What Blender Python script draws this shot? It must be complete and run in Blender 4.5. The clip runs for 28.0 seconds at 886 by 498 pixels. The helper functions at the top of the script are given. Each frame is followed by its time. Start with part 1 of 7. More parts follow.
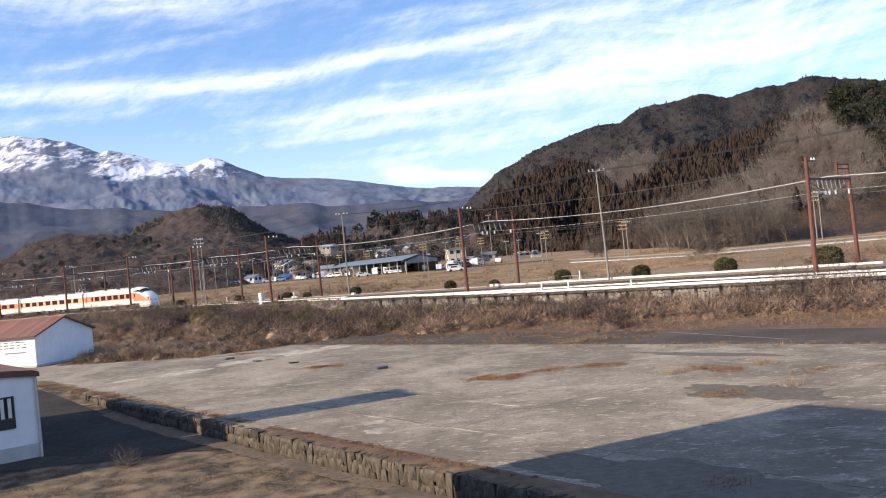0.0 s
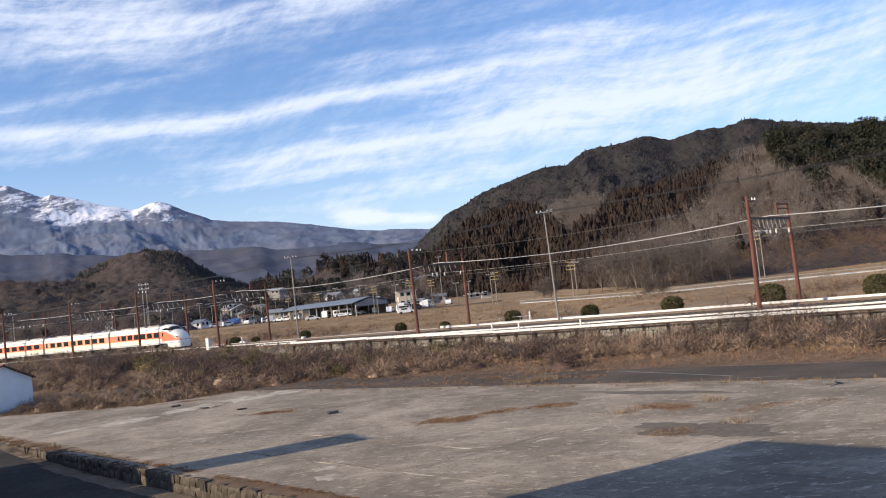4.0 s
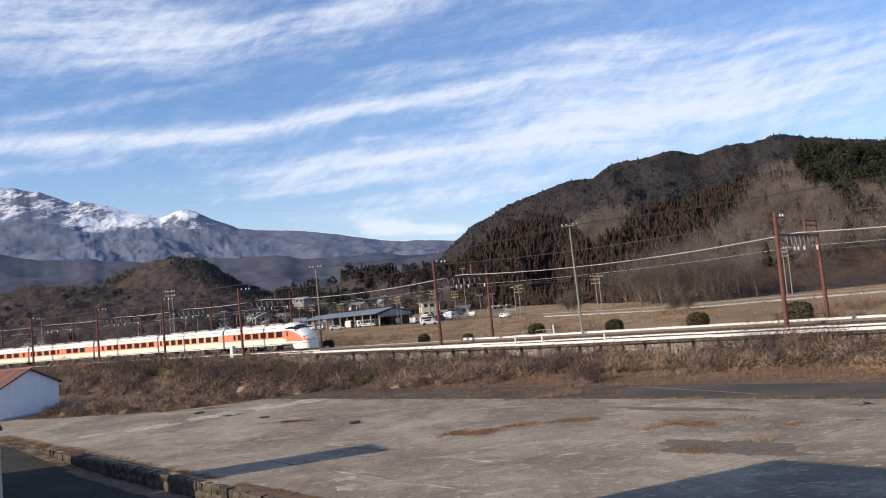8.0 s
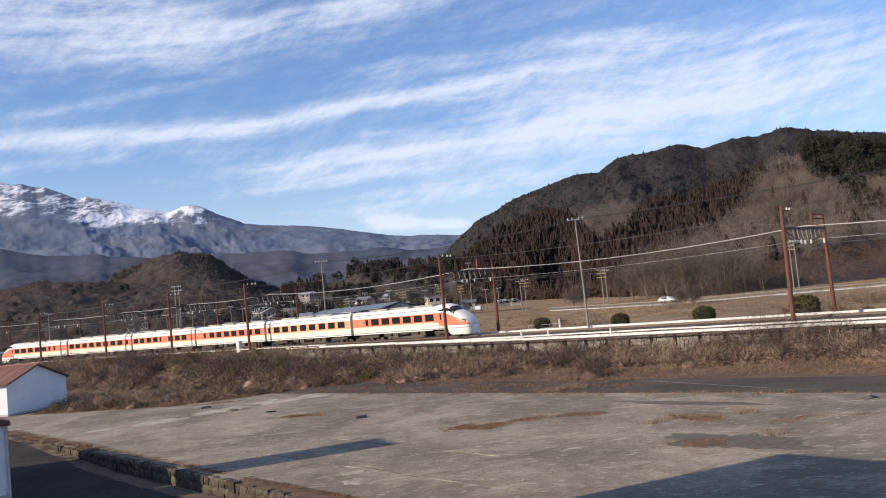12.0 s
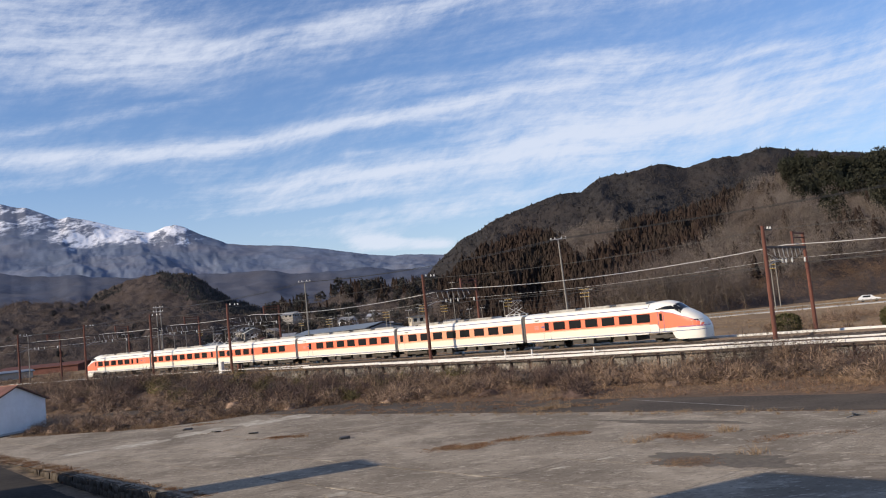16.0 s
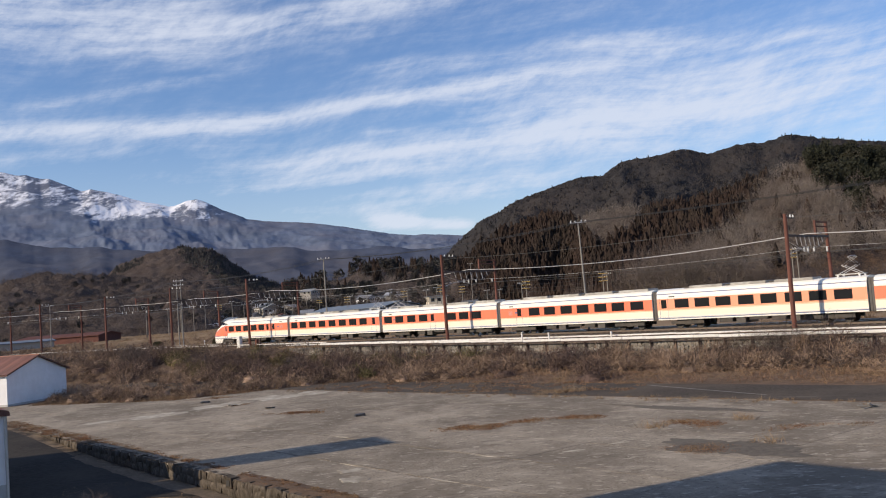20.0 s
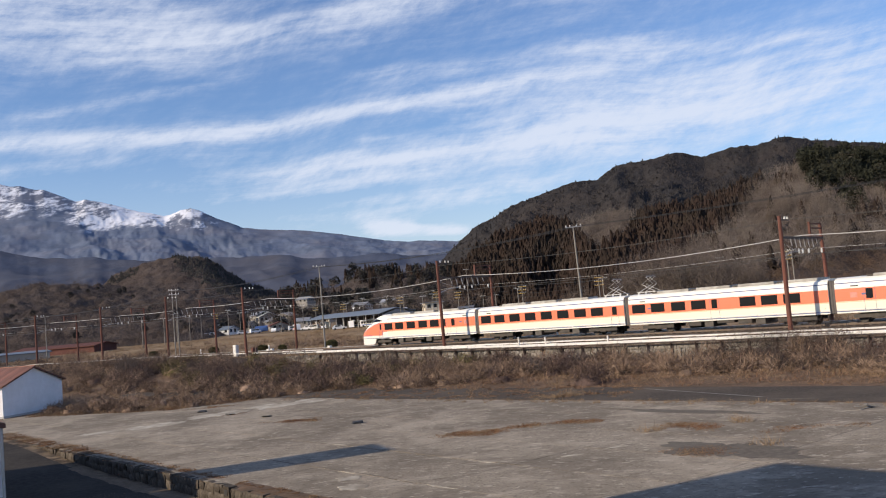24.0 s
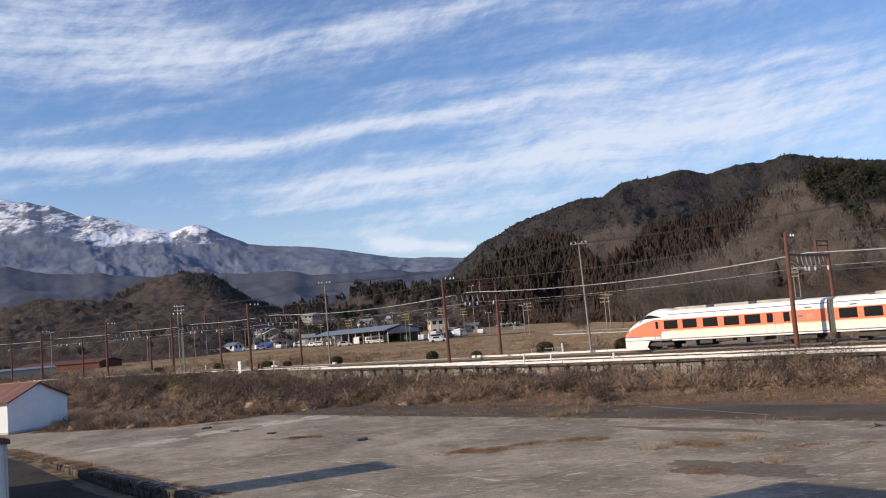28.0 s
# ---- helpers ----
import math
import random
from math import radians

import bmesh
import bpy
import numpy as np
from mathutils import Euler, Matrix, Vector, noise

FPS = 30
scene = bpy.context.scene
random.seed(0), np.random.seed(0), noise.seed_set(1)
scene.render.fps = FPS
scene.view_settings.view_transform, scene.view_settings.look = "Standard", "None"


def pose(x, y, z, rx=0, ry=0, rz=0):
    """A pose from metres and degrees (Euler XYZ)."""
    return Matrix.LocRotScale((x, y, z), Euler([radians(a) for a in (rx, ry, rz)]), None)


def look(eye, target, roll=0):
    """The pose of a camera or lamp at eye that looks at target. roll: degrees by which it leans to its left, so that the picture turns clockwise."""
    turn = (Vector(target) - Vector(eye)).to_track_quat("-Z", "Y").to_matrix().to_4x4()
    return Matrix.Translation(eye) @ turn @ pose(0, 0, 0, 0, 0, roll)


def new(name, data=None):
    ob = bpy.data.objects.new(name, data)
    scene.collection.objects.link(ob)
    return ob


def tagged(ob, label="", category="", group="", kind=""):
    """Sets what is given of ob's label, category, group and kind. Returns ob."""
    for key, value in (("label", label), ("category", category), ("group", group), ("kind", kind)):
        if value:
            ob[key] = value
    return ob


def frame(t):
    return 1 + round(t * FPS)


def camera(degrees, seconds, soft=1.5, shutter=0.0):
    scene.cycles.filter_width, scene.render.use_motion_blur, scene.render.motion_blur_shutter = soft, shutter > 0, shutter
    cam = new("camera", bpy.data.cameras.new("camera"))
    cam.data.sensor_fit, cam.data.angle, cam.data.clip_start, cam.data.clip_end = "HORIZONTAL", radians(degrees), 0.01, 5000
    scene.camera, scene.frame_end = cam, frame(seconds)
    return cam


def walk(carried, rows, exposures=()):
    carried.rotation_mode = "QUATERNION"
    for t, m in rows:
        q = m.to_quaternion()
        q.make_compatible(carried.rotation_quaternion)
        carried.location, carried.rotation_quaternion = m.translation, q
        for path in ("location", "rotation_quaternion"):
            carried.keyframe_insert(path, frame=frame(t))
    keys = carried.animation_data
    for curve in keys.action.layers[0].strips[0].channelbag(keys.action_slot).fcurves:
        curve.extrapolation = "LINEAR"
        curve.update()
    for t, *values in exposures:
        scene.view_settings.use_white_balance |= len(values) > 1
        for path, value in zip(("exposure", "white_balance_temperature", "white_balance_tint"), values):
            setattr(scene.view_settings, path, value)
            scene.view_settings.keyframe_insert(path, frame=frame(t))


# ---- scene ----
# ------------------------------------------------------------------ camera
EYE = 6.2
cam = camera(52.9, 28.0, soft=1.1)
# seconds, pitch, roll, yaw of the hand-held camera
TURNS = [
    (0.0, 0.79, 5.64, -0.44), (0.5, 1.02, 6.40, -0.21), (1.0, 1.39, 6.85, -0.31), (1.5, 1.60, 6.74, -0.56),
    (2.0, 1.84, 7.11, -0.95), (2.5, 2.26, 7.13, -1.35), (3.0, 2.65, 7.69, -2.01), (3.5, 2.91, 7.00, -2.99),
    (5.5, 3.89, 6.25, -4.42), (6.0, 4.11, 6.47, -4.84), (6.5, 4.25, 5.90, -4.79), (7.0, 4.19, 5.27, -3.65),
    (7.5, 4.07, 5.26, -2.52), (8.0, 4.06, 5.38, -2.13), (8.5, 4.18, 5.40, -2.08), (9.0, 4.31, 4.87, -2.15),
    (9.5, 4.35, 5.16, -2.31), (10.0, 4.31, 5.31, -2.50), (10.5, 4.19, 4.94, -2.78), (11.0, 4.05, 4.73, -2.95),
    (11.5, 3.86, 4.83, -2.81), (12.0, 3.74, 5.51, -1.75), (12.5, 3.75, 5.10, -0.47), (14.5, 4.49, 5.57, -0.15),
    (15.0, 4.70, 5.42, -0.84), (15.5, 4.89, 5.23, -1.82), (16.0, 4.90, 5.73, -2.80), (16.5, 4.71, 5.69, -3.24),
    (17.0, 4.50, 5.50, -3.30), (17.5, 4.39, 5.45, -3.21), (18.0, 4.40, 5.25, -3.05), (18.5, 4.27, 5.31, -2.70),
    (19.0, 4.06, 4.87, -2.39), (19.5, 3.87, 4.39, -2.09), (20.0, 3.74, 4.28, -1.68), (20.5, 3.65, 4.38, -1.22),
    (21.0, 3.67, 4.84, -0.90), (21.5, 3.75, 4.71, -0.87), (23.5, 4.00, 5.19, -1.66), (24.0, 4.11, 4.99, -1.92),
    (24.5, 4.30, 4.77, -2.11), (25.0, 4.48, 4.71, -2.11), (25.5, 4.59, 4.50, -1.97), (26.0, 4.72, 4.62, -1.84),
    (26.5, 4.89, 4.85, -1.74), (27.0, 5.03, 4.96, -1.63), (27.5, 5.14, 5.05, -1.53), (28.0, 5.21, 4.85, -1.58),
]
walk(cam, [(t, pose(0, 0, EYE, 90 + p, r, y)) for t, p, r, y in TURNS],
     exposures=[(0.0, 0.68), (1.5, 0.55), (3.0, 0.43), (6.0, 0.29), (15.0, 0.12), (18.0, -0.03), (21.0, 0.0), (25.0, 0.08), (28.0, 0.09)])

# ------------------------------------------------------------------ sun and sky
SUN_AZ = math.atan2(-0.925, -0.38)
SUN_EL = radians(23.8)
sun = new("sun", bpy.data.lights.new("sun", "SUN"))
sun.data.energy, sun.data.angle, sun.data.color = 5.0, radians(0.5), (1.0, 0.83, 0.62)
sun.matrix_world = look((100 * math.sin(SUN_AZ), 100 * math.cos(SUN_AZ), 100 * math.tan(SUN_EL)), (0, 0, 0))


def sky():
    """Winter sky with drawn-out cirrus bands."""
    w = bpy.data.worlds.new("sky")
    scene.world = w
    w.use_nodes = True
    nt = w.node_tree
    nt.nodes.clear()
    N, L = nt.nodes.new, nt.links.new

    def m(op, a, b=None, c=None):
        n = N("ShaderNodeMath")
        n.operation = op
        for i, v in enumerate((a, b, c)):
            if v is None:
                continue
            if isinstance(v, (int, float)):
                n.inputs[i].default_value = v
            else:
                L(v, n.inputs[i])
        return n.outputs[0]

    tex = N("ShaderNodeTexSky")
    tex.sky_type, tex.sun_disc = "NISHITA", False
    tex.sun_elevation, tex.sun_rotation = SUN_EL, SUN_AZ % (2 * math.pi)
    tex.altitude, tex.air_density, tex.dust_density, tex.ozone_density = 400, 1.25, 0.1, 3.5
    co = N("ShaderNodeTexCoord")
    sep = N("ShaderNodeSeparateXYZ")
    L(co.outputs["Generated"], sep.inputs[0])
    x, y, z = sep.outputs
    az = m("ARCTAN2", x, y)
    el = m("ARCSINE", z)
    # streak space: u runs along the bands, v across them
    wob = N("ShaderNodeTexNoise")
    wob.inputs["Scale"].default_value, wob.inputs["Detail"].default_value = 2.2, 3
    L(co.outputs["Generated"], wob.inputs["Vector"])
    wv = m("MULTIPLY", m("SUBTRACT", wob.outputs["Fac"], 0.5), 0.10)

    def streak(tilt, su, sv, detail, rough, off):
        c, s = math.cos(tilt), math.sin(tilt)
        u = m("ADD", m("MULTIPLY", az, c), m("MULTIPLY", el, s))
        v = m("ADD", m("SUBTRACT", m("MULTIPLY", el, c), m("MULTIPLY", az, s)), wv)
        k = N("ShaderNodeCombineXYZ")
        L(m("MULTIPLY", u, su), k.inputs[0])
        L(m("MULTIPLY", v, sv), k.inputs[1])
        k.inputs[2].default_value = off
        n = N("ShaderNodeTexNoise")
        n.inputs["Scale"].default_value, n.inputs["Detail"].default_value, n.inputs["Roughness"].default_value = 1, detail, rough
        L(k.outputs[0], n.inputs["Vector"])
        return n.outputs["Fac"], u, v

    def ramp(v, a, b):
        n = N("ShaderNodeMapRange")
        n.interpolation_type = "SMOOTHSTEP"
        L(v, n.inputs[0])
        n.inputs[1].default_value, n.inputs[2].default_value = a, b
        return n.outputs[0]

    def band(tilt, az0, el0, width, half, gain):
        """One long cirrus band through a point of the sky."""
        c, s = math.cos(tilt), math.sin(tilt)
        u = m("ADD", m("MULTIPLY", m("SUBTRACT", az, az0), c), m("MULTIPLY", m("SUBTRACT", el, el0), s))
        v = m("ADD", m("SUBTRACT", m("MULTIPLY", m("SUBTRACT", el, el0), c), m("MULTIPLY", m("SUBTRACT", az, az0), s)), m("MULTIPLY", wv, 0.35))
        g = m("EXPONENT", m("MULTIPLY", m("POWER", m("ABSOLUTE", m("DIVIDE", v, width)), 2.0), -1.0))
        h = m("EXPONENT", m("MULTIPLY", m("POWER", m("ABSOLUTE", m("DIVIDE", u, half)), 4.0), -1.0))
        return m("MULTIPLY", m("MULTIPLY", g, h), gain)

    fine, _, _ = streak(0.07, 7.0, 60.0, 10, 0.66, 3.1)
    broad, _, _ = streak(0.06, 3.0, 16.0, 6, 0.6, 7.7)
    dapple, _, _ = streak(0.5, 26.0, 58.0, 9, 0.7, 1.3)
    total = m("MULTIPLY", m("SUBTRACT", broad, 0.52), 0.9)
    for b in BANDS + UPPER_BANDS:
        total = m("ADD", total, band(*b))
    # ragged edges: the bands are torn by finer streaks and dapples
    torn = m("ADD", m("MULTIPLY", m("SUBTRACT", fine, 0.5), 2.9), m("MULTIPLY", m("SUBTRACT", dapple, 0.5), 2.4))
    total = m("ADD", total, m("MULTIPLY", torn, m("ADD", m("MULTIPLY", m("MINIMUM", total, 1.0), 0.55), 0.42)))
    cover = m("MULTIPLY", ramp(total, -0.30, 1.55), 0.80)
    # Unseen high cloud, added overhead to whiten and raise the fill light in shadows.
    fill_veil = m("MULTIPLY", ramp(el, 0.42, 1.0), m("ADD", m("MULTIPLY", ramp(broad, 0.35, 0.65), 0.18), 0.14))
    cover = m("MAXIMUM", cover, fill_veil)
    low = ramp(el, 0.24, 0.02)
    cover = m("MAXIMUM", cover, m("MULTIPLY", low, 0.28))
    deep = N("ShaderNodeMix")
    deep.data_type, deep.blend_type = "RGBA", "MULTIPLY"
    deep.inputs[0].default_value = 1.0
    L(tex.outputs[0], deep.inputs["A"])
    deep.inputs["B"].default_value = (0.90, 0.96, 1.20, 1)
    mix = N("ShaderNodeMix")
    mix.data_type = "RGBA"
    L(cover, mix.inputs[0])
    L(deep.outputs["Result"], mix.inputs["A"])
    mix.inputs["B"].default_value = (6.5, 6.9, 7.9, 1)
    bg = N("ShaderNodeBackground")
    bg.inputs[1].default_value = 0.115
    L(mix.outputs["Result"], bg.inputs[0])
    out = N("ShaderNodeOutputWorld")
    L(bg.outputs[0], out.inputs[0])


# tilt, azimuth, elevation, half-thickness, half-length, strength of each cirrus band
BANDS = [
    (0.010, -0.350, 0.212, 0.0105, 0.200, 0.95),
    (0.082, 0.030, 0.235, 0.0105, 0.27, 1.0),
    (0.02, 0.350, 0.216, 0.0300, 0.300, 0.75),
    (0.055, 0.150, 0.180, 0.0180, 0.340, 1.0),
    (0.03, 0.330, 0.160, 0.0180, 0.280, 0.6),
    (0.06, 0.007, 0.118, 0.0110, 0.168, 0.7),
    (0.05, -0.08, 0.146, 0.0080, 0.15, 0.6),
    (0.04, -0.03, 0.170, 0.0070, 0.16, 0.55),
    (0.03, 0.04, 0.132, 0.0060, 0.12, 0.5),
    (0.021, -0.393, 0.334, 0.0476, 0.216, 0.75),
]
UPPER_BANDS = [
    (0.061, -0.149, 0.32, 0.0165, 0.191, 0.6),
    (0.094, 0.04, 0.348, 0.014, 0.129, 0.7),
    (0.162, -0.298, 0.253, 0.0063, 0.117, 0.55),
    (0.066, 0.152, 0.271, 0.0089, 0.196, 0.5),
    (-0.091, 0.388, 0.258, 0.0102, 0.198, 0.5),
    (0.046, -0.355, 0.187, 0.0063, 0.169, 0.35),
    (0.012, -0.072, 0.181, 0.0044, 0.029, 0.4),
    (-0.018, -0.019, 0.195, 0.0038, 0.029, 0.4),
    (0.092, -0.01, 0.271, 0.0051, 0.046, 0.4),
    (-0.05, -0.016, 0.096, 0.0085, 0.034, 1.9),
    (-0.086, 0.046, 0.088, 0.0065, 0.026, 1.3),
    (0.105, -0.073, 0.287, 0.0051, 0.02, 0.3),
    (-0.058, 0.313, 0.327, 0.0089, 0.18, 0.35),
]
sky()

# ------------------------------------------------------------------ helpers for meshes and materials
rng = np.random.default_rng(7)


def mesh_of(name, verts, faces, material=None, smooth=False):
    me = bpy.data.meshes.new(name)
    verts = np.asarray(verts, dtype=np.float32)
    if isinstance(faces, np.ndarray):
        k = faces.shape[1]
        me.vertices.add(len(verts))
        me.vertices.foreach_set("co", verts.ravel())
        me.loops.add(faces.size)
        me.loops.foreach_set("vertex_index", faces.astype(np.int32).ravel())
        me.polygons.add(len(faces))
        me.polygons.foreach_set("loop_start", np.arange(0, faces.size, k, dtype=np.int32))
        me.update(calc_edges=True)
    else:
        me.from_pydata([tuple(map(float, v)) for v in verts], [], [tuple(map(int, f)) for f in faces])
        me.update()
    if material:
        me.materials.append(material)
    if smooth:
        me.polygons.foreach_set("use_smooth", np.ones(len(me.polygons), dtype=bool))
    return me


def part(name, bm, material, parent=None, label="", smooth=False):
    """Links a bmesh (or a mesh) as one mesh object under a thing or a part."""
    if isinstance(bm, bmesh.types.BMesh):
        me = bpy.data.meshes.new(name)
        bm.to_mesh(me)
        bm.free()
        me.materials.append(material)
        if smooth:
            me.polygons.foreach_set("use_smooth", np.ones(len(me.polygons), dtype=bool))
    else:
        me = bm
        if material and not me.materials:
            me.materials.append(material)
    ob = new(name, me)
    if parent:
        ob.parent = parent
    if label:
        tagged(ob, label)
    return ob


def thing(name, m, label, category, group="", kind=""):
    """An Empty at the base of a thing."""
    ob = new(name)
    ob.empty_display_size = 0.3
    ob.matrix_world = m
    return tagged(ob, label, category, group, kind)


def box(*sizes, bevel=0.0, bm=None):
    """Boxes as (x0, x1, y0, y1, z0, z1)."""
    bm = bm or bmesh.new()
    for x0, x1, y0, y1, z0, z1 in sizes:
        vs = [bm.verts.new(c) for c in ((x0, y0, z0), (x1, y0, z0), (x1, y1, z0), (x0, y1, z0), (x0, y0, z1), (x1, y0, z1), (x1, y1, z1), (x0, y1, z1))]
        for f in ((0, 3, 2, 1), (4, 5, 6, 7), (0, 1, 5, 4), (1, 2, 6, 5), (2, 3, 7, 6), (3, 0, 4, 7)):
            bm.faces.new([vs[i] for i in f])
    if bevel:
        bmesh.ops.bevel(bm, geom=list(bm.edges), offset=bevel, segments=1, affect="EDGES")
    return bm


def prism(points, y0, y1, bm=None):
    """A polygon in x and z, pulled along y."""
    bm = bm or bmesh.new()
    a = [bm.verts.new((x, y0, z)) for x, z in points]
    b = [bm.verts.new((x, y1, z)) for x, z in points]
    n = len(points)
    bm.faces.new(a)
    bm.faces.new(b[::-1])
    for i in range(n):
        bm.faces.new((a[i], b[i], b[(i + 1) % n], a[(i + 1) % n])[::-1])
    bmesh.ops.recalc_face_normals(bm, faces=bm.faces[:])
    return bm


def tube(points, radius, sides=6, bm=None):
    """A tube along points; radius is one number or one for each point."""
    bm = bm or bmesh.new()
    pts = [Vector(p) for p in points]
    rad = radius if isinstance(radius, (list, tuple)) else [radius] * len(pts)
    rings = []
    for i, p in enumerate(pts):
        d = (pts[min(i + 1, len(pts) - 1)] - pts[max(i - 1, 0)]).normalized()
        a = d.cross(Vector((0, 0, 1)) if abs(d.z) < 0.9 else Vector((1, 0, 0))).normalized()
        b = d.cross(a)
        rings.append([bm.verts.new(p + (a * math.cos(k * 2 * math.pi / sides) + b * math.sin(k * 2 * math.pi / sides)) * rad[i]) for k in range(sides)])
    for r0, r1 in zip(rings, rings[1:]):
        for k in range(sides):
            bm.faces.new((r0[k], r0[(k + 1) % sides], r1[(k + 1) % sides], r1[k]))
    bm.faces.new(rings[0][::-1])
    bm.faces.new(rings[-1])
    bmesh.ops.recalc_face_normals(bm, faces=bm.faces[:])
    return bm


def material(name, colour, rough=0.8, vary=0.25, scale=3.0, stain=0.3, stain_scale=0.25, stain_colour=None, bump=0.2, bump_scale=None,
             metal=0.0, stretch=(1, 1, 1), each=0.0, island=0.0, space="Object", spec=0.5, trans=0.0, relief=0.02):
    """A surface with grain, stains and fine relief. each varies it by object, island by loose piece."""
    mt = bpy.data.materials.new(name)
    mt.use_nodes = True
    nt = mt.node_tree
    N, L = nt.nodes.new, nt.links.new
    bs = nt.nodes["Principled BSDF"]
    bs.inputs["Roughness"].default_value, bs.inputs["Metallic"].default_value = rough, metal
    bs.inputs["Specular IOR Level"].default_value = spec
    if trans:
        bs.inputs["Transmission Weight"].default_value = trans
    if space == "World":
        src = N("ShaderNodeNewGeometry").outputs["Position"]
    else:
        src = N("ShaderNodeTexCoord").outputs["Object"]
    mp = N("ShaderNodeMapping")
    mp.inputs["Scale"].default_value = stretch
    L(src, mp.inputs[0])

    def noise_tex(s, detail, r):
        n = N("ShaderNodeTexNoise")
        n.inputs["Scale"].default_value, n.inputs["Detail"].default_value, n.inputs["Roughness"].default_value = s, detail, r
        L(mp.outputs[0], n.inputs["Vector"])
        return n.outputs["Fac"]

    def ramp(v, lo, hi, a, b):
        n = N("ShaderNodeMapRange")
        n.inputs[1].default_value, n.inputs[2].default_value, n.inputs[3].default_value, n.inputs[4].default_value = lo, hi, a, b
        L(v, n.inputs[0])
        return n.outputs[0]

    def mix(kind, f, a, b):
        n = N("ShaderNodeMix")
        n.data_type, n.blend_type = "RGBA", kind
        for key, v in ((0, f), ("A", a), ("B", b)):
            if isinstance(v, (int, float)):
                n.inputs[key].default_value = v
            elif isinstance(v, tuple):
                n.inputs[key].default_value = (*v, 1)
            else:
                L(v, n.inputs[key])
        return n.outputs["Result"]

    def grey(v):
        n = N("ShaderNodeCombineColor")
        for i in range(3):
            L(v, n.inputs[i])
        return n.outputs[0]

    g = noise_tex(scale, 6, 0.65)
    col = mix("MULTIPLY", 1.0, tuple(colour), grey(ramp(g, 0.3, 0.7, 1 - vary, 1 + vary)))
    if stain:
        st = ramp(noise_tex(stain_scale, 5, 0.6), 0.42, 0.68, 0.0, stain)
        col = mix("MIX", st, col, tuple(stain_colour or [c * 0.55 for c in colour]))
    if each:
        oi = N("ShaderNodeObjectInfo")
        col = mix("MULTIPLY", 1.0, col, grey(ramp(oi.outputs["Random"], 0, 1, 1 - each, 1 + each)))
    if island:
        oi = N("ShaderNodeNewGeometry")
        col = mix("MULTIPLY", 1.0, col, grey(ramp(oi.outputs["Random Per Island"], 0, 1, 1 - island, 1 + island)))
    L(col, bs.inputs["Base Color"])
    if bump:
        bn = N("ShaderNodeBump")
        bn.inputs["Strength"].default_value, bn.inputs["Distance"].default_value = bump, relief
        L(noise_tex(bump_scale or scale * 4, 5, 0.6), bn.inputs["Height"])
        L(bn.outputs[0], bs.inputs["Normal"])
    return mt


# ------------------------------------------------------------------ materials
M_SOIL = material("dry_soil", (0.155, 0.105, 0.07), 0.95, 0.4, 1.6, 0.75, 0.16, (0.085, 0.06, 0.042), 0.5, space="World", spec=0.1)
# Darker than the lane's asphalt: the yard's deep shade is put into this colour.
M_YARD = material("yard_asphalt", (0.040, 0.037, 0.034), 0.95, 0.4, 4.0, 0.8, 0.22, (0.066, 0.058, 0.050), 0.4, 30, space="World", spec=0.05)
M_GRAVEL = material("yard_gravel", (0.066, 0.054, 0.043), 0.95, 0.9, 13.0, 1.0, 0.9, (0.25, 0.19, 0.128), 0.8, 22, space="World", spec=0.05)
M_ASPHALT = material("old_asphalt", (0.078, 0.067, 0.057), 0.95, 0.4, 5.0, 0.85, 0.22, (0.125, 0.104, 0.083), 0.4, 30, space="World", spec=0.05)
M_CONCRETE = material("weathered_concrete", (0.272, 0.233, 0.183), 0.95, 0.38, 9.0, 0.85, 0.16, (0.148, 0.125, 0.099), 0.35, 18, each=0.09, space="World", spec=0.04)
M_PALE = material("scraped_concrete", (0.44, 0.40, 0.33), 0.95, 0.35, 2.0, 0.95, 0.55, (0.24, 0.208, 0.165), 0.3, 14, space="World", spec=0.05)
M_DARKPATCH = material("tar_patch", (0.135, 0.117, 0.096), 0.95, 0.3, 3.0, 0.6, 0.5, (0.155, 0.14, 0.118), 0.3, 14, space="World", spec=0.08)
M_STONE = material("wall_stone", (0.098, 0.083, 0.068), 0.95, 0.5, 9.0, 0.85, 2.2, (0.05, 0.042, 0.034), 0.9, 16, each=0.22, spec=0.08, stretch=(1, 1, 0.45))
M_PATH = material("earthy_gutter", (0.16, 0.126, 0.094), 0.95, 0.4, 5.0, 0.8, 0.6, (0.095, 0.08, 0.063), 0.5, 16, space="World", spec=0.05)
M_STONE_I = material("wall_stone_far", (0.225, 0.205, 0.180), 0.95, 0.4, 3.0, 0.7, 0.8, (0.095, 0.084, 0.070), 0.6, 10, island=0.4, spec=0.08)
M_MORTAR = material("old_mortar", (0.075, 0.064, 0.052), 0.95, 0.3, 4.0, 0.5, 0.6, None, 0.5, 12)
M_BALLAST = material("ballast", (0.105, 0.088, 0.073), 0.95, 0.5, 6.0, 0.6, 0.5, (0.06, 0.048, 0.04), 0.9, 14, space="World", spec=0.05)
M_RAIL = material("rail_steel", (0.13, 0.10, 0.08), 0.6, 0.2, 3.0, 0.4, 0.5, (0.10, 0.06, 0.04), 0.1, metal=0.4)
M_SLEEPER = material("sleeper", (0.12, 0.10, 0.085), 0.9, 0.3, 2.0, 0.3, island=0.2)
M_RUST = material("rust_red_paint", (0.135, 0.056, 0.042), 0.75, 0.25, 2.5, 0.6, 0.5, (0.085, 0.043, 0.034), 0.25, 10, stretch=(1, 1, 0.3), each=0.15, spec=0.2)
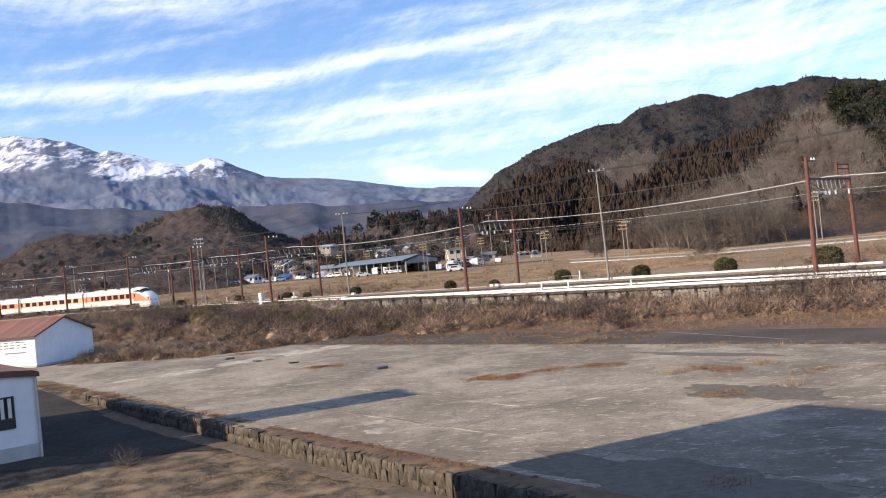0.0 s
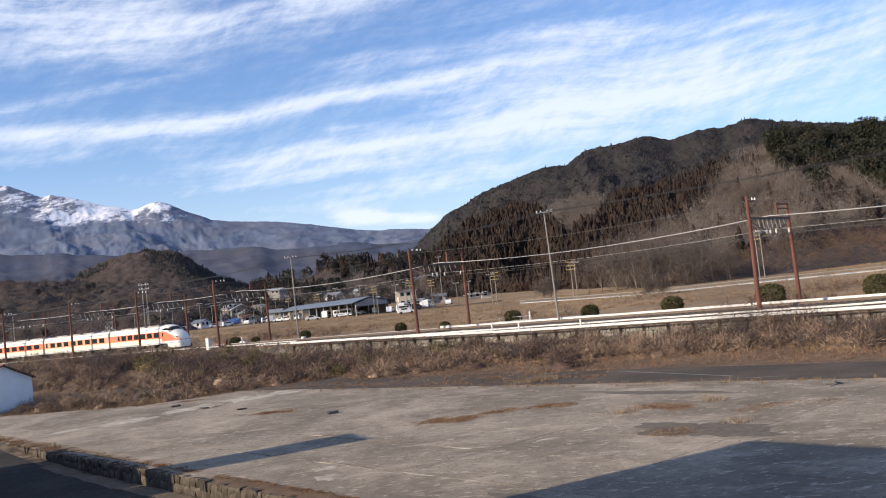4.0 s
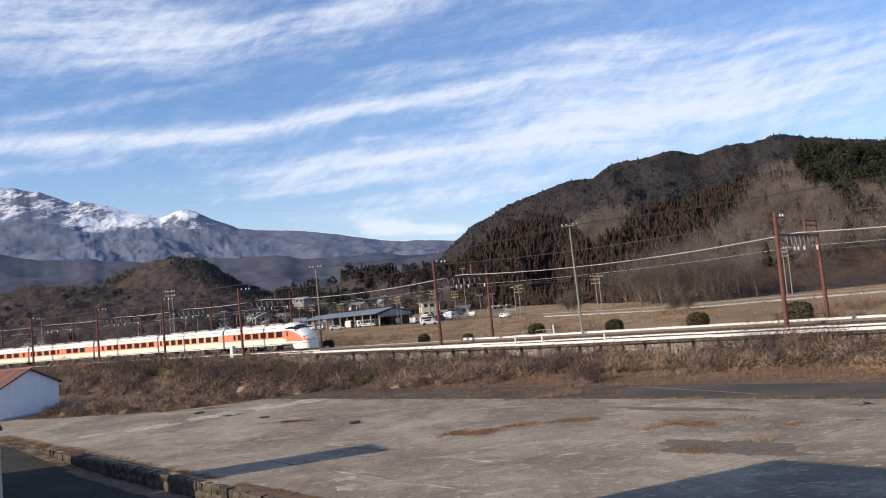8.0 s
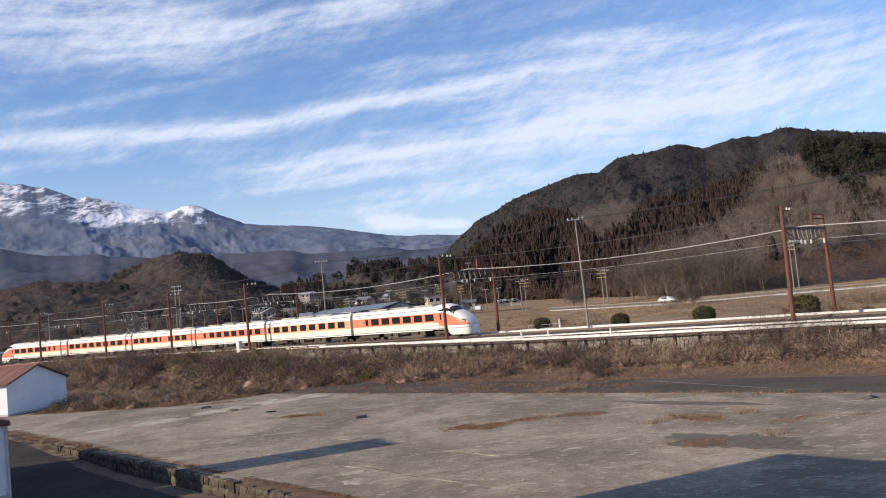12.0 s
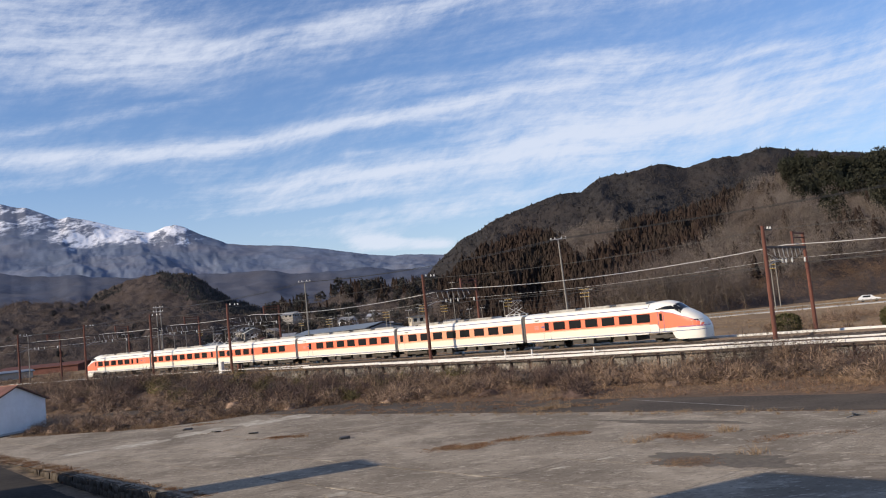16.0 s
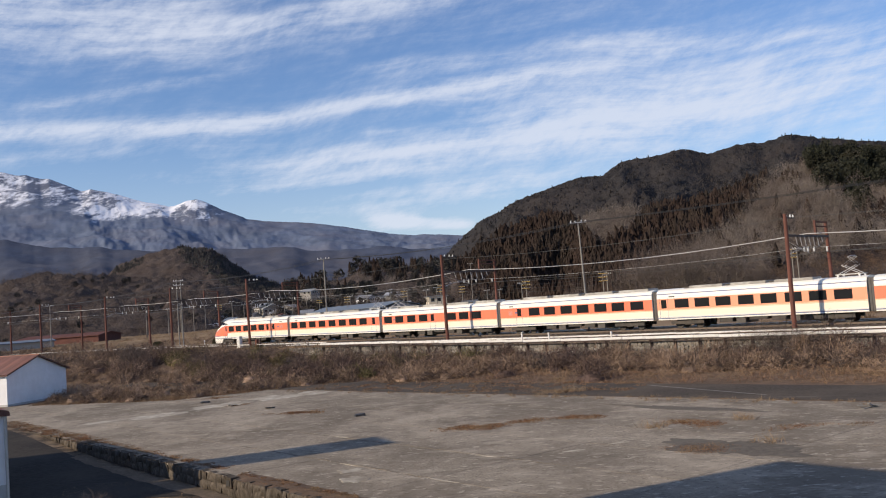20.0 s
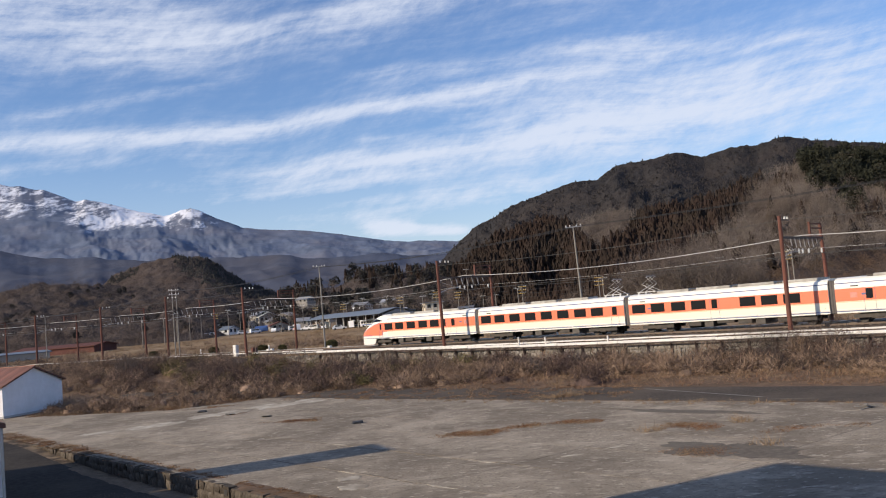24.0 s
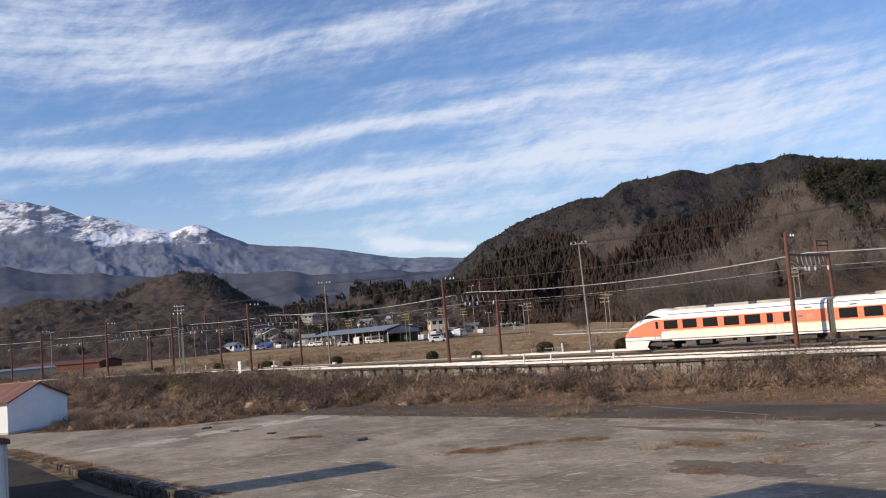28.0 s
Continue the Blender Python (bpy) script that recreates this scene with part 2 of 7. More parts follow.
M_DARKSTEEL = material("dark_steel", (0.075, 0.06, 0.055), 0.65, 0.3, 3.0, 0.4, 0.6, (0.12, 0.06, 0.04), 0.2, metal=0.3)
M_GALV = material("galvanised_steel", (0.42, 0.42, 0.42), 0.5, 0.2, 3.0, 0.4, 0.6, (0.28, 0.26, 0.24), 0.15, metal=0.5)
M_POLE = material("concrete_pole", (0.235, 0.222, 0.20), 0.85, 0.15, 2.0, 0.4, 0.4, (0.17, 0.155, 0.135), 0.15, stretch=(1, 1, 0.25), spec=0.15)
M_TROUGH = material("white_trough", (0.66, 0.65, 0.62), 0.8, 0.12, 2.0, 0.35, 0.4, (0.45, 0.42, 0.37), 0.2, each=0.08)
M_WIRE = material("wire", (0.05, 0.05, 0.05), 0.5, 0.1, 1.0, 0.0, bump=0, metal=0.5)
M_CABLE = material("grey_cable", (0.42, 0.41, 0.40), 0.5, 0.12, 1.0, 0.2, 0.3, bump=0)
M_INSUL = material("white_porcelain", (0.62, 0.62, 0.60), 0.3, 0.05, 4.0, 0.1, 1.0, bump=0)
M_YELLOW = material("yellow_arm", (0.55, 0.36, 0.05), 0.6, 0.15, 3.0, 0.3, 0.8, (0.3, 0.18, 0.05), 0.1)
M_PLASTER = material("white_plaster", (0.74, 0.75, 0.77), 0.85, 0.06, 1.5, 0.35, 0.5, (0.58, 0.58, 0.57), 0.15, 12)
M_FOOTING = material("grey_footing", (0.45, 0.45, 0.44), 0.9, 0.12, 2.0, 0.5, 0.7, (0.30, 0.29, 0.27), 0.3, 12)
M_TINROOF = material("rusty_tin_roof", (0.20, 0.085, 0.055), 0.65, 0.35, 1.8, 0.8, 0.35, (0.32, 0.24, 0.20), 0.3, 8, stretch=(1, 0.25, 1), each=0.25)
M_DARKROOF = material("brown_roof_edge", (0.11, 0.045, 0.032), 0.6, 0.25, 2.0, 0.4, 0.6, None, 0.2)
M_DARKWOOD = material("dark_frame", (0.03, 0.028, 0.026), 0.6, 0.2, 3.0, 0.2, 0.6, None, 0.1)
M_GLASS = material("window_glass", (0.02, 0.022, 0.025), 0.06, 0.1, 1.0, 0.0, bump=0, spec=0.6)
M_PIPE = material("pvc_pipe", (0.50, 0.48, 0.44), 0.5, 0.1, 2.0, 0.3, 0.8, None, 0.05)
M_TRAINWHITE = material("train_cream", (0.80, 0.775, 0.70), 0.32, 0.03, 1.0, 0.12, 0.3, (0.70, 0.67, 0.60), 0.0)
M_TRAINLOW = material("train_lower_cream", (0.82, 0.74, 0.59), 0.34, 0.03, 1.0, 0.18, 0.4, (0.66, 0.60, 0.50), 0.0)
M_ORANGE = material("train_orange", (0.80, 0.195, 0.098), 0.35, 0.04, 1.0, 0.12, 0.4, (0.70, 0.16, 0.08), 0.0)
M_EMBLEM = material("train_emblem", (0.62, 0.26, 0.2), 0.5, 0.2, 9.0, 0.5, 4.0, (0.42, 0.1, 0.08), 0.0)
M_WALLSTONE = material("grey_wall_stone", (0.235, 0.215, 0.188), 0.95, 0.4, 4.0, 0.8, 0.8, (0.095, 0.084, 0.070), 0.6, 10, each=0.4, spec=0.08)
M_PEACH = material("train_peach", (0.82, 0.335, 0.195), 0.35, 0.04, 1.0, 0.15, 0.4, (0.78, 0.30, 0.17), 0.0)
M_LOTWEED = material("lot_weeds", (0.175, 0.098, 0.058), 0.95, 0.4, 0.9, 0.8, 0.4, (0.27, 0.195, 0.12), 0.0, island=0.5, space="World", spec=0.05)
M_BUFF = material("train_buff", (0.82, 0.56, 0.38), 0.35, 0.04, 1.0, 0.15, 0.4, (0.76, 0.50, 0.34), 0.0)
M_LINE = material("train_line", (0.11, 0.13, 0.25), 0.4, 0.05, 1.0, 0.0, bump=0)
M_PURPLE = material("train_violet", (0.36, 0.12, 0.22), 0.4, 0.05, 1.0, 0.0, bump=0)
M_TRAINGLASS = material("train_glass", (0.012, 0.013, 0.015), 0.12, 0.05, 1.0, 0.0, bump=0, spec=0.3)
M_ACUNIT = material("roof_unit", (0.40, 0.385, 0.355), 0.8, 0.25, 3.0, 0.7, 0.9, (0.20, 0.185, 0.16), 0.1)
M_UNDER = material("underframe", (0.055, 0.050, 0.045), 0.8, 0.35, 3.0, 0.5, 0.7, (0.10, 0.075, 0.05), 0.2)
M_UNDERPALE = material("underframe_boxes", (0.1, 0.09, 0.078), 0.75, 0.35, 3.0, 0.7, 0.9, (0.05, 0.044, 0.037), 0.2)
M_BELLOWS = material("bellows", (0.10, 0.09, 0.085), 0.85, 0.2, 3.0, 0.3, 0.6, None, 0.2)
M_LENS = material("headlamp_lens", (0.75, 0.75, 0.72), 0.1, 0.05, 1.0, 0.0, bump=0)
M_CEDAR = material("winter_cedar", (0.037, 0.026, 0.0215), 0.95, 0.3, 0.5, 0.85, 0.03, (0.033, 0.0275, 0.023), 0.0, island=0.2, space="World", spec=0.05)
# Evergreen colour lifted and greyed to put distance haze into it.
M_HAZEPINE = material("hazy_evergreens", (0.048, 0.048, 0.046), 0.95, 0.3, 0.2, 0.7, 0.03, (0.066, 0.058, 0.053), 0.0, island=0.22, space="World", spec=0.03)
M_SCRUB = material("hill_scrub", (0.135, 0.088, 0.060), 0.95, 0.3, 0.4, 0.8, 0.07, (0.080, 0.060, 0.042), 0.0, island=0.45, space="World", spec=0.05)
M_PINE = material("dark_pine", (0.035, 0.038, 0.028), 0.95, 0.3, 0.5, 0.6, 0.05, (0.050, 0.046, 0.034), 0.0, island=0.2, space="World", spec=0.05)
M_BARE = material("bare_twigs", (0.124, 0.103, 0.093), 0.95, 0.25, 0.4, 0.85, 0.05, (0.076, 0.057, 0.048), 0.0, island=0.18, space="World", spec=0.05)
# Kept darker than the twigs, to paint in the shade between bare crowns.
M_CANOPY = material("bare_canopy", (0.080, 0.065, 0.059), 0.95, 0.30, 0.9, 0.8, 0.05, (0.050, 0.038, 0.033), 1.0, 0.8, space="World", spec=0.03, relief=0.8)
M_FARBARE = material("far_bare_wood", (0.066, 0.06, 0.06), 0.95, 0.25, 0.2, 0.7, 0.02, (0.052, 0.048, 0.049), 0.0, island=0.15, space="World", spec=0.03)
M_TWIGS = material("pale_twigs", (0.185, 0.158, 0.138), 0.95, 0.25, 0.4, 0.85, 0.04, (0.098, 0.074, 0.061), 0.0, island=0.22, space="World", spec=0.05)
M_BARK = material("bark", (0.15, 0.125, 0.10), 0.95, 0.3, 3.0, 0.4, 0.8, None, 0.4)
M_BRUSH = material("dry_brush", (0.250, 0.178, 0.130), 0.95, 0.3, 0.8, 0.95, 0.30, (0.066, 0.047, 0.038), 0.0, island=0.5, space="World", spec=0.05)
# Dark purple-brown twigs; the darkness also stands in for shaded gaps in the bank.
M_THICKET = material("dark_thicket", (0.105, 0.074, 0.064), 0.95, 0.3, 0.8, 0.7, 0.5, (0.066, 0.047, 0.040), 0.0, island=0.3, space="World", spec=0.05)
M_BRUSHGREEN = material("weedy_brush", (0.11, 0.098, 0.045), 0.95, 0.3, 0.6, 0.6, 0.2, (0.13, 0.092, 0.055), 0.0, island=0.5, space="World", spec=0.05)
M_STRAW = material("straw_grass", (0.285, 0.205, 0.130), 0.95, 0.25, 0.4, 0.8, 0.05, (0.175, 0.122, 0.080), 0.0, island=0.28, space="World", spec=0.05)
M_RUSSET = material("russet_weeds", (0.190, 0.118, 0.078), 0.95, 0.3, 0.8, 0.6, 0.2, (0.23, 0.165, 0.10), 0.0, island=0.45, space="World", spec=0.05)
M_FIELD = material("dry_field", (0.285, 0.208, 0.13), 0.95, 0.3, 0.3, 0.85, 0.03, (0.165, 0.115, 0.076), 0.4, 3, space="World", spec=0.05)
M_TOPIARY = material("clipped_leaves", (0.078, 0.074, 0.036), 0.9, 0.35, 2.0, 0.5, 0.8, (0.10, 0.08, 0.042), 0.0, island=0.5, spec=0.08)
M_BLUEROOF = material("blue_grey_roof", (0.13, 0.162, 0.205), 0.6, 0.12, 0.5, 0.4, 0.15, (0.17, 0.19, 0.22), 0.1, spec=0.25)
M_REDROOF = material("dull_red_roof", (0.12, 0.055, 0.045), 0.8, 0.2, 0.8, 0.4, 0.3, (0.09, 0.05, 0.045), 0.1, spec=0.1)
M_GREYROOF = material("grey_tile_roof", (0.22, 0.23, 0.25), 0.7, 0.2, 0.8, 0.4, 0.3, None, 0.2, each=0.5)
M_HOUSEWALL = material("house_wall", (0.33, 0.31, 0.28), 0.85, 0.1, 0.6, 0.4, 0.3, (0.22, 0.2, 0.18), 0.1, each=0.35)
M_YELLOWWALL = material("cream_wall", (0.60, 0.53, 0.41), 0.85, 0.08, 0.6, 0.3, 0.3, None, 0.1)
M_CARWHITE = material("car_white", (0.75, 0.76, 0.77), 0.25, 0.03, 1.0, 0.0, bump=0, each=0.15)
M_CARDARK = material("car_dark", (0.06, 0.065, 0.08), 0.25, 0.05, 1.0, 0.0, bump=0, each=0.4)
M_BLUESHEET = material("blue_tarpaulin", (0.05, 0.12, 0.34), 0.6, 0.2, 1.0, 0.2, 0.5, None, 0.3)
M_TYRE = material("tyre_rubber", (0.025, 0.025, 0.025), 0.9, 0.1, 3.0, 0.0, bump=0)
M_INK = material("sign_ink", (0.12, 0.12, 0.13), 0.8, 0.2, 3.0, 0.2, 1.0, None, 0.0)
M_WHITELINE = material("road_marking", (0.22, 0.21, 0.19), 0.85, 0.2, 3.0, 0.6, 0.8, (0.14, 0.13, 0.12), 0.1, space="World")


def hazed_material(name, low, high, snow=False):
    """Distant slopes with haze put into the base colours, and wind-cut snow on the upper part when asked."""
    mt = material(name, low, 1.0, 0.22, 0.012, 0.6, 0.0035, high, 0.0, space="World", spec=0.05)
    nt = mt.node_tree
    N, L = nt.nodes.new, nt.links.new
    bs = nt.nodes["Principled BSDF"]
    bn = N("ShaderNodeBump")
    bn.inputs["Strength"].default_value, bn.inputs["Distance"].default_value = 0.45, 14.0
    rock = N("ShaderNodeTexNoise")
    rock.inputs["Scale"].default_value, rock.inputs["Detail"].default_value, rock.inputs["Roughness"].default_value = 0.010, 9, 0.62
    geo = N("ShaderNodeNewGeometry")
    L(geo.outputs["Position"], rock.inputs["Vector"])
    L(rock.outputs["Fac"], bn.inputs["Height"])
    L(bn.outputs[0], bs.inputs["Normal"])
    if snow:
        def m(op, a, b=None, c=None):
            n = N("ShaderNodeMath")
            n.operation = op
            for i, v in enumerate((a, b, c)):
                if isinstance(v, (int, float)):
                    n.inputs[i].default_value = v
                elif v is not None:
                    L(v, n.inputs[i])
            return n.outputs[0]

        def ramp(v, a, b):
            n = N("ShaderNodeMapRange")
            n.interpolation_type = "SMOOTHSTEP"
            L(v, n.inputs[0])
            n.inputs[1].default_value, n.inputs[2].default_value = a, b
            return n.outputs[0]

        def grain(scale, stretch, detail, r):
            mp = N("ShaderNodeMapping")
            mp.inputs["Scale"].default_value = stretch
            mp.inputs["Rotation"].default_value = (0, radians(24), 0)
            L(geo.outputs["Position"], mp.inputs[0])
            n = N("ShaderNodeTexNoise")
            n.inputs["Scale"].default_value, n.inputs["Detail"].default_value, n.inputs["Roughness"].default_value = scale, detail, r
            L(mp.outputs[0], n.inputs["Vector"])
            return n.outputs["Fac"]

        src = bs.inputs["Base Color"].links[0].from_socket
        sep = N("ShaderNodeSeparateXYZ")
        L(geo.outputs["Position"], sep.inputs[0])
        b, e = m("DIVIDE", sep.outputs[0], sep.outputs[1]), m("DIVIDE", sep.outputs[2], sep.outputs[1])
        # the snow line falls from the summits towards the open bowl, and ends at the last peak
        line = m("ADD", m("MULTIPLY", ramp(b, -0.40, -0.35), -0.020), m("MULTIPLY", ramp(b, -0.31, -0.24), -0.010))
        over = m("SUBTRACT", e, m("ADD", line, 0.145))
        bowl = m("MULTIPLY", ramp(b, -0.385, -0.350), ramp(b, -0.235, -0.285))
        rag = m("ADD", m("MULTIPLY", m("SUBTRACT", grain(0.017, (1.0, 0.3, 1.0), 12, 0.74), 0.5), 2.6), m("MULTIPLY", m("SUBTRACT", grain(0.003, (1, 0.5, 1), 4, 0.55), 0.5), 1.1))
        cover = m("ADD", m("ADD", m("MULTIPLY", bowl, 0.16), 0.50), rag)
        cover = m("MULTIPLY", cover, m("MULTIPLY", ramp(over, -0.014, 0.012), ramp(b, -0.185, -0.225)))
        mx = N("ShaderNodeMix")
        mx.data_type = "RGBA"
        L(m("MULTIPLY", ramp(cover, 0.36, 0.70), 0.92), mx.inputs[0])
        L(src, mx.inputs["A"])
        mx.inputs["B"].default_value = (0.80, 0.82, 0.88, 1)
        L(mx.outputs["Result"], bs.inputs["Base Color"])
    return mt


M_FARWOOD = material("far_forest", (0.037, 0.0355, 0.037), 0.95, 0.4, 0.25, 0.85, 0.010, (0.053, 0.0455, 0.043), 1.0, 0.35, island=0.15, space="World", spec=0.02, relief=1.6)
# Blue-grey distance haze is painted into both of these base colours.
M_SNOWRANGE = hazed_material("snow_range", (0.130, 0.160, 0.225), (0.182, 0.178, 0.210), True)
M_FARSLOPE = hazed_material("far_slope", (0.072, 0.086, 0.124), (0.104, 0.100, 0.114))



def concrete_stains(mt):
    """Broad dark and pale weathering over the cast panels, drawn out along the lot."""
    nt = mt.node_tree
    N, L = nt.nodes.new, nt.links.new
    bs = nt.nodes["Principled BSDF"]
    src = bs.inputs["Base Color"].links[0].from_socket
    geo = N("ShaderNodeNewGeometry")
    for scale, stretch, lo, hi, colour, amount, seed in ((0.11, (1.0, 0.55, 1), 0.48, 0.60, (0.365, 0.314, 0.248, 1), 0.85, 11.0), (0.17, (0.8, 0.45, 1), 0.47, 0.62, (0.165, 0.139, 0.109, 1), 0.85, 37.0),
                                                         (0.55, (0.5, 1.0, 1), 0.53, 0.64, (0.43, 0.375, 0.30, 1), 0.5, 21.0), (0.9, (0.6, 1.0, 1), 0.54, 0.64, (0.16, 0.136, 0.108, 1), 0.5, 3.0),
                                                         (3.0, (0.5, 1, 1), 0.57, 0.61, (0.50, 0.445, 0.36, 1), 0.6, 5.0), (5.0, (0.7, 1, 1), 0.56, 0.62, (0.09, 0.076, 0.06, 1), 0.55, 8.0)):
        mp = N("ShaderNodeMapping")
        mp.inputs["Location"].default_value = (seed, seed * 0.7, 0)
        mp.inputs["Rotation"].default_value = (0, 0, radians(53))
        mp.inputs["Scale"].default_value = stretch
        L(geo.outputs["Position"], mp.inputs[0])
        nz = N("ShaderNodeTexNoise")
        nz.inputs["Scale"].default_value, nz.inputs["Detail"].default_value, nz.inputs["Roughness"].default_value = scale, 12, 0.68
        L(mp.outputs[0], nz.inputs["Vector"])
        cut = N("ShaderNodeMapRange")
        cut.inputs[1].default_value, cut.inputs[2].default_value, cut.inputs[4].default_value = lo, hi, amount
        L(nz.outputs["Fac"], cut.inputs[0])
        mx = N("ShaderNodeMix")
        mx.data_type = "RGBA"
        L(cut.outputs[0], mx.inputs[0])
        L(src, mx.inputs["A"])
        mx.inputs["B"].default_value = colour
        src = mx.outputs["Result"]
    L(src, bs.inputs["Base Color"])


concrete_stains(M_CONCRETE)

# ------------------------------------------------------------------ the plan
P0, U, NN = Vector((-36.56, 147.8)), Vector((0.6915, -0.7224)), Vector((0.7224, 0.6915))
TRACK_YAW = math.degrees(math.atan2(U.y, U.x))
GRADE = 0.005
MID = 1.44                      # track centre, measured from the line through P0
EDGE, EDIR, EOUT = Vector((-29.7, 65.8)), Vector((0.6, -0.8)), Vector((-0.8, -0.6))   # edge of the concrete lot


def smooth(a, b, v):
    k = min(1.0, max(0.0, (v - a) / (b - a)))
    return k * k * (3 - 2 * k)


def rail_z(s):
    return 2.95 - GRADE * min(260.0, max(-220.0, s))


# the line is straight above BEND, then a curve of radius CURVE, then straight again
BEND, CURVE, SWEEP = 2.0, 195.0, 0.68
CENTRE = P0 + U * BEND - NN * CURVE
U2, N2 = U * math.cos(SWEEP) + NN * math.sin(SWEEP), NN * math.cos(SWEEP) - U * math.sin(SWEEP)
P2 = CENTRE + N2 * CURVE


def so(x, y):
    """Place along the line and distance from it."""
    dx, dy = x - P0.x, y - P0.y
    s, off = U.x * dx + U.y * dy, NN.x * dx + NN.y * dy
    if s >= BEND:
        return s, off
    vx, vy = x - CENTRE.x, y - CENTRE.y
    a = math.atan2(-(vx * U.x + vy * U.y), vx * NN.x + vy * NN.y)
    if 0 <= a <= SWEEP:
        return BEND - a * CURVE, math.hypot(vx, vy) - CURVE
    ex, ey = x - P2.x, y - P2.y
    return BEND - SWEEP * CURVE + min(0.0, U2.x * ex + U2.y * ey), N2.x * ex + N2.y * ey


def plan(s, off):
    """The point at place s, off to the side of the line."""
    if s >= BEND:
        return P0 + U * s + NN * off
    a = (BEND - s) / CURVE
    if a <= SWEEP:
        return CENTRE + (NN * math.cos(a) - U * math.sin(a)) * (CURVE + off)
    return P2 + U2 * (s - BEND + SWEEP * CURVE) + N2 * off


def line_yaw(s):
    return TRACK_YAW + math.degrees(min(SWEEP, max(0.0, (BEND - s) / CURVE)))


def at(s, off, z=0.0, yaw=0.0):
    """A pose on the track's own axes; z is counted from the rail."""
    p = plan(s, off)
    return pose(p.x, p.y, rail_z(s) + z, 0, 0, line_yaw(s) + yaw)


def where(s, off, z=0.0):
    p = plan(s, off)
    return Vector((p.x, p.y, rail_z(s) + z))


def yard_z(x, y):
    w = (x - EDGE.x) * EDIR.x + (y - EDGE.y) * EDIR.y
    return -0.68 * smooth(2, 24, w) - 0.03


def toe_off(s):
    """Foot of the railway bank, which spreads over the lane's overgrown end."""
    return -22.0 - 6.2 * smooth(88, 40, s)


def ground_z(x, y):
    s, off = so(x, y)
    bed = rail_z(s) - 0.42
    if off > 8:
        far = off - 8
        return bed - 0.1 + 0.014 * min(far, 500) + 0.4 * smooth(0, 200, far) * noise.noise((x * 0.01, y * 0.01, 0))
    if off > -4.6:
        return bed
    wall = smooth(28, 44, s)
    toe = toe_off(s)
    if off > toe:
        k = (off - toe) / (-4.6 - toe)
        left = bed * (k ** 0.8)
        right = 0.55 * k if off < -5.0 else 0.55 + (bed - 0.55) * (off + 5.0) / 0.4
        return left * (1 - wall) + right * wall
    lot = smooth(-32.5, -30.2, off)
    return yard_z(x, y) * (1 - lot) + 0.0 * lot


def spot(b, d):
    """The ground at bearing b (x over y) and depth d."""
    return Vector((b * d, d, ground_z(b * d, d)))


def build_ground():
    ss = np.unique(np.concatenate([np.linspace(-4500, -300, 12), np.linspace(-300, 220, 131), np.linspace(220, 4500, 12)]))
    os_ = np.unique(np.concatenate([np.linspace(-4500, -160, 9), np.linspace(-160, -34, 32), np.linspace(-34, -5.2, 49), [-5.0, -4.8, -4.6, -4.0],
                                    np.linspace(-3, 8, 8), np.linspace(8, 120, 29), np.linspace(120, 4500, 14)]))
    verts, faces = [], []
    for o in os_:
        for s in ss:
            p = P0 + U * s + NN * o
            verts.append((p.x, p.y, ground_z(p.x, p.y)))
    w = len(ss)
    for j in range(len(os_) - 1):
        for i in range(w - 1):
            faces.append((j * w + i, j * w + i + 1, (j + 1) * w + i + 1, (j + 1) * w + i))
    me = mesh_of("ground", verts, np.array(faces), None, True)
    for mt in (M_SOIL, M_GRAVEL, M_FIELD, M_ASPHALT):
        me.materials.append(mt)
    idx = []
    for f in faces:
        c = np.mean([verts[i] for i in f], axis=0)
        s, off = so(c[0], c[1])
        idx.append(2 if off > 9 else 0 if off > -31 or (off > -50 and (c[0] - EDGE.x) * EDIR.x + (c[1] - EDGE.y) * EDIR.y < -3) else 1)
    me.polygons.foreach_set("material_index", np.array(idx, dtype=np.int32))
    return tagged(new("ground", me), "dry winter ground with soil, gravel and straw-coloured grass", "ground", kind="structure")


build_ground()


def strip(name, mt, o0, o1, s0, s1, z, n=60, label="", category="road"):
    """A band along the track's direction, laid on the ground."""
    verts, faces = [], []
    for i in range(n + 1):
        s = s0 + (s1 - s0) * i / n
        for o in (o0, o1):
            p = plan(s, o)
            verts.append((p.x, p.y, max(0.0, ground_z(p.x, p.y)) + z))
    for i in range(n):
        faces.append((2 * i, 2 * i + 2, 2 * i + 3, 2 * i + 1))
    ob = new(name, mesh_of(name, verts, faces, mt))
    return tagged(ob, label, category, kind="structure")


strip("road", M_ASPHALT, -29.6, -23.0, 34, 240, 0.012, label="narrow dark asphalt lane beside the railway bank")
a_, b_ = plan(99.5, -23.9), plan(109.5, -27.9)
n_ = Vector((b_.y - a_.y, a_.x - b_.x)).normalized() * 0.075
tagged(new("road_marking", mesh_of("road_marking", [(q.x, q.y, 0.02) for q in (a_ - n_, a_ + n_, b_ + n_, b_ - n_)], [(0, 1, 2, 3)], M_WHITELINE)), "worn white line on the asphalt lane", "road marking", kind="structure")


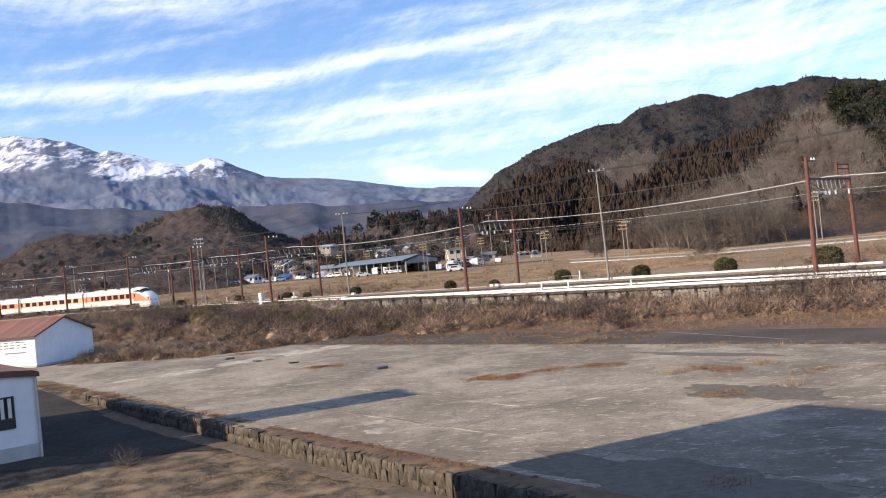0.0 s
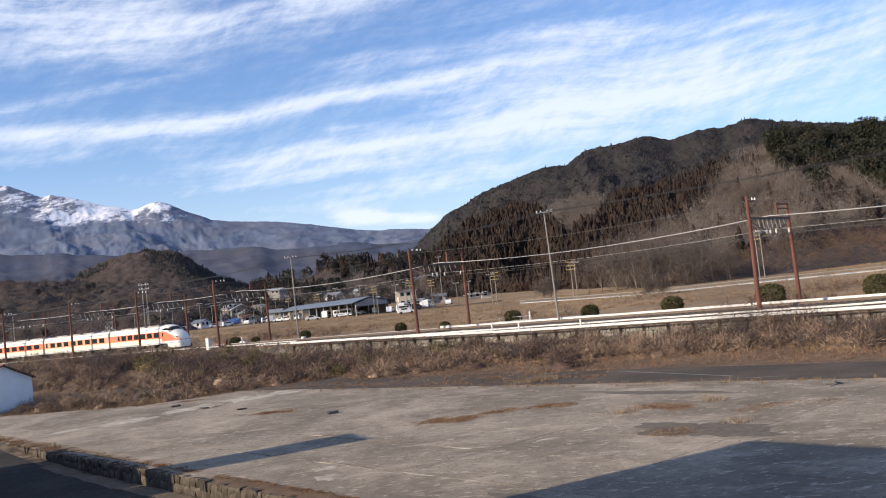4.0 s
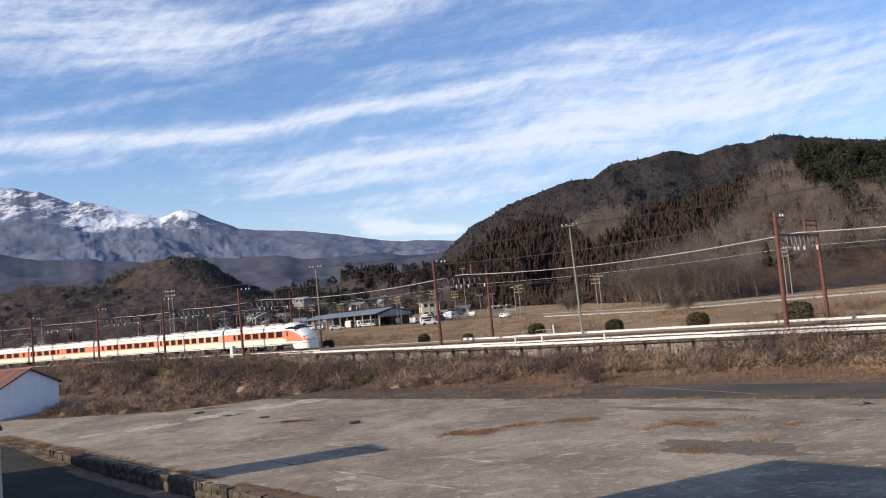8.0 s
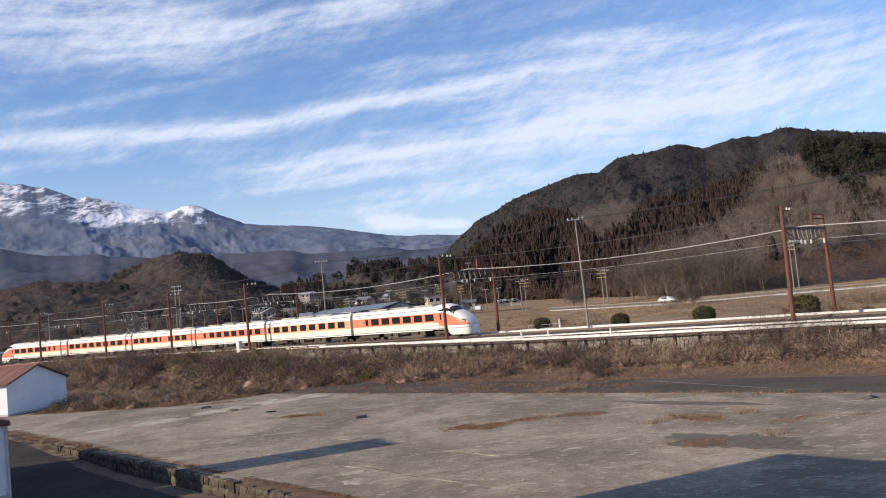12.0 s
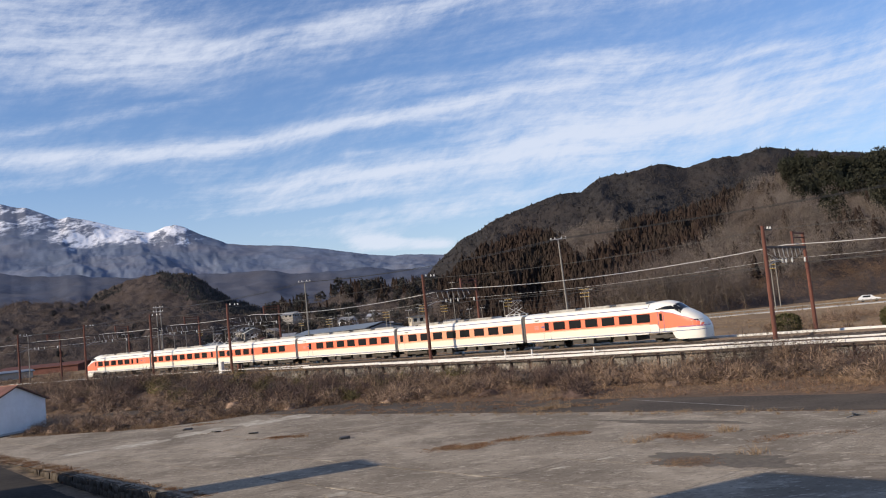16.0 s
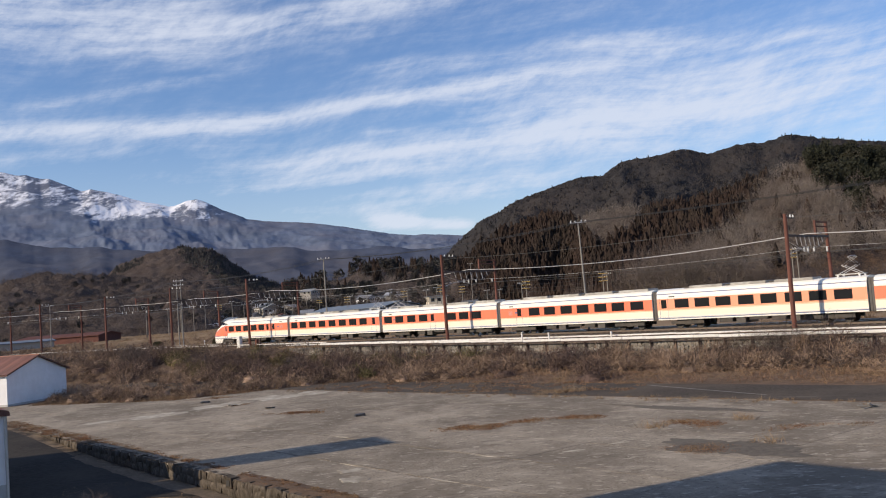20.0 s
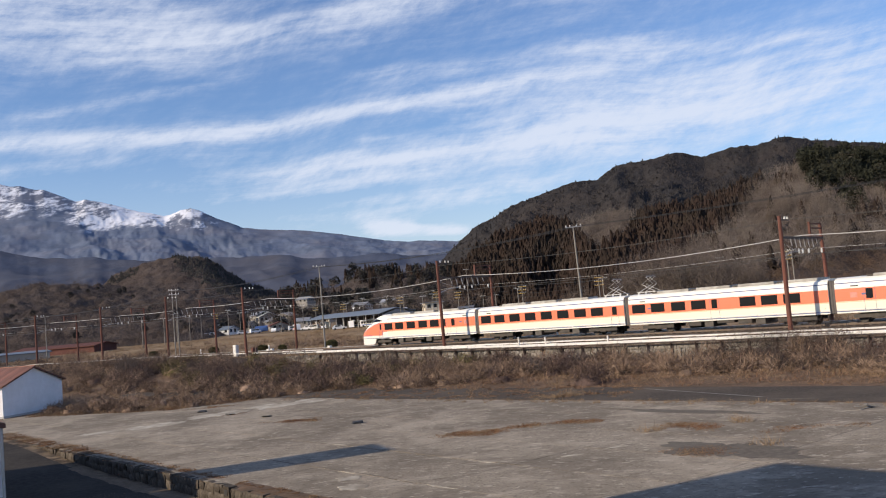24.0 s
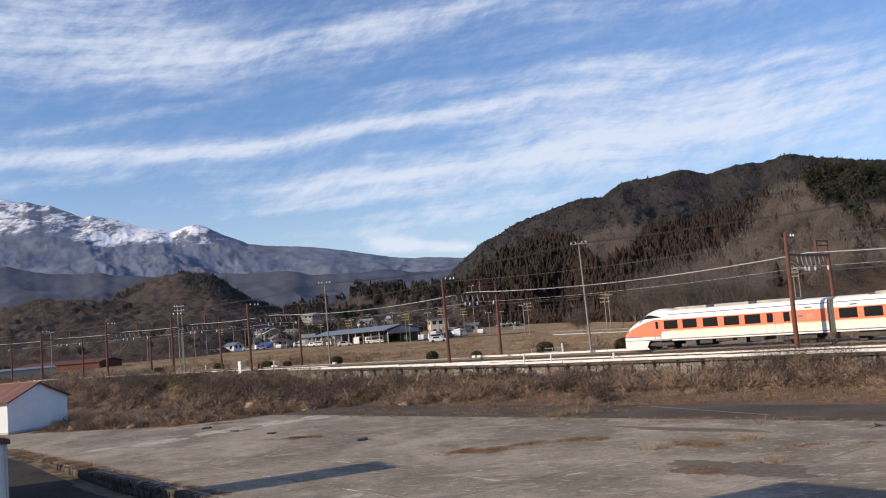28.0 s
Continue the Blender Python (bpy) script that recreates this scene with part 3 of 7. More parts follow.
def backdrop_hill(name, ctrl, near, far, mt, label, tall=0.0, rough=6.0, power=1.1, steps=40, b_lo=-1.2, b_hi=1.2, cols=160, ridged=0.0, rs=0.01, ribs=15.0, wob=0.0, blur=0.0, gully=None, canopy=None):
    """A hill whose crest follows a few heights (bearing, rise over distance)."""
    bs = np.array([c[0] for c in ctrl])
    zs = np.array([c[1] for c in ctrl])

    def crest(b, v=1.0):
        """The skyline's teeth fade down the slope."""
        fine = float(np.interp(b, bs, zs))
        if blur:
            soft_ = float(np.mean(np.interp(np.linspace(b - blur, b + blur, 9), bs, zs)))
            fine = soft_ + (fine - soft_) * smooth(0.72, 1.0, v)
        return fine

    def depth(b, v):
        n0, f0 = (near(b) if callable(near) else near), (far(b) if callable(far) else far)
        return n0 + (f0 - n0) * v

    def height(b, v):
        d0, d1, d = depth(b, 0), depth(b, 1), depth(b, v)
        foot = ground_z(b * d0, d0) - 1.0
        top = crest(b, v) * d1 + EYE - tall + wob * noise.fractal((b * 14, 4.4, 1.2), 0.8, 2.1, 5)
        x, y = b * d, d
        n = noise.fractal((x * rs, y * rs, 3.3), 0.9, 2.1, 6) * rough
        r = 0.0
        if gully:
            gb, gw, deep, g0, g1 = gully
            r -= deep * math.exp(-((b - gb - 0.02 * v) / gw) ** 2) * smooth(0.0, g0, v) * smooth(g1, g0, v)
        if ridged:
            wx = 0.5 * noise.noise((b * 9, v * 2.5, 1.7)) + 0.9 * v * noise.noise((b * 4, 2.2, 5.1))
            r = (noise.ridged_multi_fractal((b * ribs + wx, v * 1.7, 9.1), 0.75, 2.2, 7, 1.0, 2.0) * 0.5 - 0.6) * ridged
        if canopy:
            cell, rise = canopy
            near_, _ = noise.voronoi(Vector((x / cell, y / cell, 0.37)))
            rise *= smooth(0.01, 0.16, v)
            n += rise * (0.7 - near_[0] * 1.5) * (0.7 + 0.6 * noise.noise((x * 0.05, y * 0.05, 6.6))) / max(0.25, math.sin(math.pi * min(1, v * 0.93 + 0.02)) ** 0.7 + 0.15)
        if v <= 1:
            return foot + (top - foot) * (v ** power) + (n + r) * math.sin(math.pi * min(1, v * 0.93 + 0.02)) ** 0.7 + n * 0.15
        return top - (v - 1) * (top - foot) * 0.9 + n * 0.4

    vs = np.concatenate([np.linspace(0, 1, steps), [1.08, 1.25, 1.6]])
    bb = np.linspace(b_lo, b_hi, cols)
    verts = [(b * depth(b, v), depth(b, v), height(b, v)) for v in vs for b in bb]
    faces = np.array([(j * cols + i, j * cols + i + 1, (j + 1) * cols + i + 1, (j + 1) * cols + i) for j in range(len(vs) - 1) for i in range(cols - 1)])
    ob = new(name, mesh_of(name, verts, faces, mt, True))
    tagged(ob, label, "hill", kind="structure")
    return lambda b, v: Vector((b * depth(b, v), depth(b, v), height(b, v)))


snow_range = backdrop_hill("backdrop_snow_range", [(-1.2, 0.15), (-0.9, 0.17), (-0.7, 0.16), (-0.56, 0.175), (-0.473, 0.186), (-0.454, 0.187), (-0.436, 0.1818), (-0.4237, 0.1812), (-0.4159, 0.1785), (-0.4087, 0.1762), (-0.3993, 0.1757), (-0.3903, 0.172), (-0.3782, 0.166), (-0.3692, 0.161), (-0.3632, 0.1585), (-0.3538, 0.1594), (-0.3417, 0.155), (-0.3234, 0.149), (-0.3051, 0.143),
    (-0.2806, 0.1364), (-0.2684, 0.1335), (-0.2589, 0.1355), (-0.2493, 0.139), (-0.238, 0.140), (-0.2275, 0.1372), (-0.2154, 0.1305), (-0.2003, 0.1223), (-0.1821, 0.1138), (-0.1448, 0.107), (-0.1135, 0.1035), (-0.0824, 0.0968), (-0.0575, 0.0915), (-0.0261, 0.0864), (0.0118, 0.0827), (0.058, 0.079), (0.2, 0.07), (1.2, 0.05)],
    2300, 4200, M_SNOWRANGE, "snow-streaked mountain range, blue haze put into its colour", rough=34, ridged=48, ribs=6.0, blur=0.06, power=1.35, steps=110, cols=640, b_lo=-0.64, b_hi=0.34, rs=0.0022)
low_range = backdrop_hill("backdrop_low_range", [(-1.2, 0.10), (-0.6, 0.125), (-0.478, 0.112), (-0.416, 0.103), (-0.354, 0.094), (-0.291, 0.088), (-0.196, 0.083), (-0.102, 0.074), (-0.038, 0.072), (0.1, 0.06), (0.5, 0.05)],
    1200, 2100, M_FARSLOPE, "wooded foothills, distance haze put into their colour", rough=13, ridged=18, ribs=7.0, wob=10, power=1.2, steps=50, cols=300, b_lo=-0.9, b_hi=0.4, rs=0.004)
cone_hill = backdrop_hill("hill_cone", [(-0.42, 0.02), (-0.36, 0.05), (-0.33, 0.083), (-0.291, 0.095), (-0.259, 0.101), (-0.227, 0.096), (-0.198, 0.076), (-0.18, 0.062), (-0.14, 0.045), (-0.08, 0.03)],
    560, 850, M_CANOPY, "round wooded hill behind the village", tall=9, rough=7, steps=80, cols=130, b_lo=-0.40, b_hi=-0.10, rs=0.01, canopy=(9.0, 3.4))
left_hill = backdrop_hill("hill_left", [(-1.2, 0.05), (-0.8, 0.05), (-0.6, 0.05), (-0.51, 0.055), (-0.484, 0.063), (-0.451, 0.079), (-0.413, 0.085), (-0.356, 0.080), (-0.318, 0.075), (-0.293, 0.073), (-0.231, 0.060), (-0.2, 0.051), (-0.14, 0.035), (-0.1, 0.02)],
    lambda b: 300 + 200 * smooth(-0.25, -0.1, b), lambda b: 520, M_CANOPY, "low brown hill of bare winter woodland", tall=8, rough=6, steps=110, cols=330, b_lo=-0.95, b_hi=-0.10, rs=0.014, canopy=(7.5, 4.0))
mid_ridge = backdrop_hill("hill_mid", [(-0.3, 0.035), (-0.2, 0.045), (-0.129, 0.060), (-0.078, 0.064), (-0.058, 0.075), (-0.013, 0.074), (0.025, 0.073), (0.063, 0.070), (0.12, 0.07), (0.25, 0.06)],
    430, 640, M_CANOPY, "wooded rise behind the village", tall=16, rough=4, steps=70, cols=150, b_lo=-0.25, b_hi=0.2, rs=0.014, canopy=(7.0, 3.0))
dark_ridge = backdrop_hill("hill_dark_ridge", [(0.0, 0.025), (0.05, 0.070), (0.078, 0.093), (0.11, 0.110), (0.149, 0.1265), (0.196, 0.138), (0.222, 0.138), (0.246, 0.153), (0.277, 0.1535), (0.304, 0.1615), (0.322, 0.162), (0.348, 0.1555), (0.385, 0.166),
    (0.411, 0.1637), (0.439, 0.168), (0.474, 0.1605), (0.53, 0.155), (0.7, 0.15), (1.0, 0.12)],
    560, 980, M_FARWOOD, "steep dark forested ridge", tall=3, rough=10, steps=140, cols=380, b_lo=0.0, b_hi=0.95, rs=0.008, ridged=26, ribs=8, canopy=(6.0, 2.4))
right_hill = backdrop_hill("hill_right", [(0.0, 0.03), (0.05, 0.055), (0.078, 0.076), (0.1, 0.090), (0.15, 0.109), (0.19, 0.106), (0.237, 0.110), (0.276, 0.105), (0.316, 0.110), (0.362, 0.122), (0.399, 0.132), (0.427, 0.141), (0.45, 0.150), (0.48, 0.160), (0.532, 0.157), (0.575, 0.153), (0.7, 0.145), (1.2, 0.11)],
    lambda b: 175 + 220 * smooth(0.34, 0.05, b), lambda b: 430 + 60 * smooth(0.3, 0.05, b), M_CANOPY, "wooded hillside rising behind the railway", tall=11, rough=6, power=1.05, steps=150, cols=330, b_lo=0.04, b_hi=1.1, rs=0.016, gully=(0.158, 0.019, 34.0, 0.30, 0.78), canopy=(8.0, 6.0))


# ------------------------------------------------------------------ the concrete lot
def build_lot():
    """A raised slab of cast panels with open joints; its edge runs along EDIR."""
    lot = thing("floor_lot", Matrix.Translation((0, 0, 0)), "raised concrete lot of worn cast panels", "concrete lot", kind="structure")
    across = -EOUT
    pw, pl = 4.2, 8.0
    verts, faces = [], []
    road_o = -29.8

    def far_limit(p):
        return so(p.x, p.y)[1] < road_o

    made = 0
    for i in range(-2, 14):
        w0 = 1.0 + i * pl - 5
        for j in range(0, 20):
            a0 = j * pw
            q = [EDGE + EDIR * (w0 + g) + across * (a0 + h) for g, h in ((0.016, 0.016), (pl - 0.016, 0.016), (pl - 0.016, pw - 0.016), (0.016, pw - 0.016))]
            inside = [far_limit(p) for p in q]
            if not any(inside):
                continue
            if not all(inside):
                # trim the panel against the lane
                out = []
                for a, b in zip(q, q[1:] + q[:1]):
                    oa, ob_ = so(a.x, a.y)[1] - road_o, so(b.x, b.y)[1] - road_o
                    if oa < 0:
                        out.append(a)
                    if (oa < 0) != (ob_ < 0):
                        out.append(a.lerp(b, oa / (oa - ob_)))
                q = out
            dz = random.uniform(-0.002, 0.002)
            bm = bmesh.new()
            c = sum(q, Vector((0, 0))) / len(q)
            top = [bm.verts.new((p.x - c.x, p.y - c.y, 0)) for p in q]
            low = [bm.verts.new((p.x - c.x, p.y - c.y, -0.16)) for p in q]
            bm.faces.new(top)
            for k in range(len(q)):
                bm.faces.new((top[k], low[k], low[(k + 1) % len(q)], top[(k + 1) % len(q)]))
            bmesh.ops.recalc_face_normals(bm, faces=bm.faces[:])
            ob = part("panel", bm, M_CONCRETE, lot)
            ob.location = (c.x, c.y, dz)
            made += 1
    # the bed that shows in the joints
    a, b = EDGE - EDIR * 17, EDGE + EDIR * 100
    o0 = [a, b, b + across * 84, EDGE - EDIR * 17 + across * 30]
    poly = []
    for p, q in zip(o0, o0[1:] + o0[:1]):
        op, oq = so(p.x, p.y)[1] - road_o, so(q.x, q.y)[1] - road_o
        if op < 0:
            poly.append(p)
        if (op < 0) != (oq < 0):
            poly.append(p.lerp(q, op / (op - oq)))
    bm = bmesh.new()
    bm.faces.new([bm.verts.new((p.x, p.y, -0.014)) for p in poly])
    part("joint_bed", bm, M_MORTAR, lot)
    return lot


LOT = build_lot()

# ------------------------------------------------------------------ the train
CAB = 20.8
MIDCAR = 20.0


def nose_top(d):
    """Full rounded bonnet, raked windscreen and the hump of the cab roof."""
    return float(np.interp(d, [0, 0.08, 0.2, 0.4, 0.7, 1.1, 1.6, 2.15, 2.5, 2.9, 3.3, 3.9, 4.5, 5.0, 5.5], [1.20, 1.44, 1.68, 1.96, 2.26, 2.56, 2.84, 3.08, 3.32, 3.60, 3.80, 3.92, 3.94, 3.90, 3.84]))


def nose_half(d):
    return float(np.interp(d, [0, 0.08, 0.2, 0.4, 0.7, 1.1, 1.7, 2.6, 5.5], [0.55, 0.80, 0.98, 1.13, 1.26, 1.35, 1.41, 1.44, 1.44]))


def nose_low(d):
    return float(np.interp(d, [0, 2.5, 2.9, 3.2, 5.5], [0.22, 0.22, 0.34, 0.92, 0.92]))


def nose_mid(d):
    return float(np.interp(d, [0, 0.4, 1.0, 2.0, 3.0, 5.5], [0.95, 1.25, 1.6, 2.1, 2.7, 2.95]))


POW = 2.5


def nose_z(d, y):
    m, t, w = nose_mid(d), nose_top(d), nose_half(d)
    return m + (t - m) * max(0.0, 1 - (abs(y) / w) ** POW) ** (1 / POW)


def nose_y(d, z):
    m, t, w = nose_mid(d), nose_top(d), nose_half(d)
    if z <= m:
        return w
    return w * max(0.0, 1 - ((z - m) / (t - m)) ** POW) ** (1 / POW)


def nose_section(d):
    lo, m, t, w = nose_low(d), nose_mid(d), nose_top(d), nose_half(d)
    half = [(w * (0.95 if k == 0 else 1), lo + (m - lo) * k / 3) for k in range(4)]
    for k in range(1, 10):
        a = math.pi / 2 * k / 9
        half.append((w * max(0, math.cos(a)) ** (2 / POW), m + (t - m) * math.sin(a) ** (2 / POW)))
    return half + [(-y, z) for y, z in half[-2::-1]]


def patch(fn, us, vs, bm=None):
    """A sheet of quads; fn gives the point at (u, v)."""
    bm = bm or bmesh.new()
    g = [[bm.verts.new(fn(u, v)) for v in vs] for u in us]
    for a, b in zip(g, g[1:]):
        for k in range(len(vs) - 1):
            bm.faces.new((a[k], a[k + 1], b[k + 1], b[k]))
    return bm


SECTION = [(1.36, 0.92), (1.44, 1.15), (1.44, 3.05), (1.41, 3.35), (1.30, 3.58), (1.0, 3.72), (0.5, 3.79), (0, 3.81)]
SECTION = SECTION + [(-y, z) for y, z in SECTION[-2::-1]]


def side_boxes(x0, x1, z0, z1, out, thick=0.02):
    return [(x0, x1, 1.44 + out - thick, 1.44 + out, z0, z1), (x0, x1, -1.44 - out, -1.44 - out + thick, z0, z1)]


def carriage(parent, length, windows, small, blank, cab, pantograph, m, band=None):
    """One carriage; x runs from its front (0) to its back (-length)."""
    front = -5.5 if cab else -0.28
    bm = bmesh.new()
    rings = [[bm.verts.new((x, y, z)) for y, z in SECTION] for x in (front, -length + 0.28)]
    n = len(SECTION)
    for k in range(n - 1):
        bm.faces.new((rings[0][k], rings[1][k], rings[1][k + 1], rings[0][k + 1]))
    bm.faces.new(rings[1][::-1])
    bm.faces.new(rings[0])
    bmesh.ops.recalc_face_normals(bm, faces=bm.faces[:])
    body = part("carriage", bm, M_TRAINWHITE, parent, "cream railway carriage with an orange window band")
    body.matrix_local = m
    back = -length + 0.28
    f = front + (0.2 if cab else 0)
    lo_front = front
    def both(name, x0, x1, z0, z1, out, mt, label=""):
        for b in side_boxes(x0, x1, z0, z1, out):
            part(name, box(b), mt, body, label)

    both("lower_panel", lo_front, back, 1.22, 1.72, 0.004, M_TRAINLOW)
    both("warm_panel", lo_front, back, 1.73, 1.835, 0.005, M_BUFF, "pale buff strip below the windows")
    both("skirt", lo_front - (0.2 if cab else 0), back, 0.86, 0.985, -0.02, M_TRAINWHITE)
    ob_x0 = back if not blank else back
    both("window_band", ob_x0, f, 1.84, 2.88, 0.006, band or M_ORANGE, "orange window band" if band is None else "pale peach window band")
    for z0, z1 in ((0.985, 1.055),):
        both("stripe", lo_front, back, z0, z1, 0.010, M_LINE)
    for y0, y1 in ((1.385, 1.42), (-1.42, -1.385)):
        part("stripe", box((lo_front, back, y0, y1, 3.29, 3.37)), M_LINE, body)
    for x in windows:
        for sd in (-1, 1):
            y0, y1 = sorted((sd * 1.440, sd * 1.458))
            part("window", box((x - 0.74, x + 0.74, y0, y1, 1.98, 2.80), bevel=0.008), M_TRAINGLASS, body)
    for x in small:
        for sd in (-1, 1):
            y0, y1 = sorted((sd * 1.440, sd * 1.458))
            part("door_window", box((x - 0.28, x + 0.28, y0, y1, 1.98, 2.80), bevel=0.008), M_TRAINGLASS, body)
            part("door_seam", box((x - 0.45, x - 0.43, y0, y1 , 1.06, 2.95), (x + 0.43, x + 0.45, y0, y1, 1.06, 2.95)), M_LINE, body)
    # emblem by the end and small vent slot above the band
    if blank:
        both("emblem", back + 1.2, back + 1.75, 2.12, 2.55, 0.012, M_EMBLEM)
        both("emblem", back + 2.1, back + 2.55, 2.30, 2.45, 0.012, M_LINE)
    both("vent_slot", back + 1.3, back + 1.9, 3.02, 3.12, 0.006, M_UNDER)
    # roof units with lower dark boxes filling the gaps between them
    x = f - 0.6
    while x - 3.6 > back + 0.8:
        if pantograph and abs((x - 1.8) - pantograph) < 2.6:
            x -= 3.9
            continue
        part("roof_unit", box((x - 3.4, x, -0.95, 0.95, 3.70, 3.98), bevel=0.06), M_ACUNIT, body)
        part("roof_grille", box((x - 3.95, x - 3.45, -0.8, 0.8, 3.70, 3.90)), M_UNDER, body)
        x -= 4.15
    # running gear
    for bx in ((-4.0 if cab else -3.2), back + 2.9):
        bg = box((bx - 1.7, bx + 1.7, -1.15, -0.95, 0.42, 0.72), (bx - 1.7, bx + 1.7, 0.95, 1.15, 0.42, 0.72), (bx - 0.35, bx + 0.35, -1.1, 1.1, 0.35, 0.85))
        bog = part("bogie", bg, M_UNDER, body)
        for wx in (bx - 1.05, bx + 1.05):
            w = bmesh.new()
            for yy in (-0.62, 0.62):
                bmesh.ops.create_cone(w, cap_ends=True, segments=18, radius1=0.43, radius2=0.43, depth=0.13, matrix=Matrix.Translation((wx, yy, 0.43)) @ Matrix.Rotation(math.pi / 2, 4, "X"))
            tube([(wx, -0.6, 0.43), (wx, 0.6, 0.43)], 0.08, 6, w)
            part("wheelset", w, M_UNDER, bog)
    x = (-7.2 if cab else -6.0)
    k = 0
    while x - 1.2 > back + 5.2:
        wdt = 0.9 + 0.8 * ((k * 7) % 3) / 2
        part("equipment_box", box((x - wdt, x, -1.28, 1.28, 0.30 + 0.14 * (k % 3), 0.90), bevel=0.03), M_UNDER if k % 3 else M_UNDERPALE, body)
        x -= wdt + 0.35
        k += 1
    # gangway at the back end
    part("gangway", box((back - 0.30, back, -1.25, 1.25, 0.85, 3.62), bevel=0.05), M_BELLOWS, body)
    if not cab:
        part("gangway", box((-0.28, 0.02, -1.25, 1.25, 0.85, 3.62), bevel=0.05), M_BELLOWS, body)
    if pantograph:
        px = pantograph
        b2 = box((px - 1.1, px + 1.1, -0.7, -0.6, 3.95, 4.03), (px - 1.1, px + 1.1, 0.6, 0.7, 3.95, 4.03), (px - 1.1, px - 1.0, -0.7, 0.7, 3.95, 4.03), (px + 1.0, px + 1.1, -0.7, 0.7, 3.95, 4.03))
        pan = part("pantograph", b2, M_GALV, body)
        arms = bmesh.new()
        for sd in (-0.5, 0.5):
            tube([(px + 0.9, sd, 4.0), (px - 0.6, sd * 0.8, 4.75), (px + 0.5, sd * 0.6, 5.45)], 0.035, 5, arms)
            tube([(px - 0.9, sd, 4.0), (px + 0.6, sd * 0.8, 4.75), (px - 0.1, sd * 0.6, 5.45)], 0.035, 5, arms)
        part("arm", arms, M_GALV, pan)
        part("collector", tube([(px + 0.2, -0.9, 5.42), (px + 0.2, -0.6, 5.52), (px + 0.2, 0.6, 5.52), (px + 0.2, 0.9, 5.42)], 0.04, 5), M_GALV, pan)
        for sd in (-0.65, 0.65):
            for ax in (px - 0.88, px + 0.88):
                part("insulator", box((ax - 0.07, ax + 0.07, sd - 0.07, sd + 0.07, 3.74, 3.95)), M_INSUL, pan)
    if cab:
        ds = [0, 0.03, 0.08, 0.14, 0.2, 0.3, 0.4, 0.55, 0.7, 0.9, 1.1, 1.35, 1.6, 1.9, 2.15, 2.35, 2.5, 2.7, 2.9, 3.05, 3.2, 3.5, 3.9, 4.2, 4.5, 5.0, 5.5]
        bm = bmesh.new()
        rr = [[bm.verts.new((-d, y, z)) for y, z in nose_section(d)] for d in ds]
        for a, b in zip(rr, rr[1:]):
            for k in range(len(a) - 1):
                bm.faces.new((a[k], a[k + 1], b[k + 1], b[k]))
        bm.faces.new(rr[0])
        bmesh.ops.recalc_face_normals(bm, faces=bm.faces[:])
        cabm = part("cab", bm, M_TRAINWHITE, body, "streamlined white nose", smooth=True)
        across = [-0.93, -0.85, -0.7, -0.5, -0.25, 0, 0.25, 0.5, 0.7, 0.85, 0.93]
        part("windshield", patch(lambda d, q: (-d - 0.012, q * nose_half(d), nose_z(d, q * nose_half(d)) + 0.016), [2.14 + 0.095 * k for k in range(9)], across), M_TRAINGLASS, cabm, "dark raked windshield", smooth=True)

        def upper(d):
            return float(np.interp(d, [0.02, 0.1, 0.5, 1.5, 3.0, 4.2, 5.5], [1.50, 1.55, 1.74, 2.16, 2.66, 2.92, 2.90]))

        def lower(d):
            return float(np.interp(d, [0.02, 0.1, 0.5, 1.5, 3.0, 4.4, 4.7, 5.5], [1.42, 1.42, 1.41, 1.38, 1.34, 1.32, 1.76, 1.76]))

        def pane_low(d):
            return float(np.interp(d, [2.15, 3.0, 4.75], [3.02, 3.04, 3.12]))

        def pane_high(d):
            return float(np.interp(d, [2.15, 2.5, 2.9, 3.6, 4.75], [3.03, 3.22, 3.42, 3.40, 3.16]))

        dd = [0.02, 0.06, 0.12, 0.2, 0.3, 0.45, 0.65, 0.9, 1.2, 1.6, 2.0, 2.5, 3.0, 3.6, 4.2, 4.4, 4.7, 5.1, 5.5]
        du = [2.15, 2.3, 2.5, 2.7, 2.9, 3.2, 3.6, 4.0, 4.4, 4.75]
        dv = [0.0, 0.03, 0.08, 0.14, 0.22, 0.35, 0.5, 0.8, 1.2, 1.8, 2.5]
        for sd in (-1, 1):
            part("side_flash", patch(lambda d, q: (-d, sd * (nose_y(d, lower(d) + (upper(d) - lower(d)) * q) + 0.008), lower(d) + (upper(d) - lower(d)) * q), dd[2:], [0, 0.25, 0.5, 0.75, 1]), M_ORANGE, cabm, "orange flash on the nose", smooth=True)
            part("side_pane", patch(lambda d, q: (-d, sd * (nose_y(d, pane_low(d) + (pane_high(d) - pane_low(d)) * q) + 0.014), pane_low(d) + (pane_high(d) - pane_low(d)) * q), du, [0, 0.5, 1]), M_TRAINGLASS, cabm, "dark wedge-shaped side window of the cab", smooth=True)
            part("violet_band", patch(lambda d, q: (-d, sd * (nose_y(d, 1.30 + 0.11 * q) + 0.012), 1.30 + 0.11 * q), dv, [0, 0.5, 1]), M_PURPLE, cabm, "violet band round the nose", smooth=True)
            part("violet_line", patch(lambda d, q: (-d, sd * (nose_y(d, upper(d) + 0.06 * q) + 0.010), upper(d) + 0.06 * q), dd[5:-4], [0, 1]), M_PURPLE, cabm)
            part("skirt_line", patch(lambda d, q: (-d, sd * (nose_half(d) + 0.010), 0.98 + 0.06 * q), dd, [0, 1]), M_LINE, cabm)
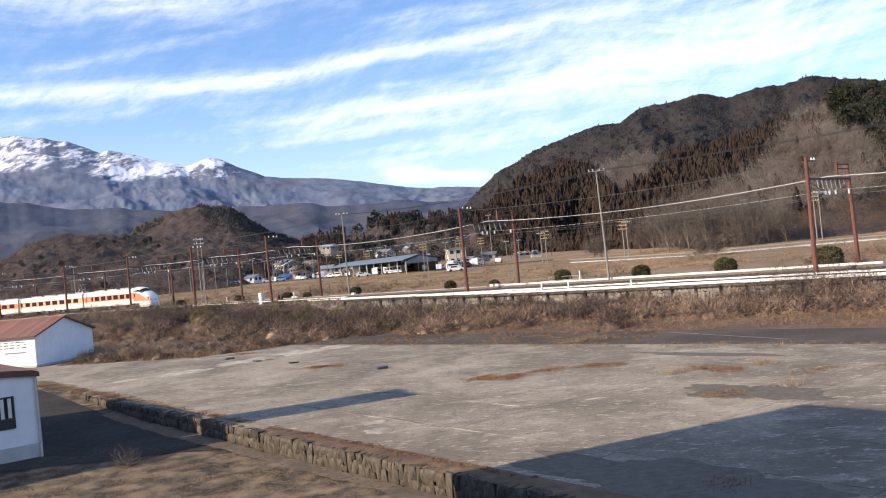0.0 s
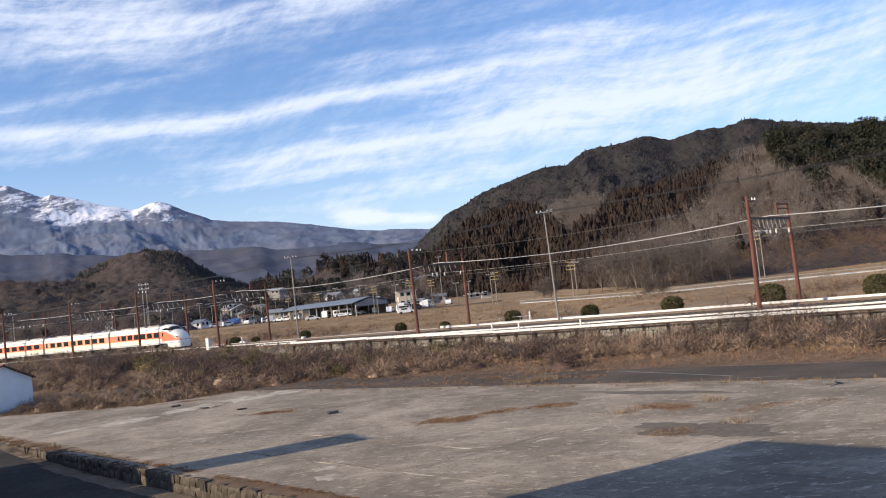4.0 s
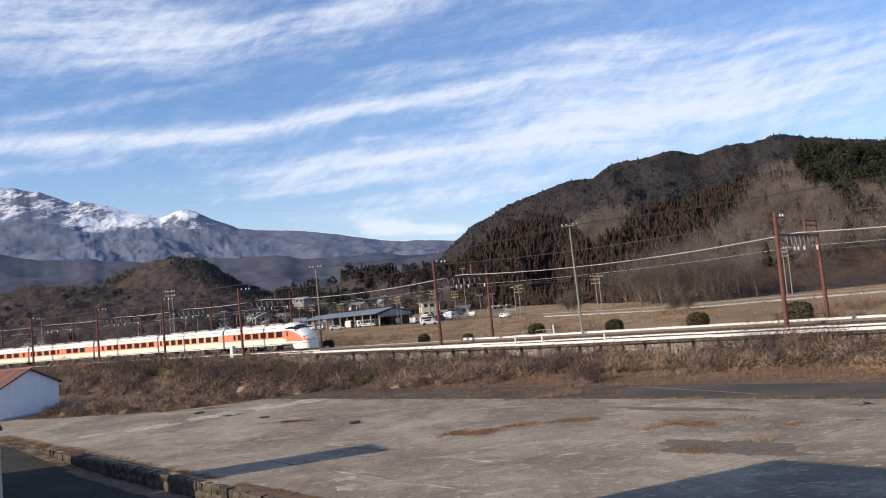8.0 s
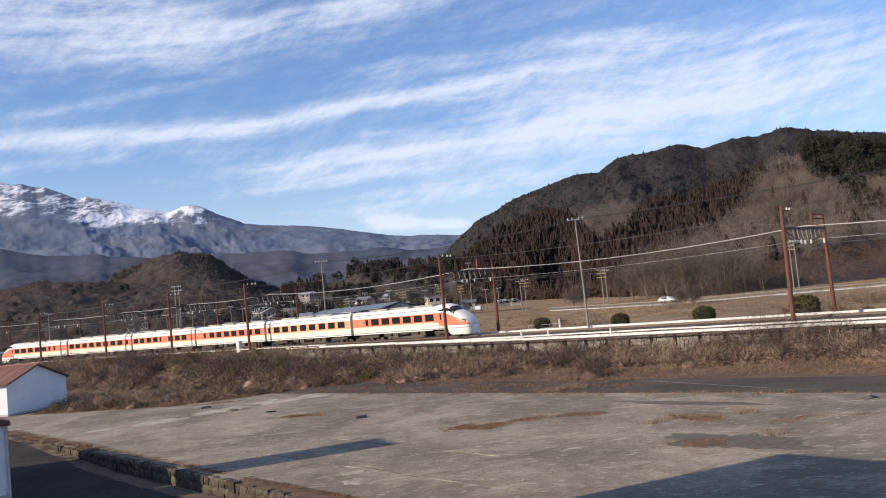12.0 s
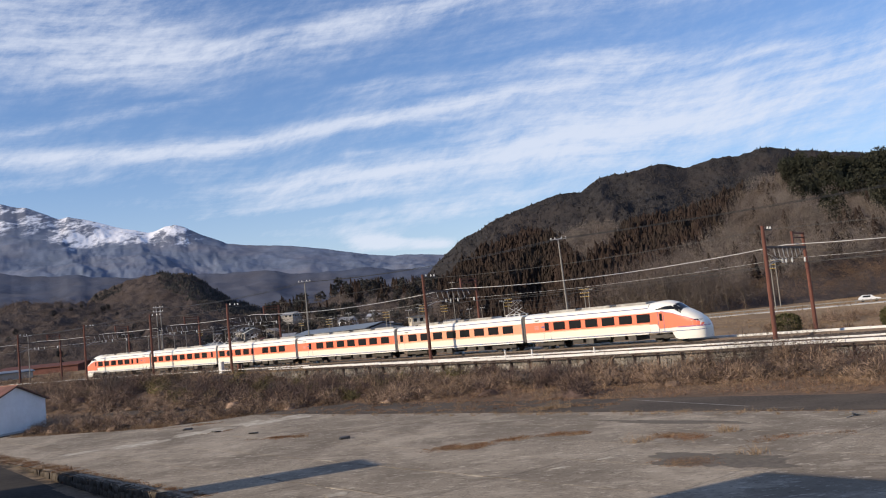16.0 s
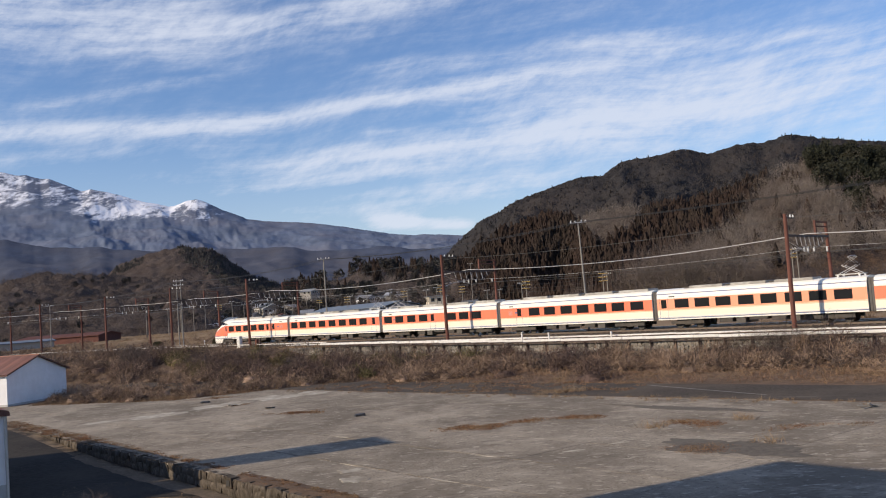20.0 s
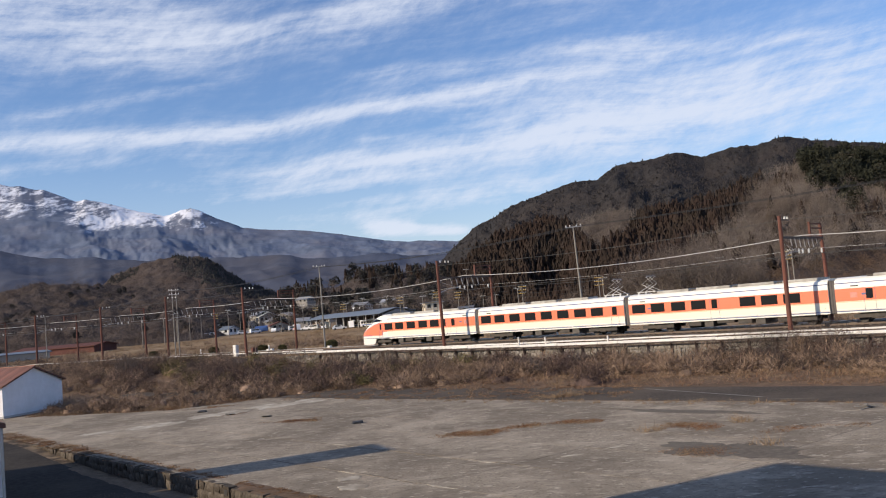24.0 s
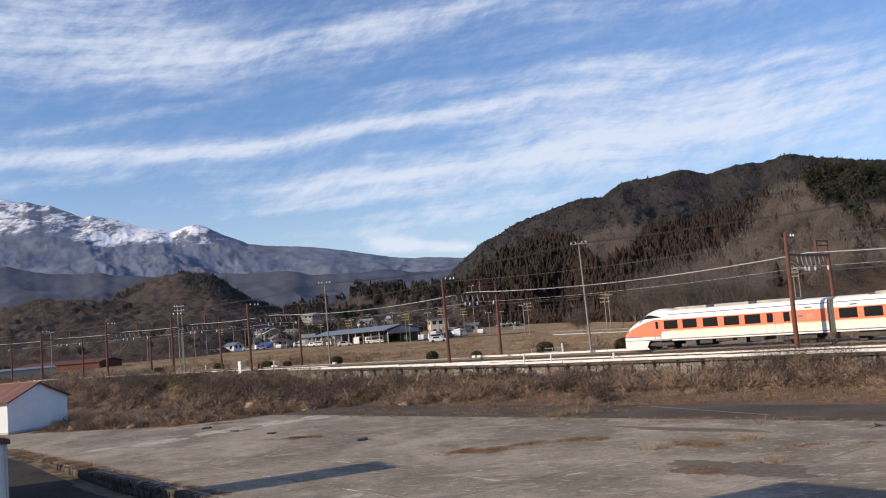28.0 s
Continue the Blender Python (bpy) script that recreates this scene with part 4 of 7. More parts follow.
            part("headlamp", patch(lambda d, q: (-d, sd * (nose_y(d, 1.80 + 0.10 * d + 0.10 * q) + 0.012), 1.80 + 0.10 * d + 0.10 * q), [0.42, 0.5, 0.6, 0.75, 0.9], [0, 0.5, 1]), M_GLASS, cabm, "dark headlamp slot")
            part("headlamp_lens", patch(lambda d, q: (-d, sd * (nose_y(d, 1.82 + 0.10 * d + 0.06 * q) + 0.018), 1.82 + 0.10 * d + 0.06 * q), [0.46, 0.52, 0.58], [0, 1]), M_LENS, cabm)
            y0, y1 = sorted((sd * 1.442, sd * 1.462))
            part("cab_door", box((-4.52, -4.48, y0, y1, 1.05, 2.95), (-3.94, -3.90, y0, y1 - 0.01 * (sd > 0), 1.05, 2.95)), M_LINE, cabm)
            part("cab_door_window", box((-4.35, -4.05, y0, y1, 2.05, 2.75), bevel=0.01), M_TRAINGLASS, cabm)
    return body


def build_train():
    tr = thing("train", at(56, MID), "six-car cream and orange limited express train with streamlined noses", "train")
    end = -(2 * CAB + 4 * MIDCAR)
    cars = [carriage(tr, CAB, [-6.1, -8.1, -10.1, -12.1, -14.1, -16.1], [-17.7], True, True, 0, Matrix.Identity(4))]
    x = -CAB
    layouts = [([-2.2, -4.3, -6.4, -8.6, -10.7, -12.9, -15.0, -17.1], [-19.0], -1.9),
               ([-2.0, -4.2, -6.3, -8.5, -10.6, -12.8, -14.9], [-17.0], 0),
               ([-3.4, -5.4, -7.4, -12.2, -14.3, -16.5, -18.6], [-10.6], -18.0),
               ([-3.5, -5.6, -7.8, -10.0, -12.2, -14.4, -16.6, -18.6], [-1.4], -1.9)]
    for k, (big, small, pan) in enumerate(layouts):
        cars.append(carriage(tr, MIDCAR, big, small, k in (1, 2), False, pan, Matrix.Translation((x, 0, 0)), M_PEACH if k == 0 else None))
        x -= MIDCAR
    cars.append(carriage(tr, CAB, [-5.7, -7.7, -9.8, -11.9, -13.9], [-15.5, -17.0], True, True, 0, Matrix.Translation((end, 0, 0)) @ Matrix.Rotation(math.pi, 4, "Z")))
    return tr, cars


TRAIN, CARS = build_train()

# ------------------------------------------------------------------ railway
def build_track():
    tk = thing("track", Matrix.Identity(4), "single railway track on brown ballast", "railway track", kind="structure")
    L0, L1, n = -260, 240, 125

    def sweep(profile, mt, name):
        verts, faces = [], []
        k = len(profile)
        for i in range(n + 1):
            s = L0 + (L1 - L0) * i / n
            for o, z in profile:
                verts.append(where(s, MID + o, z))
        for i in range(n):
            for j in range(k - 1):
                faces.append((i * k + j, (i + 1) * k + j, (i + 1) * k + j + 1, i * k + j + 1))
        return part(name, mesh_of(name, verts, faces, mt), mt, tk)

    sweep([(-3.0, -0.40), (-1.9, -0.20), (1.9, -0.20), (3.0, -0.40)], M_BALLAST, "ballast")
    for o in (-0.57, 0.57):
        sweep([(o - 0.07, -0.17), (o - 0.035, -0.15), (o - 0.035, 0.0), (o + 0.035, 0.0), (o + 0.035, -0.15), (o + 0.07, -0.17)], M_RAIL, "rail")
    verts, faces = [], []
    for i in range(760):
        s = L0 + i * 0.65
        b = len(verts)
        for ds in (-0.11, 0.11):
            for o in (-1.0, 1.0):
                for z in (-0.24, -0.155):
                    verts.append(where(s + ds, MID + o, z))
        faces += [(b + a, b + c, b + d, b + e) for a, c, d, e in ((1, 3, 7, 5), (0, 1, 5, 4), (2, 6, 7, 3), (0, 2, 3, 1), (4, 5, 7, 6))]
    sl = part("sleepers", mesh_of("sleepers", verts, faces, M_SLEEPER), M_SLEEPER, tk)
    tagged(sl, kind="stuff")


build_track()

GANTRY_S = [182.0, 141.0, 100.8, 60.7, 20.5, -2.0, -23.0, -43.5, -64.5, -86.0, -108.0, -130.0]


def gantry(s, k):
    """Two rust-red posts, a trussed beam and its fittings, with x along the track."""
    g = thing("catenary_gantry", at(s, 0), "rust-red steel catenary gantry beside the track", "gantry", "catenary gantries")
    lean = random.Random(k).uniform(-0.12, 0.12)
    ht = (9.3, 9.35, 9.35, 9.55, 9.6, 9.75, 9.5)[k % 7]
    part("front_post", tube([(0, -3, -0.6), (lean * 0.4, -3, 4), (lean, -3, ht)], [0.20, 0.18, 0.15], 10), M_RUST, g, smooth=False)
    part("back_post", tube([(0, 6, -0.6), (-lean * 0.3, 6, 4), (-lean, 6, 8.9)], [0.19, 0.17, 0.14], 10), M_RUST, g)
    beam = box((-0.09, 0.09, -3.0, 6.0, 7.46, 7.64))
    bm_ = part("beam", beam, M_DARKSTEEL, g)
    if s > -40:
        tr = bmesh.new()
        tube([(0.05, -2.6, 7.4), (0.05, -0.6, 6.55), (0.05, 3.4, 6.55), (0.05, 5.6, 7.4)], 0.035, 5, tr)
        part("bottom_chord", tr, M_DARKSTEEL, bm_)
        for i in range(15):
            y = -1.6 + i * 0.46
            zz = 6.62 if -0.6 <= y <= 3.4 else 6.62 + 0.35 * min(abs(y + 0.6), abs(y - 3.4))
            part("hanger", tube([(0.05, y, 7.5), (0.05, y + (0.25 if i % 2 else -0.25), zz)], 0.042, 5), M_GALV if i % 2 else M_DARKSTEEL, bm_)
    # arm with two insulators on the front post
    arm = part("crossarm", box((-0.05, 0.05, -3.0, -0.9, ht - 0.35, ht - 0.25)), M_DARKSTEEL, g)
    for y in (-2.5, -1.7, -1.15):
        part("insulator", tube([(0, y, ht - 0.25), (0, y, ht - 0.17), (0, y, ht - 0.10), (0, y, ht)], [0.05, 0.10, 0.07, 0.04], 8), M_INSUL, arm)
    fr = part("top_bracket", box((-0.06, 0.06, 3.3, 6.0, 8.36, 8.46), (-0.06, 0.06, 3.3, 6.0, 8.76, 8.86), (-0.09, 0.09, 3.2, 3.4, 7.6, 8.95)), M_RUST, g)
    # bracket for the contact wire
    br = part("drop_bracket", tube([(0.05, -2.9, 5.9), (0.05, -1.4, 6.3), (0.05, 0.2, 6.35), (0.05, 1.3, 6.1)], 0.035, 6), M_GALV, g)
    part("stay", tube([(0.05, -2.9, 7.1), (0.05, 0.1, 6.35)], 0.02, 5), M_GALV, g)
    for y in (0.4, 1.2, 2.5, 5.4):
        part("insulator", tube([(0.05, y, 6.62), (0.05, y, 6.5), (0.05, y, 6.3), (0.05, y, 6.18)], [0.04, 0.09, 0.09, 0.04], 8), M_INSUL, br)
    return g


for k, s in enumerate(GANTRY_S):
    gantry(s, k)


def span(s0, o0, z0, s1, o1, z1, sag, n=10):
    pts = []
    for i in range(n + 1):
        f = i / n
        s = s0 + (s1 - s0) * f
        p = where(s, o0 + (o1 - o0) * f, z0 + (z1 - z0) * f - 4 * sag * f * (1 - f))
        pts.append(p)
    return pts


def long_wire(name, off, z, sag, radius, mt, label, posts=GANTRY_S):
    """One wire over all the gantries, hanging a little between them."""
    bm = bmesh.new()
    pts = []
    for a, b in zip(posts, posts[1:]):
        q = span(a, off, z, b, off, z, sag * ((a - b) / 40) ** 2)
        pts += q if not pts else q[1:]
    tube(pts, radius, 5, bm)
    ob = new(name)
    me = bpy.data.meshes.new(name)
    bm.to_mesh(me)
    bm.free()
    me.materials.append(mt)
    bpy.data.objects.remove(ob)
    return tagged(new(name, me), label, "overhead wire", "wires over the track")


long_wire("feeder_cable", MID, 7.75, 0.72, 0.042, M_CABLE, "thick pale feeder cable slung from gantry to gantry")
long_wire("contact_wire", MID, 6.05, 0.10, 0.022, M_WIRE, "copper contact wire over the track")
long_wire("messenger_wire", MID + 0.1, 6.55, 0.42, 0.012, M_GALV, "messenger wire above the contact wire")
long_wire("signal_wire", -1.9, 9.1, 0.5, 0.012, M_WIRE, "thin line wire on the post arms")
long_wire("signal_wire", -1.15, 9.1, 0.5, 0.012, M_WIRE, "thin line wire on the post arms")
long_wire("negative_feeder", 5.6, 6.2, 0.5, 0.018, M_WIRE, "thin wire along the rear posts")

# ------------------------------------------------------------------ things round the lot
def rough_box(r, lx, ly, lz, jit):
    """A hewn block: a box with shifted corners and a bulging face."""
    bm = bmesh.new()
    v = [bm.verts.new((x * lx / 2 + r.uniform(-jit, jit), y * ly / 2 + r.uniform(-jit, jit), (z + 1) * lz / 2 + r.uniform(-jit, jit))) for z in (-1, 1) for x, y in ((-1, -1), (1, -1), (1, 1), (-1, 1))]
    f = bm.verts.new((r.uniform(-jit, jit), -ly / 2 - r.uniform(0.3, 1.0) * jit * 1.6, lz / 2 + r.uniform(-jit, jit)))
    for q in ((3, 2, 6, 7), (4, 5, 6, 7), (1, 2, 6, 5), (0, 4, 7, 3), (0, 3, 2, 1)):
        bm.faces.new([v[i] for i in q])
    for a, b in ((0, 1), (1, 5), (5, 4), (4, 0)):
        bm.faces.new((v[a], v[b], f))
    bmesh.ops.recalc_face_normals(bm, faces=bm.faces[:])
    return bm


def build_edge_wall():
    wall = thing("wall_lot_edge", Matrix.Identity(4), "low retaining wall of hewn stones round the concrete lot", "stone wall", kind="structure")
    r = random.Random(3)

    def core(w0, w1, out, z0, z1, mt, name, depth=0.5):
        ob = part(name, box((0, w1 - w0, out - depth, out, z0, z1)), mt, wall)
        p = EDGE + EDIR * w0
        ob.matrix_world = pose(p.x, p.y, 0, 0, 0, math.degrees(math.atan2(EDIR.y, EDIR.x)))
        return ob

    # local y points away from the yard, so the face looks along -y
    core(-6, 18.2, 0.46, -0.6, -0.03, M_MORTAR, "wall_core")
    core(18.2, 36.3, 0.50, -1.0, -0.02, M_MORTAR, "wall_core")
    core(36.3, 66, 0.40, -1.1, -0.02, M_MORTAR, "wall_core")
    core(18.0, 36.3, 0.50, -0.10, 0.012, M_CONCRETE, "coping", 0.58)
    shapes = []
    for k in range(14):
        bm = rough_box(r, 0.36, 0.30, 1.0, 0.048)
        me = bpy.data.meshes.new("stone")
        bm.to_mesh(me)
        bm.free()
        me.materials.append(M_STONE)
        shapes.append(me)

    def stone(w, out, z0, h, wide):
        ob = new("stone", r.choice(shapes))
        ob.parent = wall
        p = EDGE + EDIR * w - EOUT * out
        ob.matrix_world = pose(p.x, p.y, z0, r.uniform(-3, 3), r.uniform(-11, 11), math.degrees(math.atan2(EDIR.y, EDIR.x)) + r.uniform(-3, 3)) @ Matrix.Diagonal((wide / 0.36, 1, h, 1))

    w = -5.0
    while w < 18:
        wd = r.uniform(0.35, 0.7)
        h = max(0.16, -yard_z(*(EDGE + EDIR * w)) + 0.02)
        stone(w, 0.0, -h - 0.02, h * r.uniform(0.85, 1.05), wd)
        w += wd * 0.98
    w = 18.3
    while w < 36.3:
        wd = r.uniform(0.34, 0.6)
        base = yard_z(*(EDGE + EDIR * w))
        mid = base * r.uniform(0.4, 0.6)
        stone(w, 0.05, base - 0.05, mid - base + 0.06, wd)
        stone(w + r.uniform(-0.1, 0.1), 0.04, mid, -mid + 0.02, wd * r.uniform(0.85, 1.1))
        w += wd * 0.97
    w = 36.5
    while w < 58:
        wd = r.uniform(0.16, 0.30)
        base = yard_z(*(EDGE + EDIR * w))
        mid = base * r.uniform(0.25, 0.75)
        top = r.uniform(-0.05, 0.01)
        for z0, z1 in ((base - 0.06, mid), (mid, top)) if r.random() < 0.75 else ((base - 0.06, top),):
            stone(w + r.uniform(-0.03, 0.03), -0.10 + r.uniform(-0.02, 0.02), z0, z1 - z0 + 0.03, wd * 1.25)
        w += wd
    # earth lies over the top of the rough wall
    n, rows_ = 70, 4
    verts, faces = [], []
    for i in range(n + 1):
        ww = 36.4 + 29.5 * i / n
        for j in range(rows_):
            aa = 0.24 - 0.38 * j + 0.10 * noise.noise((ww * 1.7, j, 4))
            q = EDGE + EDIR * ww + EOUT * aa
            verts.append((q.x, q.y, (0.0, 0.045, 0.03, 0.004)[j] + 0.02 * noise.noise((ww * 3, j * 2, 1))))
    for i in range(n):
        for j in range(rows_ - 1):
            k = i * rows_ + j
            faces.append((k, k + 1, k + rows_ + 1, k + rows_))
    part("earth_cap", mesh_of("earth_cap", verts, faces, M_SOIL, True), M_SOIL, wall, "strip of bare earth on top of the wall")
    # drain hole block at the step of the wall
    p = EDGE + EDIR * 36.6 + EOUT * 0.14
    ob = part("drain_block", box((-0.25, 0.25, -0.2, 0.2, -0.35, 0.08), bevel=0.02), M_STONE, wall)
    ob.matrix_world = pose(p.x, p.y, 0, 0, 0, -53)
    ob = part("drain_mouth", box((-0.14, 0.14, -0.02, 0.02, -0.26, -0.04)), M_DARKWOOD, wall)
    q = p + EOUT * 0.2
    ob.matrix_world = pose(q.x, q.y, 0, 0, 0, -53)


build_edge_wall()


def ground_strip(name, w0, w1, a0, a1, mt, label, category, lift=0.012, n=150):
    verts, faces = [], []
    for i in range(n + 1):
        w = w0 + (w1 - w0) * i / n
        for a in (a0, a1):
            p = EDGE + EDIR * w + EOUT * (a + 0.22 * noise.noise((w * 0.9, a * 3, 0)) + 0.1 * noise.noise((w * 3.1, a * 3, 7)))
            verts.append((p.x, p.y, ground_z(p.x, p.y) + lift))
    for i in range(n):
        faces.append((2 * i, 2 * i + 1, 2 * i + 3, 2 * i + 2))
    return tagged(new(name, mesh_of(name, verts, faces, mt)), label, category, kind="structure")


ground_strip("pavement_gutter", 18, 64, 0.30, 1.15, M_PATH, "pale earthy gutter at the foot of the stone wall", "gutter", 0.026)


def yard_sheet():
    """Old asphalt of the lower yard, with a frayed border towards the gravel."""
    verts, faces = [], []
    n, k = 40, 14
    for i in range(n + 1):
        w = -16 + 50.5 * i / n + 0
        for j in range(k + 1):
            a = 0.85 + 24 * j / k
            wv = w + (0.8 * noise.noise((a * 0.5, 1, 0)) if i == n else 0) - (a - 1.3) * 0.72 * (i / n)
            p = EDGE + EDIR * wv + EOUT * a
            verts.append((p.x, p.y, ground_z(p.x, p.y) + 0.022))
    for i in range(n):
        for j in range(k):
            b = i * (k + 1) + j
            faces.append((b, b + 1, b + k + 2, b + k + 1))
    tagged(new("pavement_yard", mesh_of("pavement_yard", verts, faces, M_YARD, True)), "worn asphalt of the lower yard, coloured darker for its shade", "pavement", kind="structure")


yard_sheet()


def flat_patch(name, x, y, rx, ry, yaw, mt, label, category, z=0.007, seed=1, n=72, rag=1.0):
    """A thin uneven patch lying on the lot."""
    r = random.Random(seed)
    bm = bmesh.new()
    ring = []
    for i in range(n):
        a = 2 * math.pi * i / n
        k = 0.80 + 0.06 * r.random() + 0.50 * rag * noise.noise((math.cos(a) * 1.6, math.sin(a) * 1.6, seed)) + 0.22 * rag * noise.noise((math.cos(a) * 6, math.sin(a) * 6, seed))
        ring.append((rx * k * math.cos(a), ry * k * math.sin(a)))
    c = bm.verts.new((0, 0, 0.006))
    top = [bm.verts.new((px, py, 0.002)) for px, py in ring]
    low = [bm.verts.new((px * 1.03, py * 1.03, -0.02)) for px, py in ring]
    for i in range(n):
        j = (i + 1) % n
        bm.faces.new((c, top[i], top[j]))
        bm.faces.new((top[i], low[i], low[j], top[j]))
    ob = part(name, bm, mt)
    ob.matrix_world = pose(x, y, z, 0, 0, yaw)
    return tagged(ob, label, category, kind="structure")


for i, (x, y, rx, ry, yaw) in enumerate([(-19.0, 65.0, 2.6, 1.7, 50), (-15.6, 69.2, 3.0, 1.6, 45), (-12.2, 72.2, 2.4, 1.9, 40), (-9.2, 73.8, 2.8, 1.6, 30), (-10.8, 71.4, 1.4, 0.6, 34), (-22.5, 63.2, 1.6, 0.8, 38), (-2.75, 33.95, 0.72, 0.62, -28), (-3.06, 36.02, 0.66, 0.40, -10),
                                         (6.0, 36.5, 0.6, 0.16, 10), (8.0, 37.5, 0.5, 0.14, 15)]):
    flat_patch("pale_patch", x, y, rx, ry, yaw, M_PALE, "pale scraped patch on the concrete", "concrete patch", seed=20 + i)
for i, (x, y, rx, ry, yaw) in enumerate([(13.8, 46.4, 5.2, 0.7, -50), (11.6, 34.6, 3.6, 1.9, -50), (5.7, 22.4, 6.5, 2.0, -53), (20.0, 47.5, 5.5, 0.7, -35)]):
    flat_patch("tar_patch", x, y, rx, ry, yaw, M_DARKPATCH, "dark stained patch on the concrete", "concrete patch", seed=50 + i, rag=1.0)
r_ = random.Random(61)
for k in (1, 2):
    w = 29.0
    while w < 46.0:
        ln = r_.uniform(0.35, 1.3)
        p_ = EDGE + EDIR * w - EOUT * (4.2 * k + r_.uniform(-0.09, 0.09))
        flat_patch("crumbled_joint", p_.x, p_.y, ln, r_.uniform(0.02, 0.07), -53.1 + r_.uniform(-3, 3), M_PALE if r_.random() < 0.25 else M_DARKPATCH, "crumbled edge of a joint in the concrete", "concrete patch", z=0.006, seed=300 + int(w * 10) + k, n=40)
        w += ln + r_.uniform(0.2, 1.6)
for i, (x, y) in enumerate([(-17.4, 72.4), (-14.3, 68.1), (-10.85, 63.9), (-3.92, 54.8)]):
    bm = rough_box(random.Random(70 + i), 0.62, 0.4, 0.09, 0.08)
    ob = part("concrete_lump", bm, M_DARKWOOD)
    ob.matrix_world = pose(x, y, 0.0, 0, 0, 15 * i - 20)
    tagged(ob, "dark lump of debris lying on the concrete lot", "debris", "lumps on the lot")
deb = thing("timber_pile", pose(20.9, 41.7, 0.0, 0, 0, 20), "weathered grey boards thrown down beside the lane", "timber")
for i, (a, z) in enumerate(((12, 0.03), (-25, 0.10), (40, 0.16))):
    ob = part("board", box((-0.55, 0.55, -0.06, 0.06, -0.02, 0.02), bevel=0.006), M_POLE, deb)
    ob.matrix_local = pose(0.1 * i, 0.1 * i, z, 0, 4 * i - 3, a)


# ------------------------------------------------------------------ white sheds
def corrugated(w, l, pitch, mt, name, parent, m, both=True):
    """Ribbed roof sheets as parts: x along the ridge, y down the slope."""
    n = max(1, round(w / pitch))
    me = None
    for i in range(n):
        if me is None:
            k = 6
            prof = [(pitch * j / k, 0.018 * (1 if j in (2, 3) else 0)) for j in range(k + 1)]
            bm = bmesh.new()
            a = [bm.verts.new((x, 0, z)) for x, z in prof]
            b = [bm.verts.new((x, l, z)) for x, z in prof]
            for j in range(k):
                bm.faces.new((a[j], a[j + 1], b[j + 1], b[j]))
            me = bpy.data.meshes.new(name)
            bm.to_mesh(me)
            bm.free()
            me.materials.append(mt)
        ob = new(name, me)
        ob.parent = parent
        ob.matrix_local = m @ Matrix.Translation((i * pitch, 0, random.uniform(0, 0.006)))


def gable_house(name, origin, yaw, width, length, eave, ridge, wall_mt, roof_mt, label, foot=0.0, over=0.3, sheets=0.62):
    """Gable end along local x (0..width) at y=0, house runs back to y=length."""
    h = thing(name, pose(*origin, 0, 0, yaw), label, "building")
    half = width / 2
    t = 0.14
    for y0, y1 in ((0, t), (length - t, length)):
        part("gable_wall", prism([(0, foot), (width, foot), (width, eave), (half, ridge), (0, eave)], y0, y1), wall_mt, h)
    for x0, x1 in ((0, t), (width - t, width)):
        part("side_wall", box((x0, x1, t, length - t, foot, eave)), wall_mt, h)
    if foot:
        part("footing", box((-0.02, width + 0.02, -0.02, length + 0.02, -0.4, foot)), M_FOOTING, h, "grey concrete footing")
    sl = math.hypot(half, ridge - eave)
    ang = math.degrees(math.atan2(ridge - eave, half))
    run = sl + over / math.cos(math.radians(ang))
    base = part("roof_deck", prism([(-over, eave - over * (ridge - eave) / half + 0.02), (half, ridge + 0.02), (width + over, eave - over * (ridge - eave) / half + 0.02),
                                    (width + over, eave - over * (ridge - eave) / half + 0.12), (half, ridge + 0.13), (-over, eave - over * (ridge - eave) / half + 0.12)], -over, length + over), M_DARKROOF, h)
    for sd in (0, 1):
        # sheets run from the ridge down to each eave
        if sd == 0:
            m = Matrix.Translation((half, -over, ridge + 0.16)) @ Matrix.Rotation(math.radians(90), 4, "Z") @ Matrix.Rotation(math.radians(-ang), 4, "X")
        else:
            m = Matrix.Translation((half, length + over, ridge + 0.16)) @ Matrix.Rotation(math.radians(-90), 4, "Z") @ Matrix.Rotation(math.radians(-ang), 4, "X")
        corrugated(length + 2 * over, run, sheets, roof_mt, "roof_sheet", h, m)
    part("ridge_cap", tube([(half, -over, ridge + 0.16), (half, length + over, ridge + 0.16)], 0.09, 6), roof_mt, h)
    return h


# far shed: its gable looks across the lot
SHED = gable_house("white_shed", (-38.7, 85.0, -0.05), math.degrees(math.atan2(0.955, 0.295)), 8.25, 15.0, 2.95, 4.45, M_PLASTER, M_TINROOF, "white-walled shed with a rusty corrugated roof", 0.22)
# faded writing on the long wall as plain bars
for i in range(5):
    for j in range(3):
        bw, bh = random.Random(i * 3 + j).uniform(0.3, 0.62), random.Random(i + j * 7).uniform(0.07, 0.13)
        part("lettering", box((-0.012, 0.0, 1.0 + i * 0.72, 1.0 + i * 0.72 + bw, 1.95 + j * 0.26, 1.95 + j * 0.26 + bh)), M_INK, SHED)
part("lettering", box((-0.012, 0.0, 1.1, 3.6, 1.45, 1.55)), M_INK, SHED)

# near shed: corner post, window and rain pipe towards the lot
nx, ny = -18.3 - 0.8 * 10, 40.0 - 0.6 * 10
NEAR = gable_house("white_workshop", (nx, ny, -0.85), math.degrees(math.atan2(0.6, 0.8)), 10.0, 13.0, 3.84, 4.34, M_PLASTER, M_TINROOF, "white plastered workshop with a brown roof edge", 0.78, over=0.10)


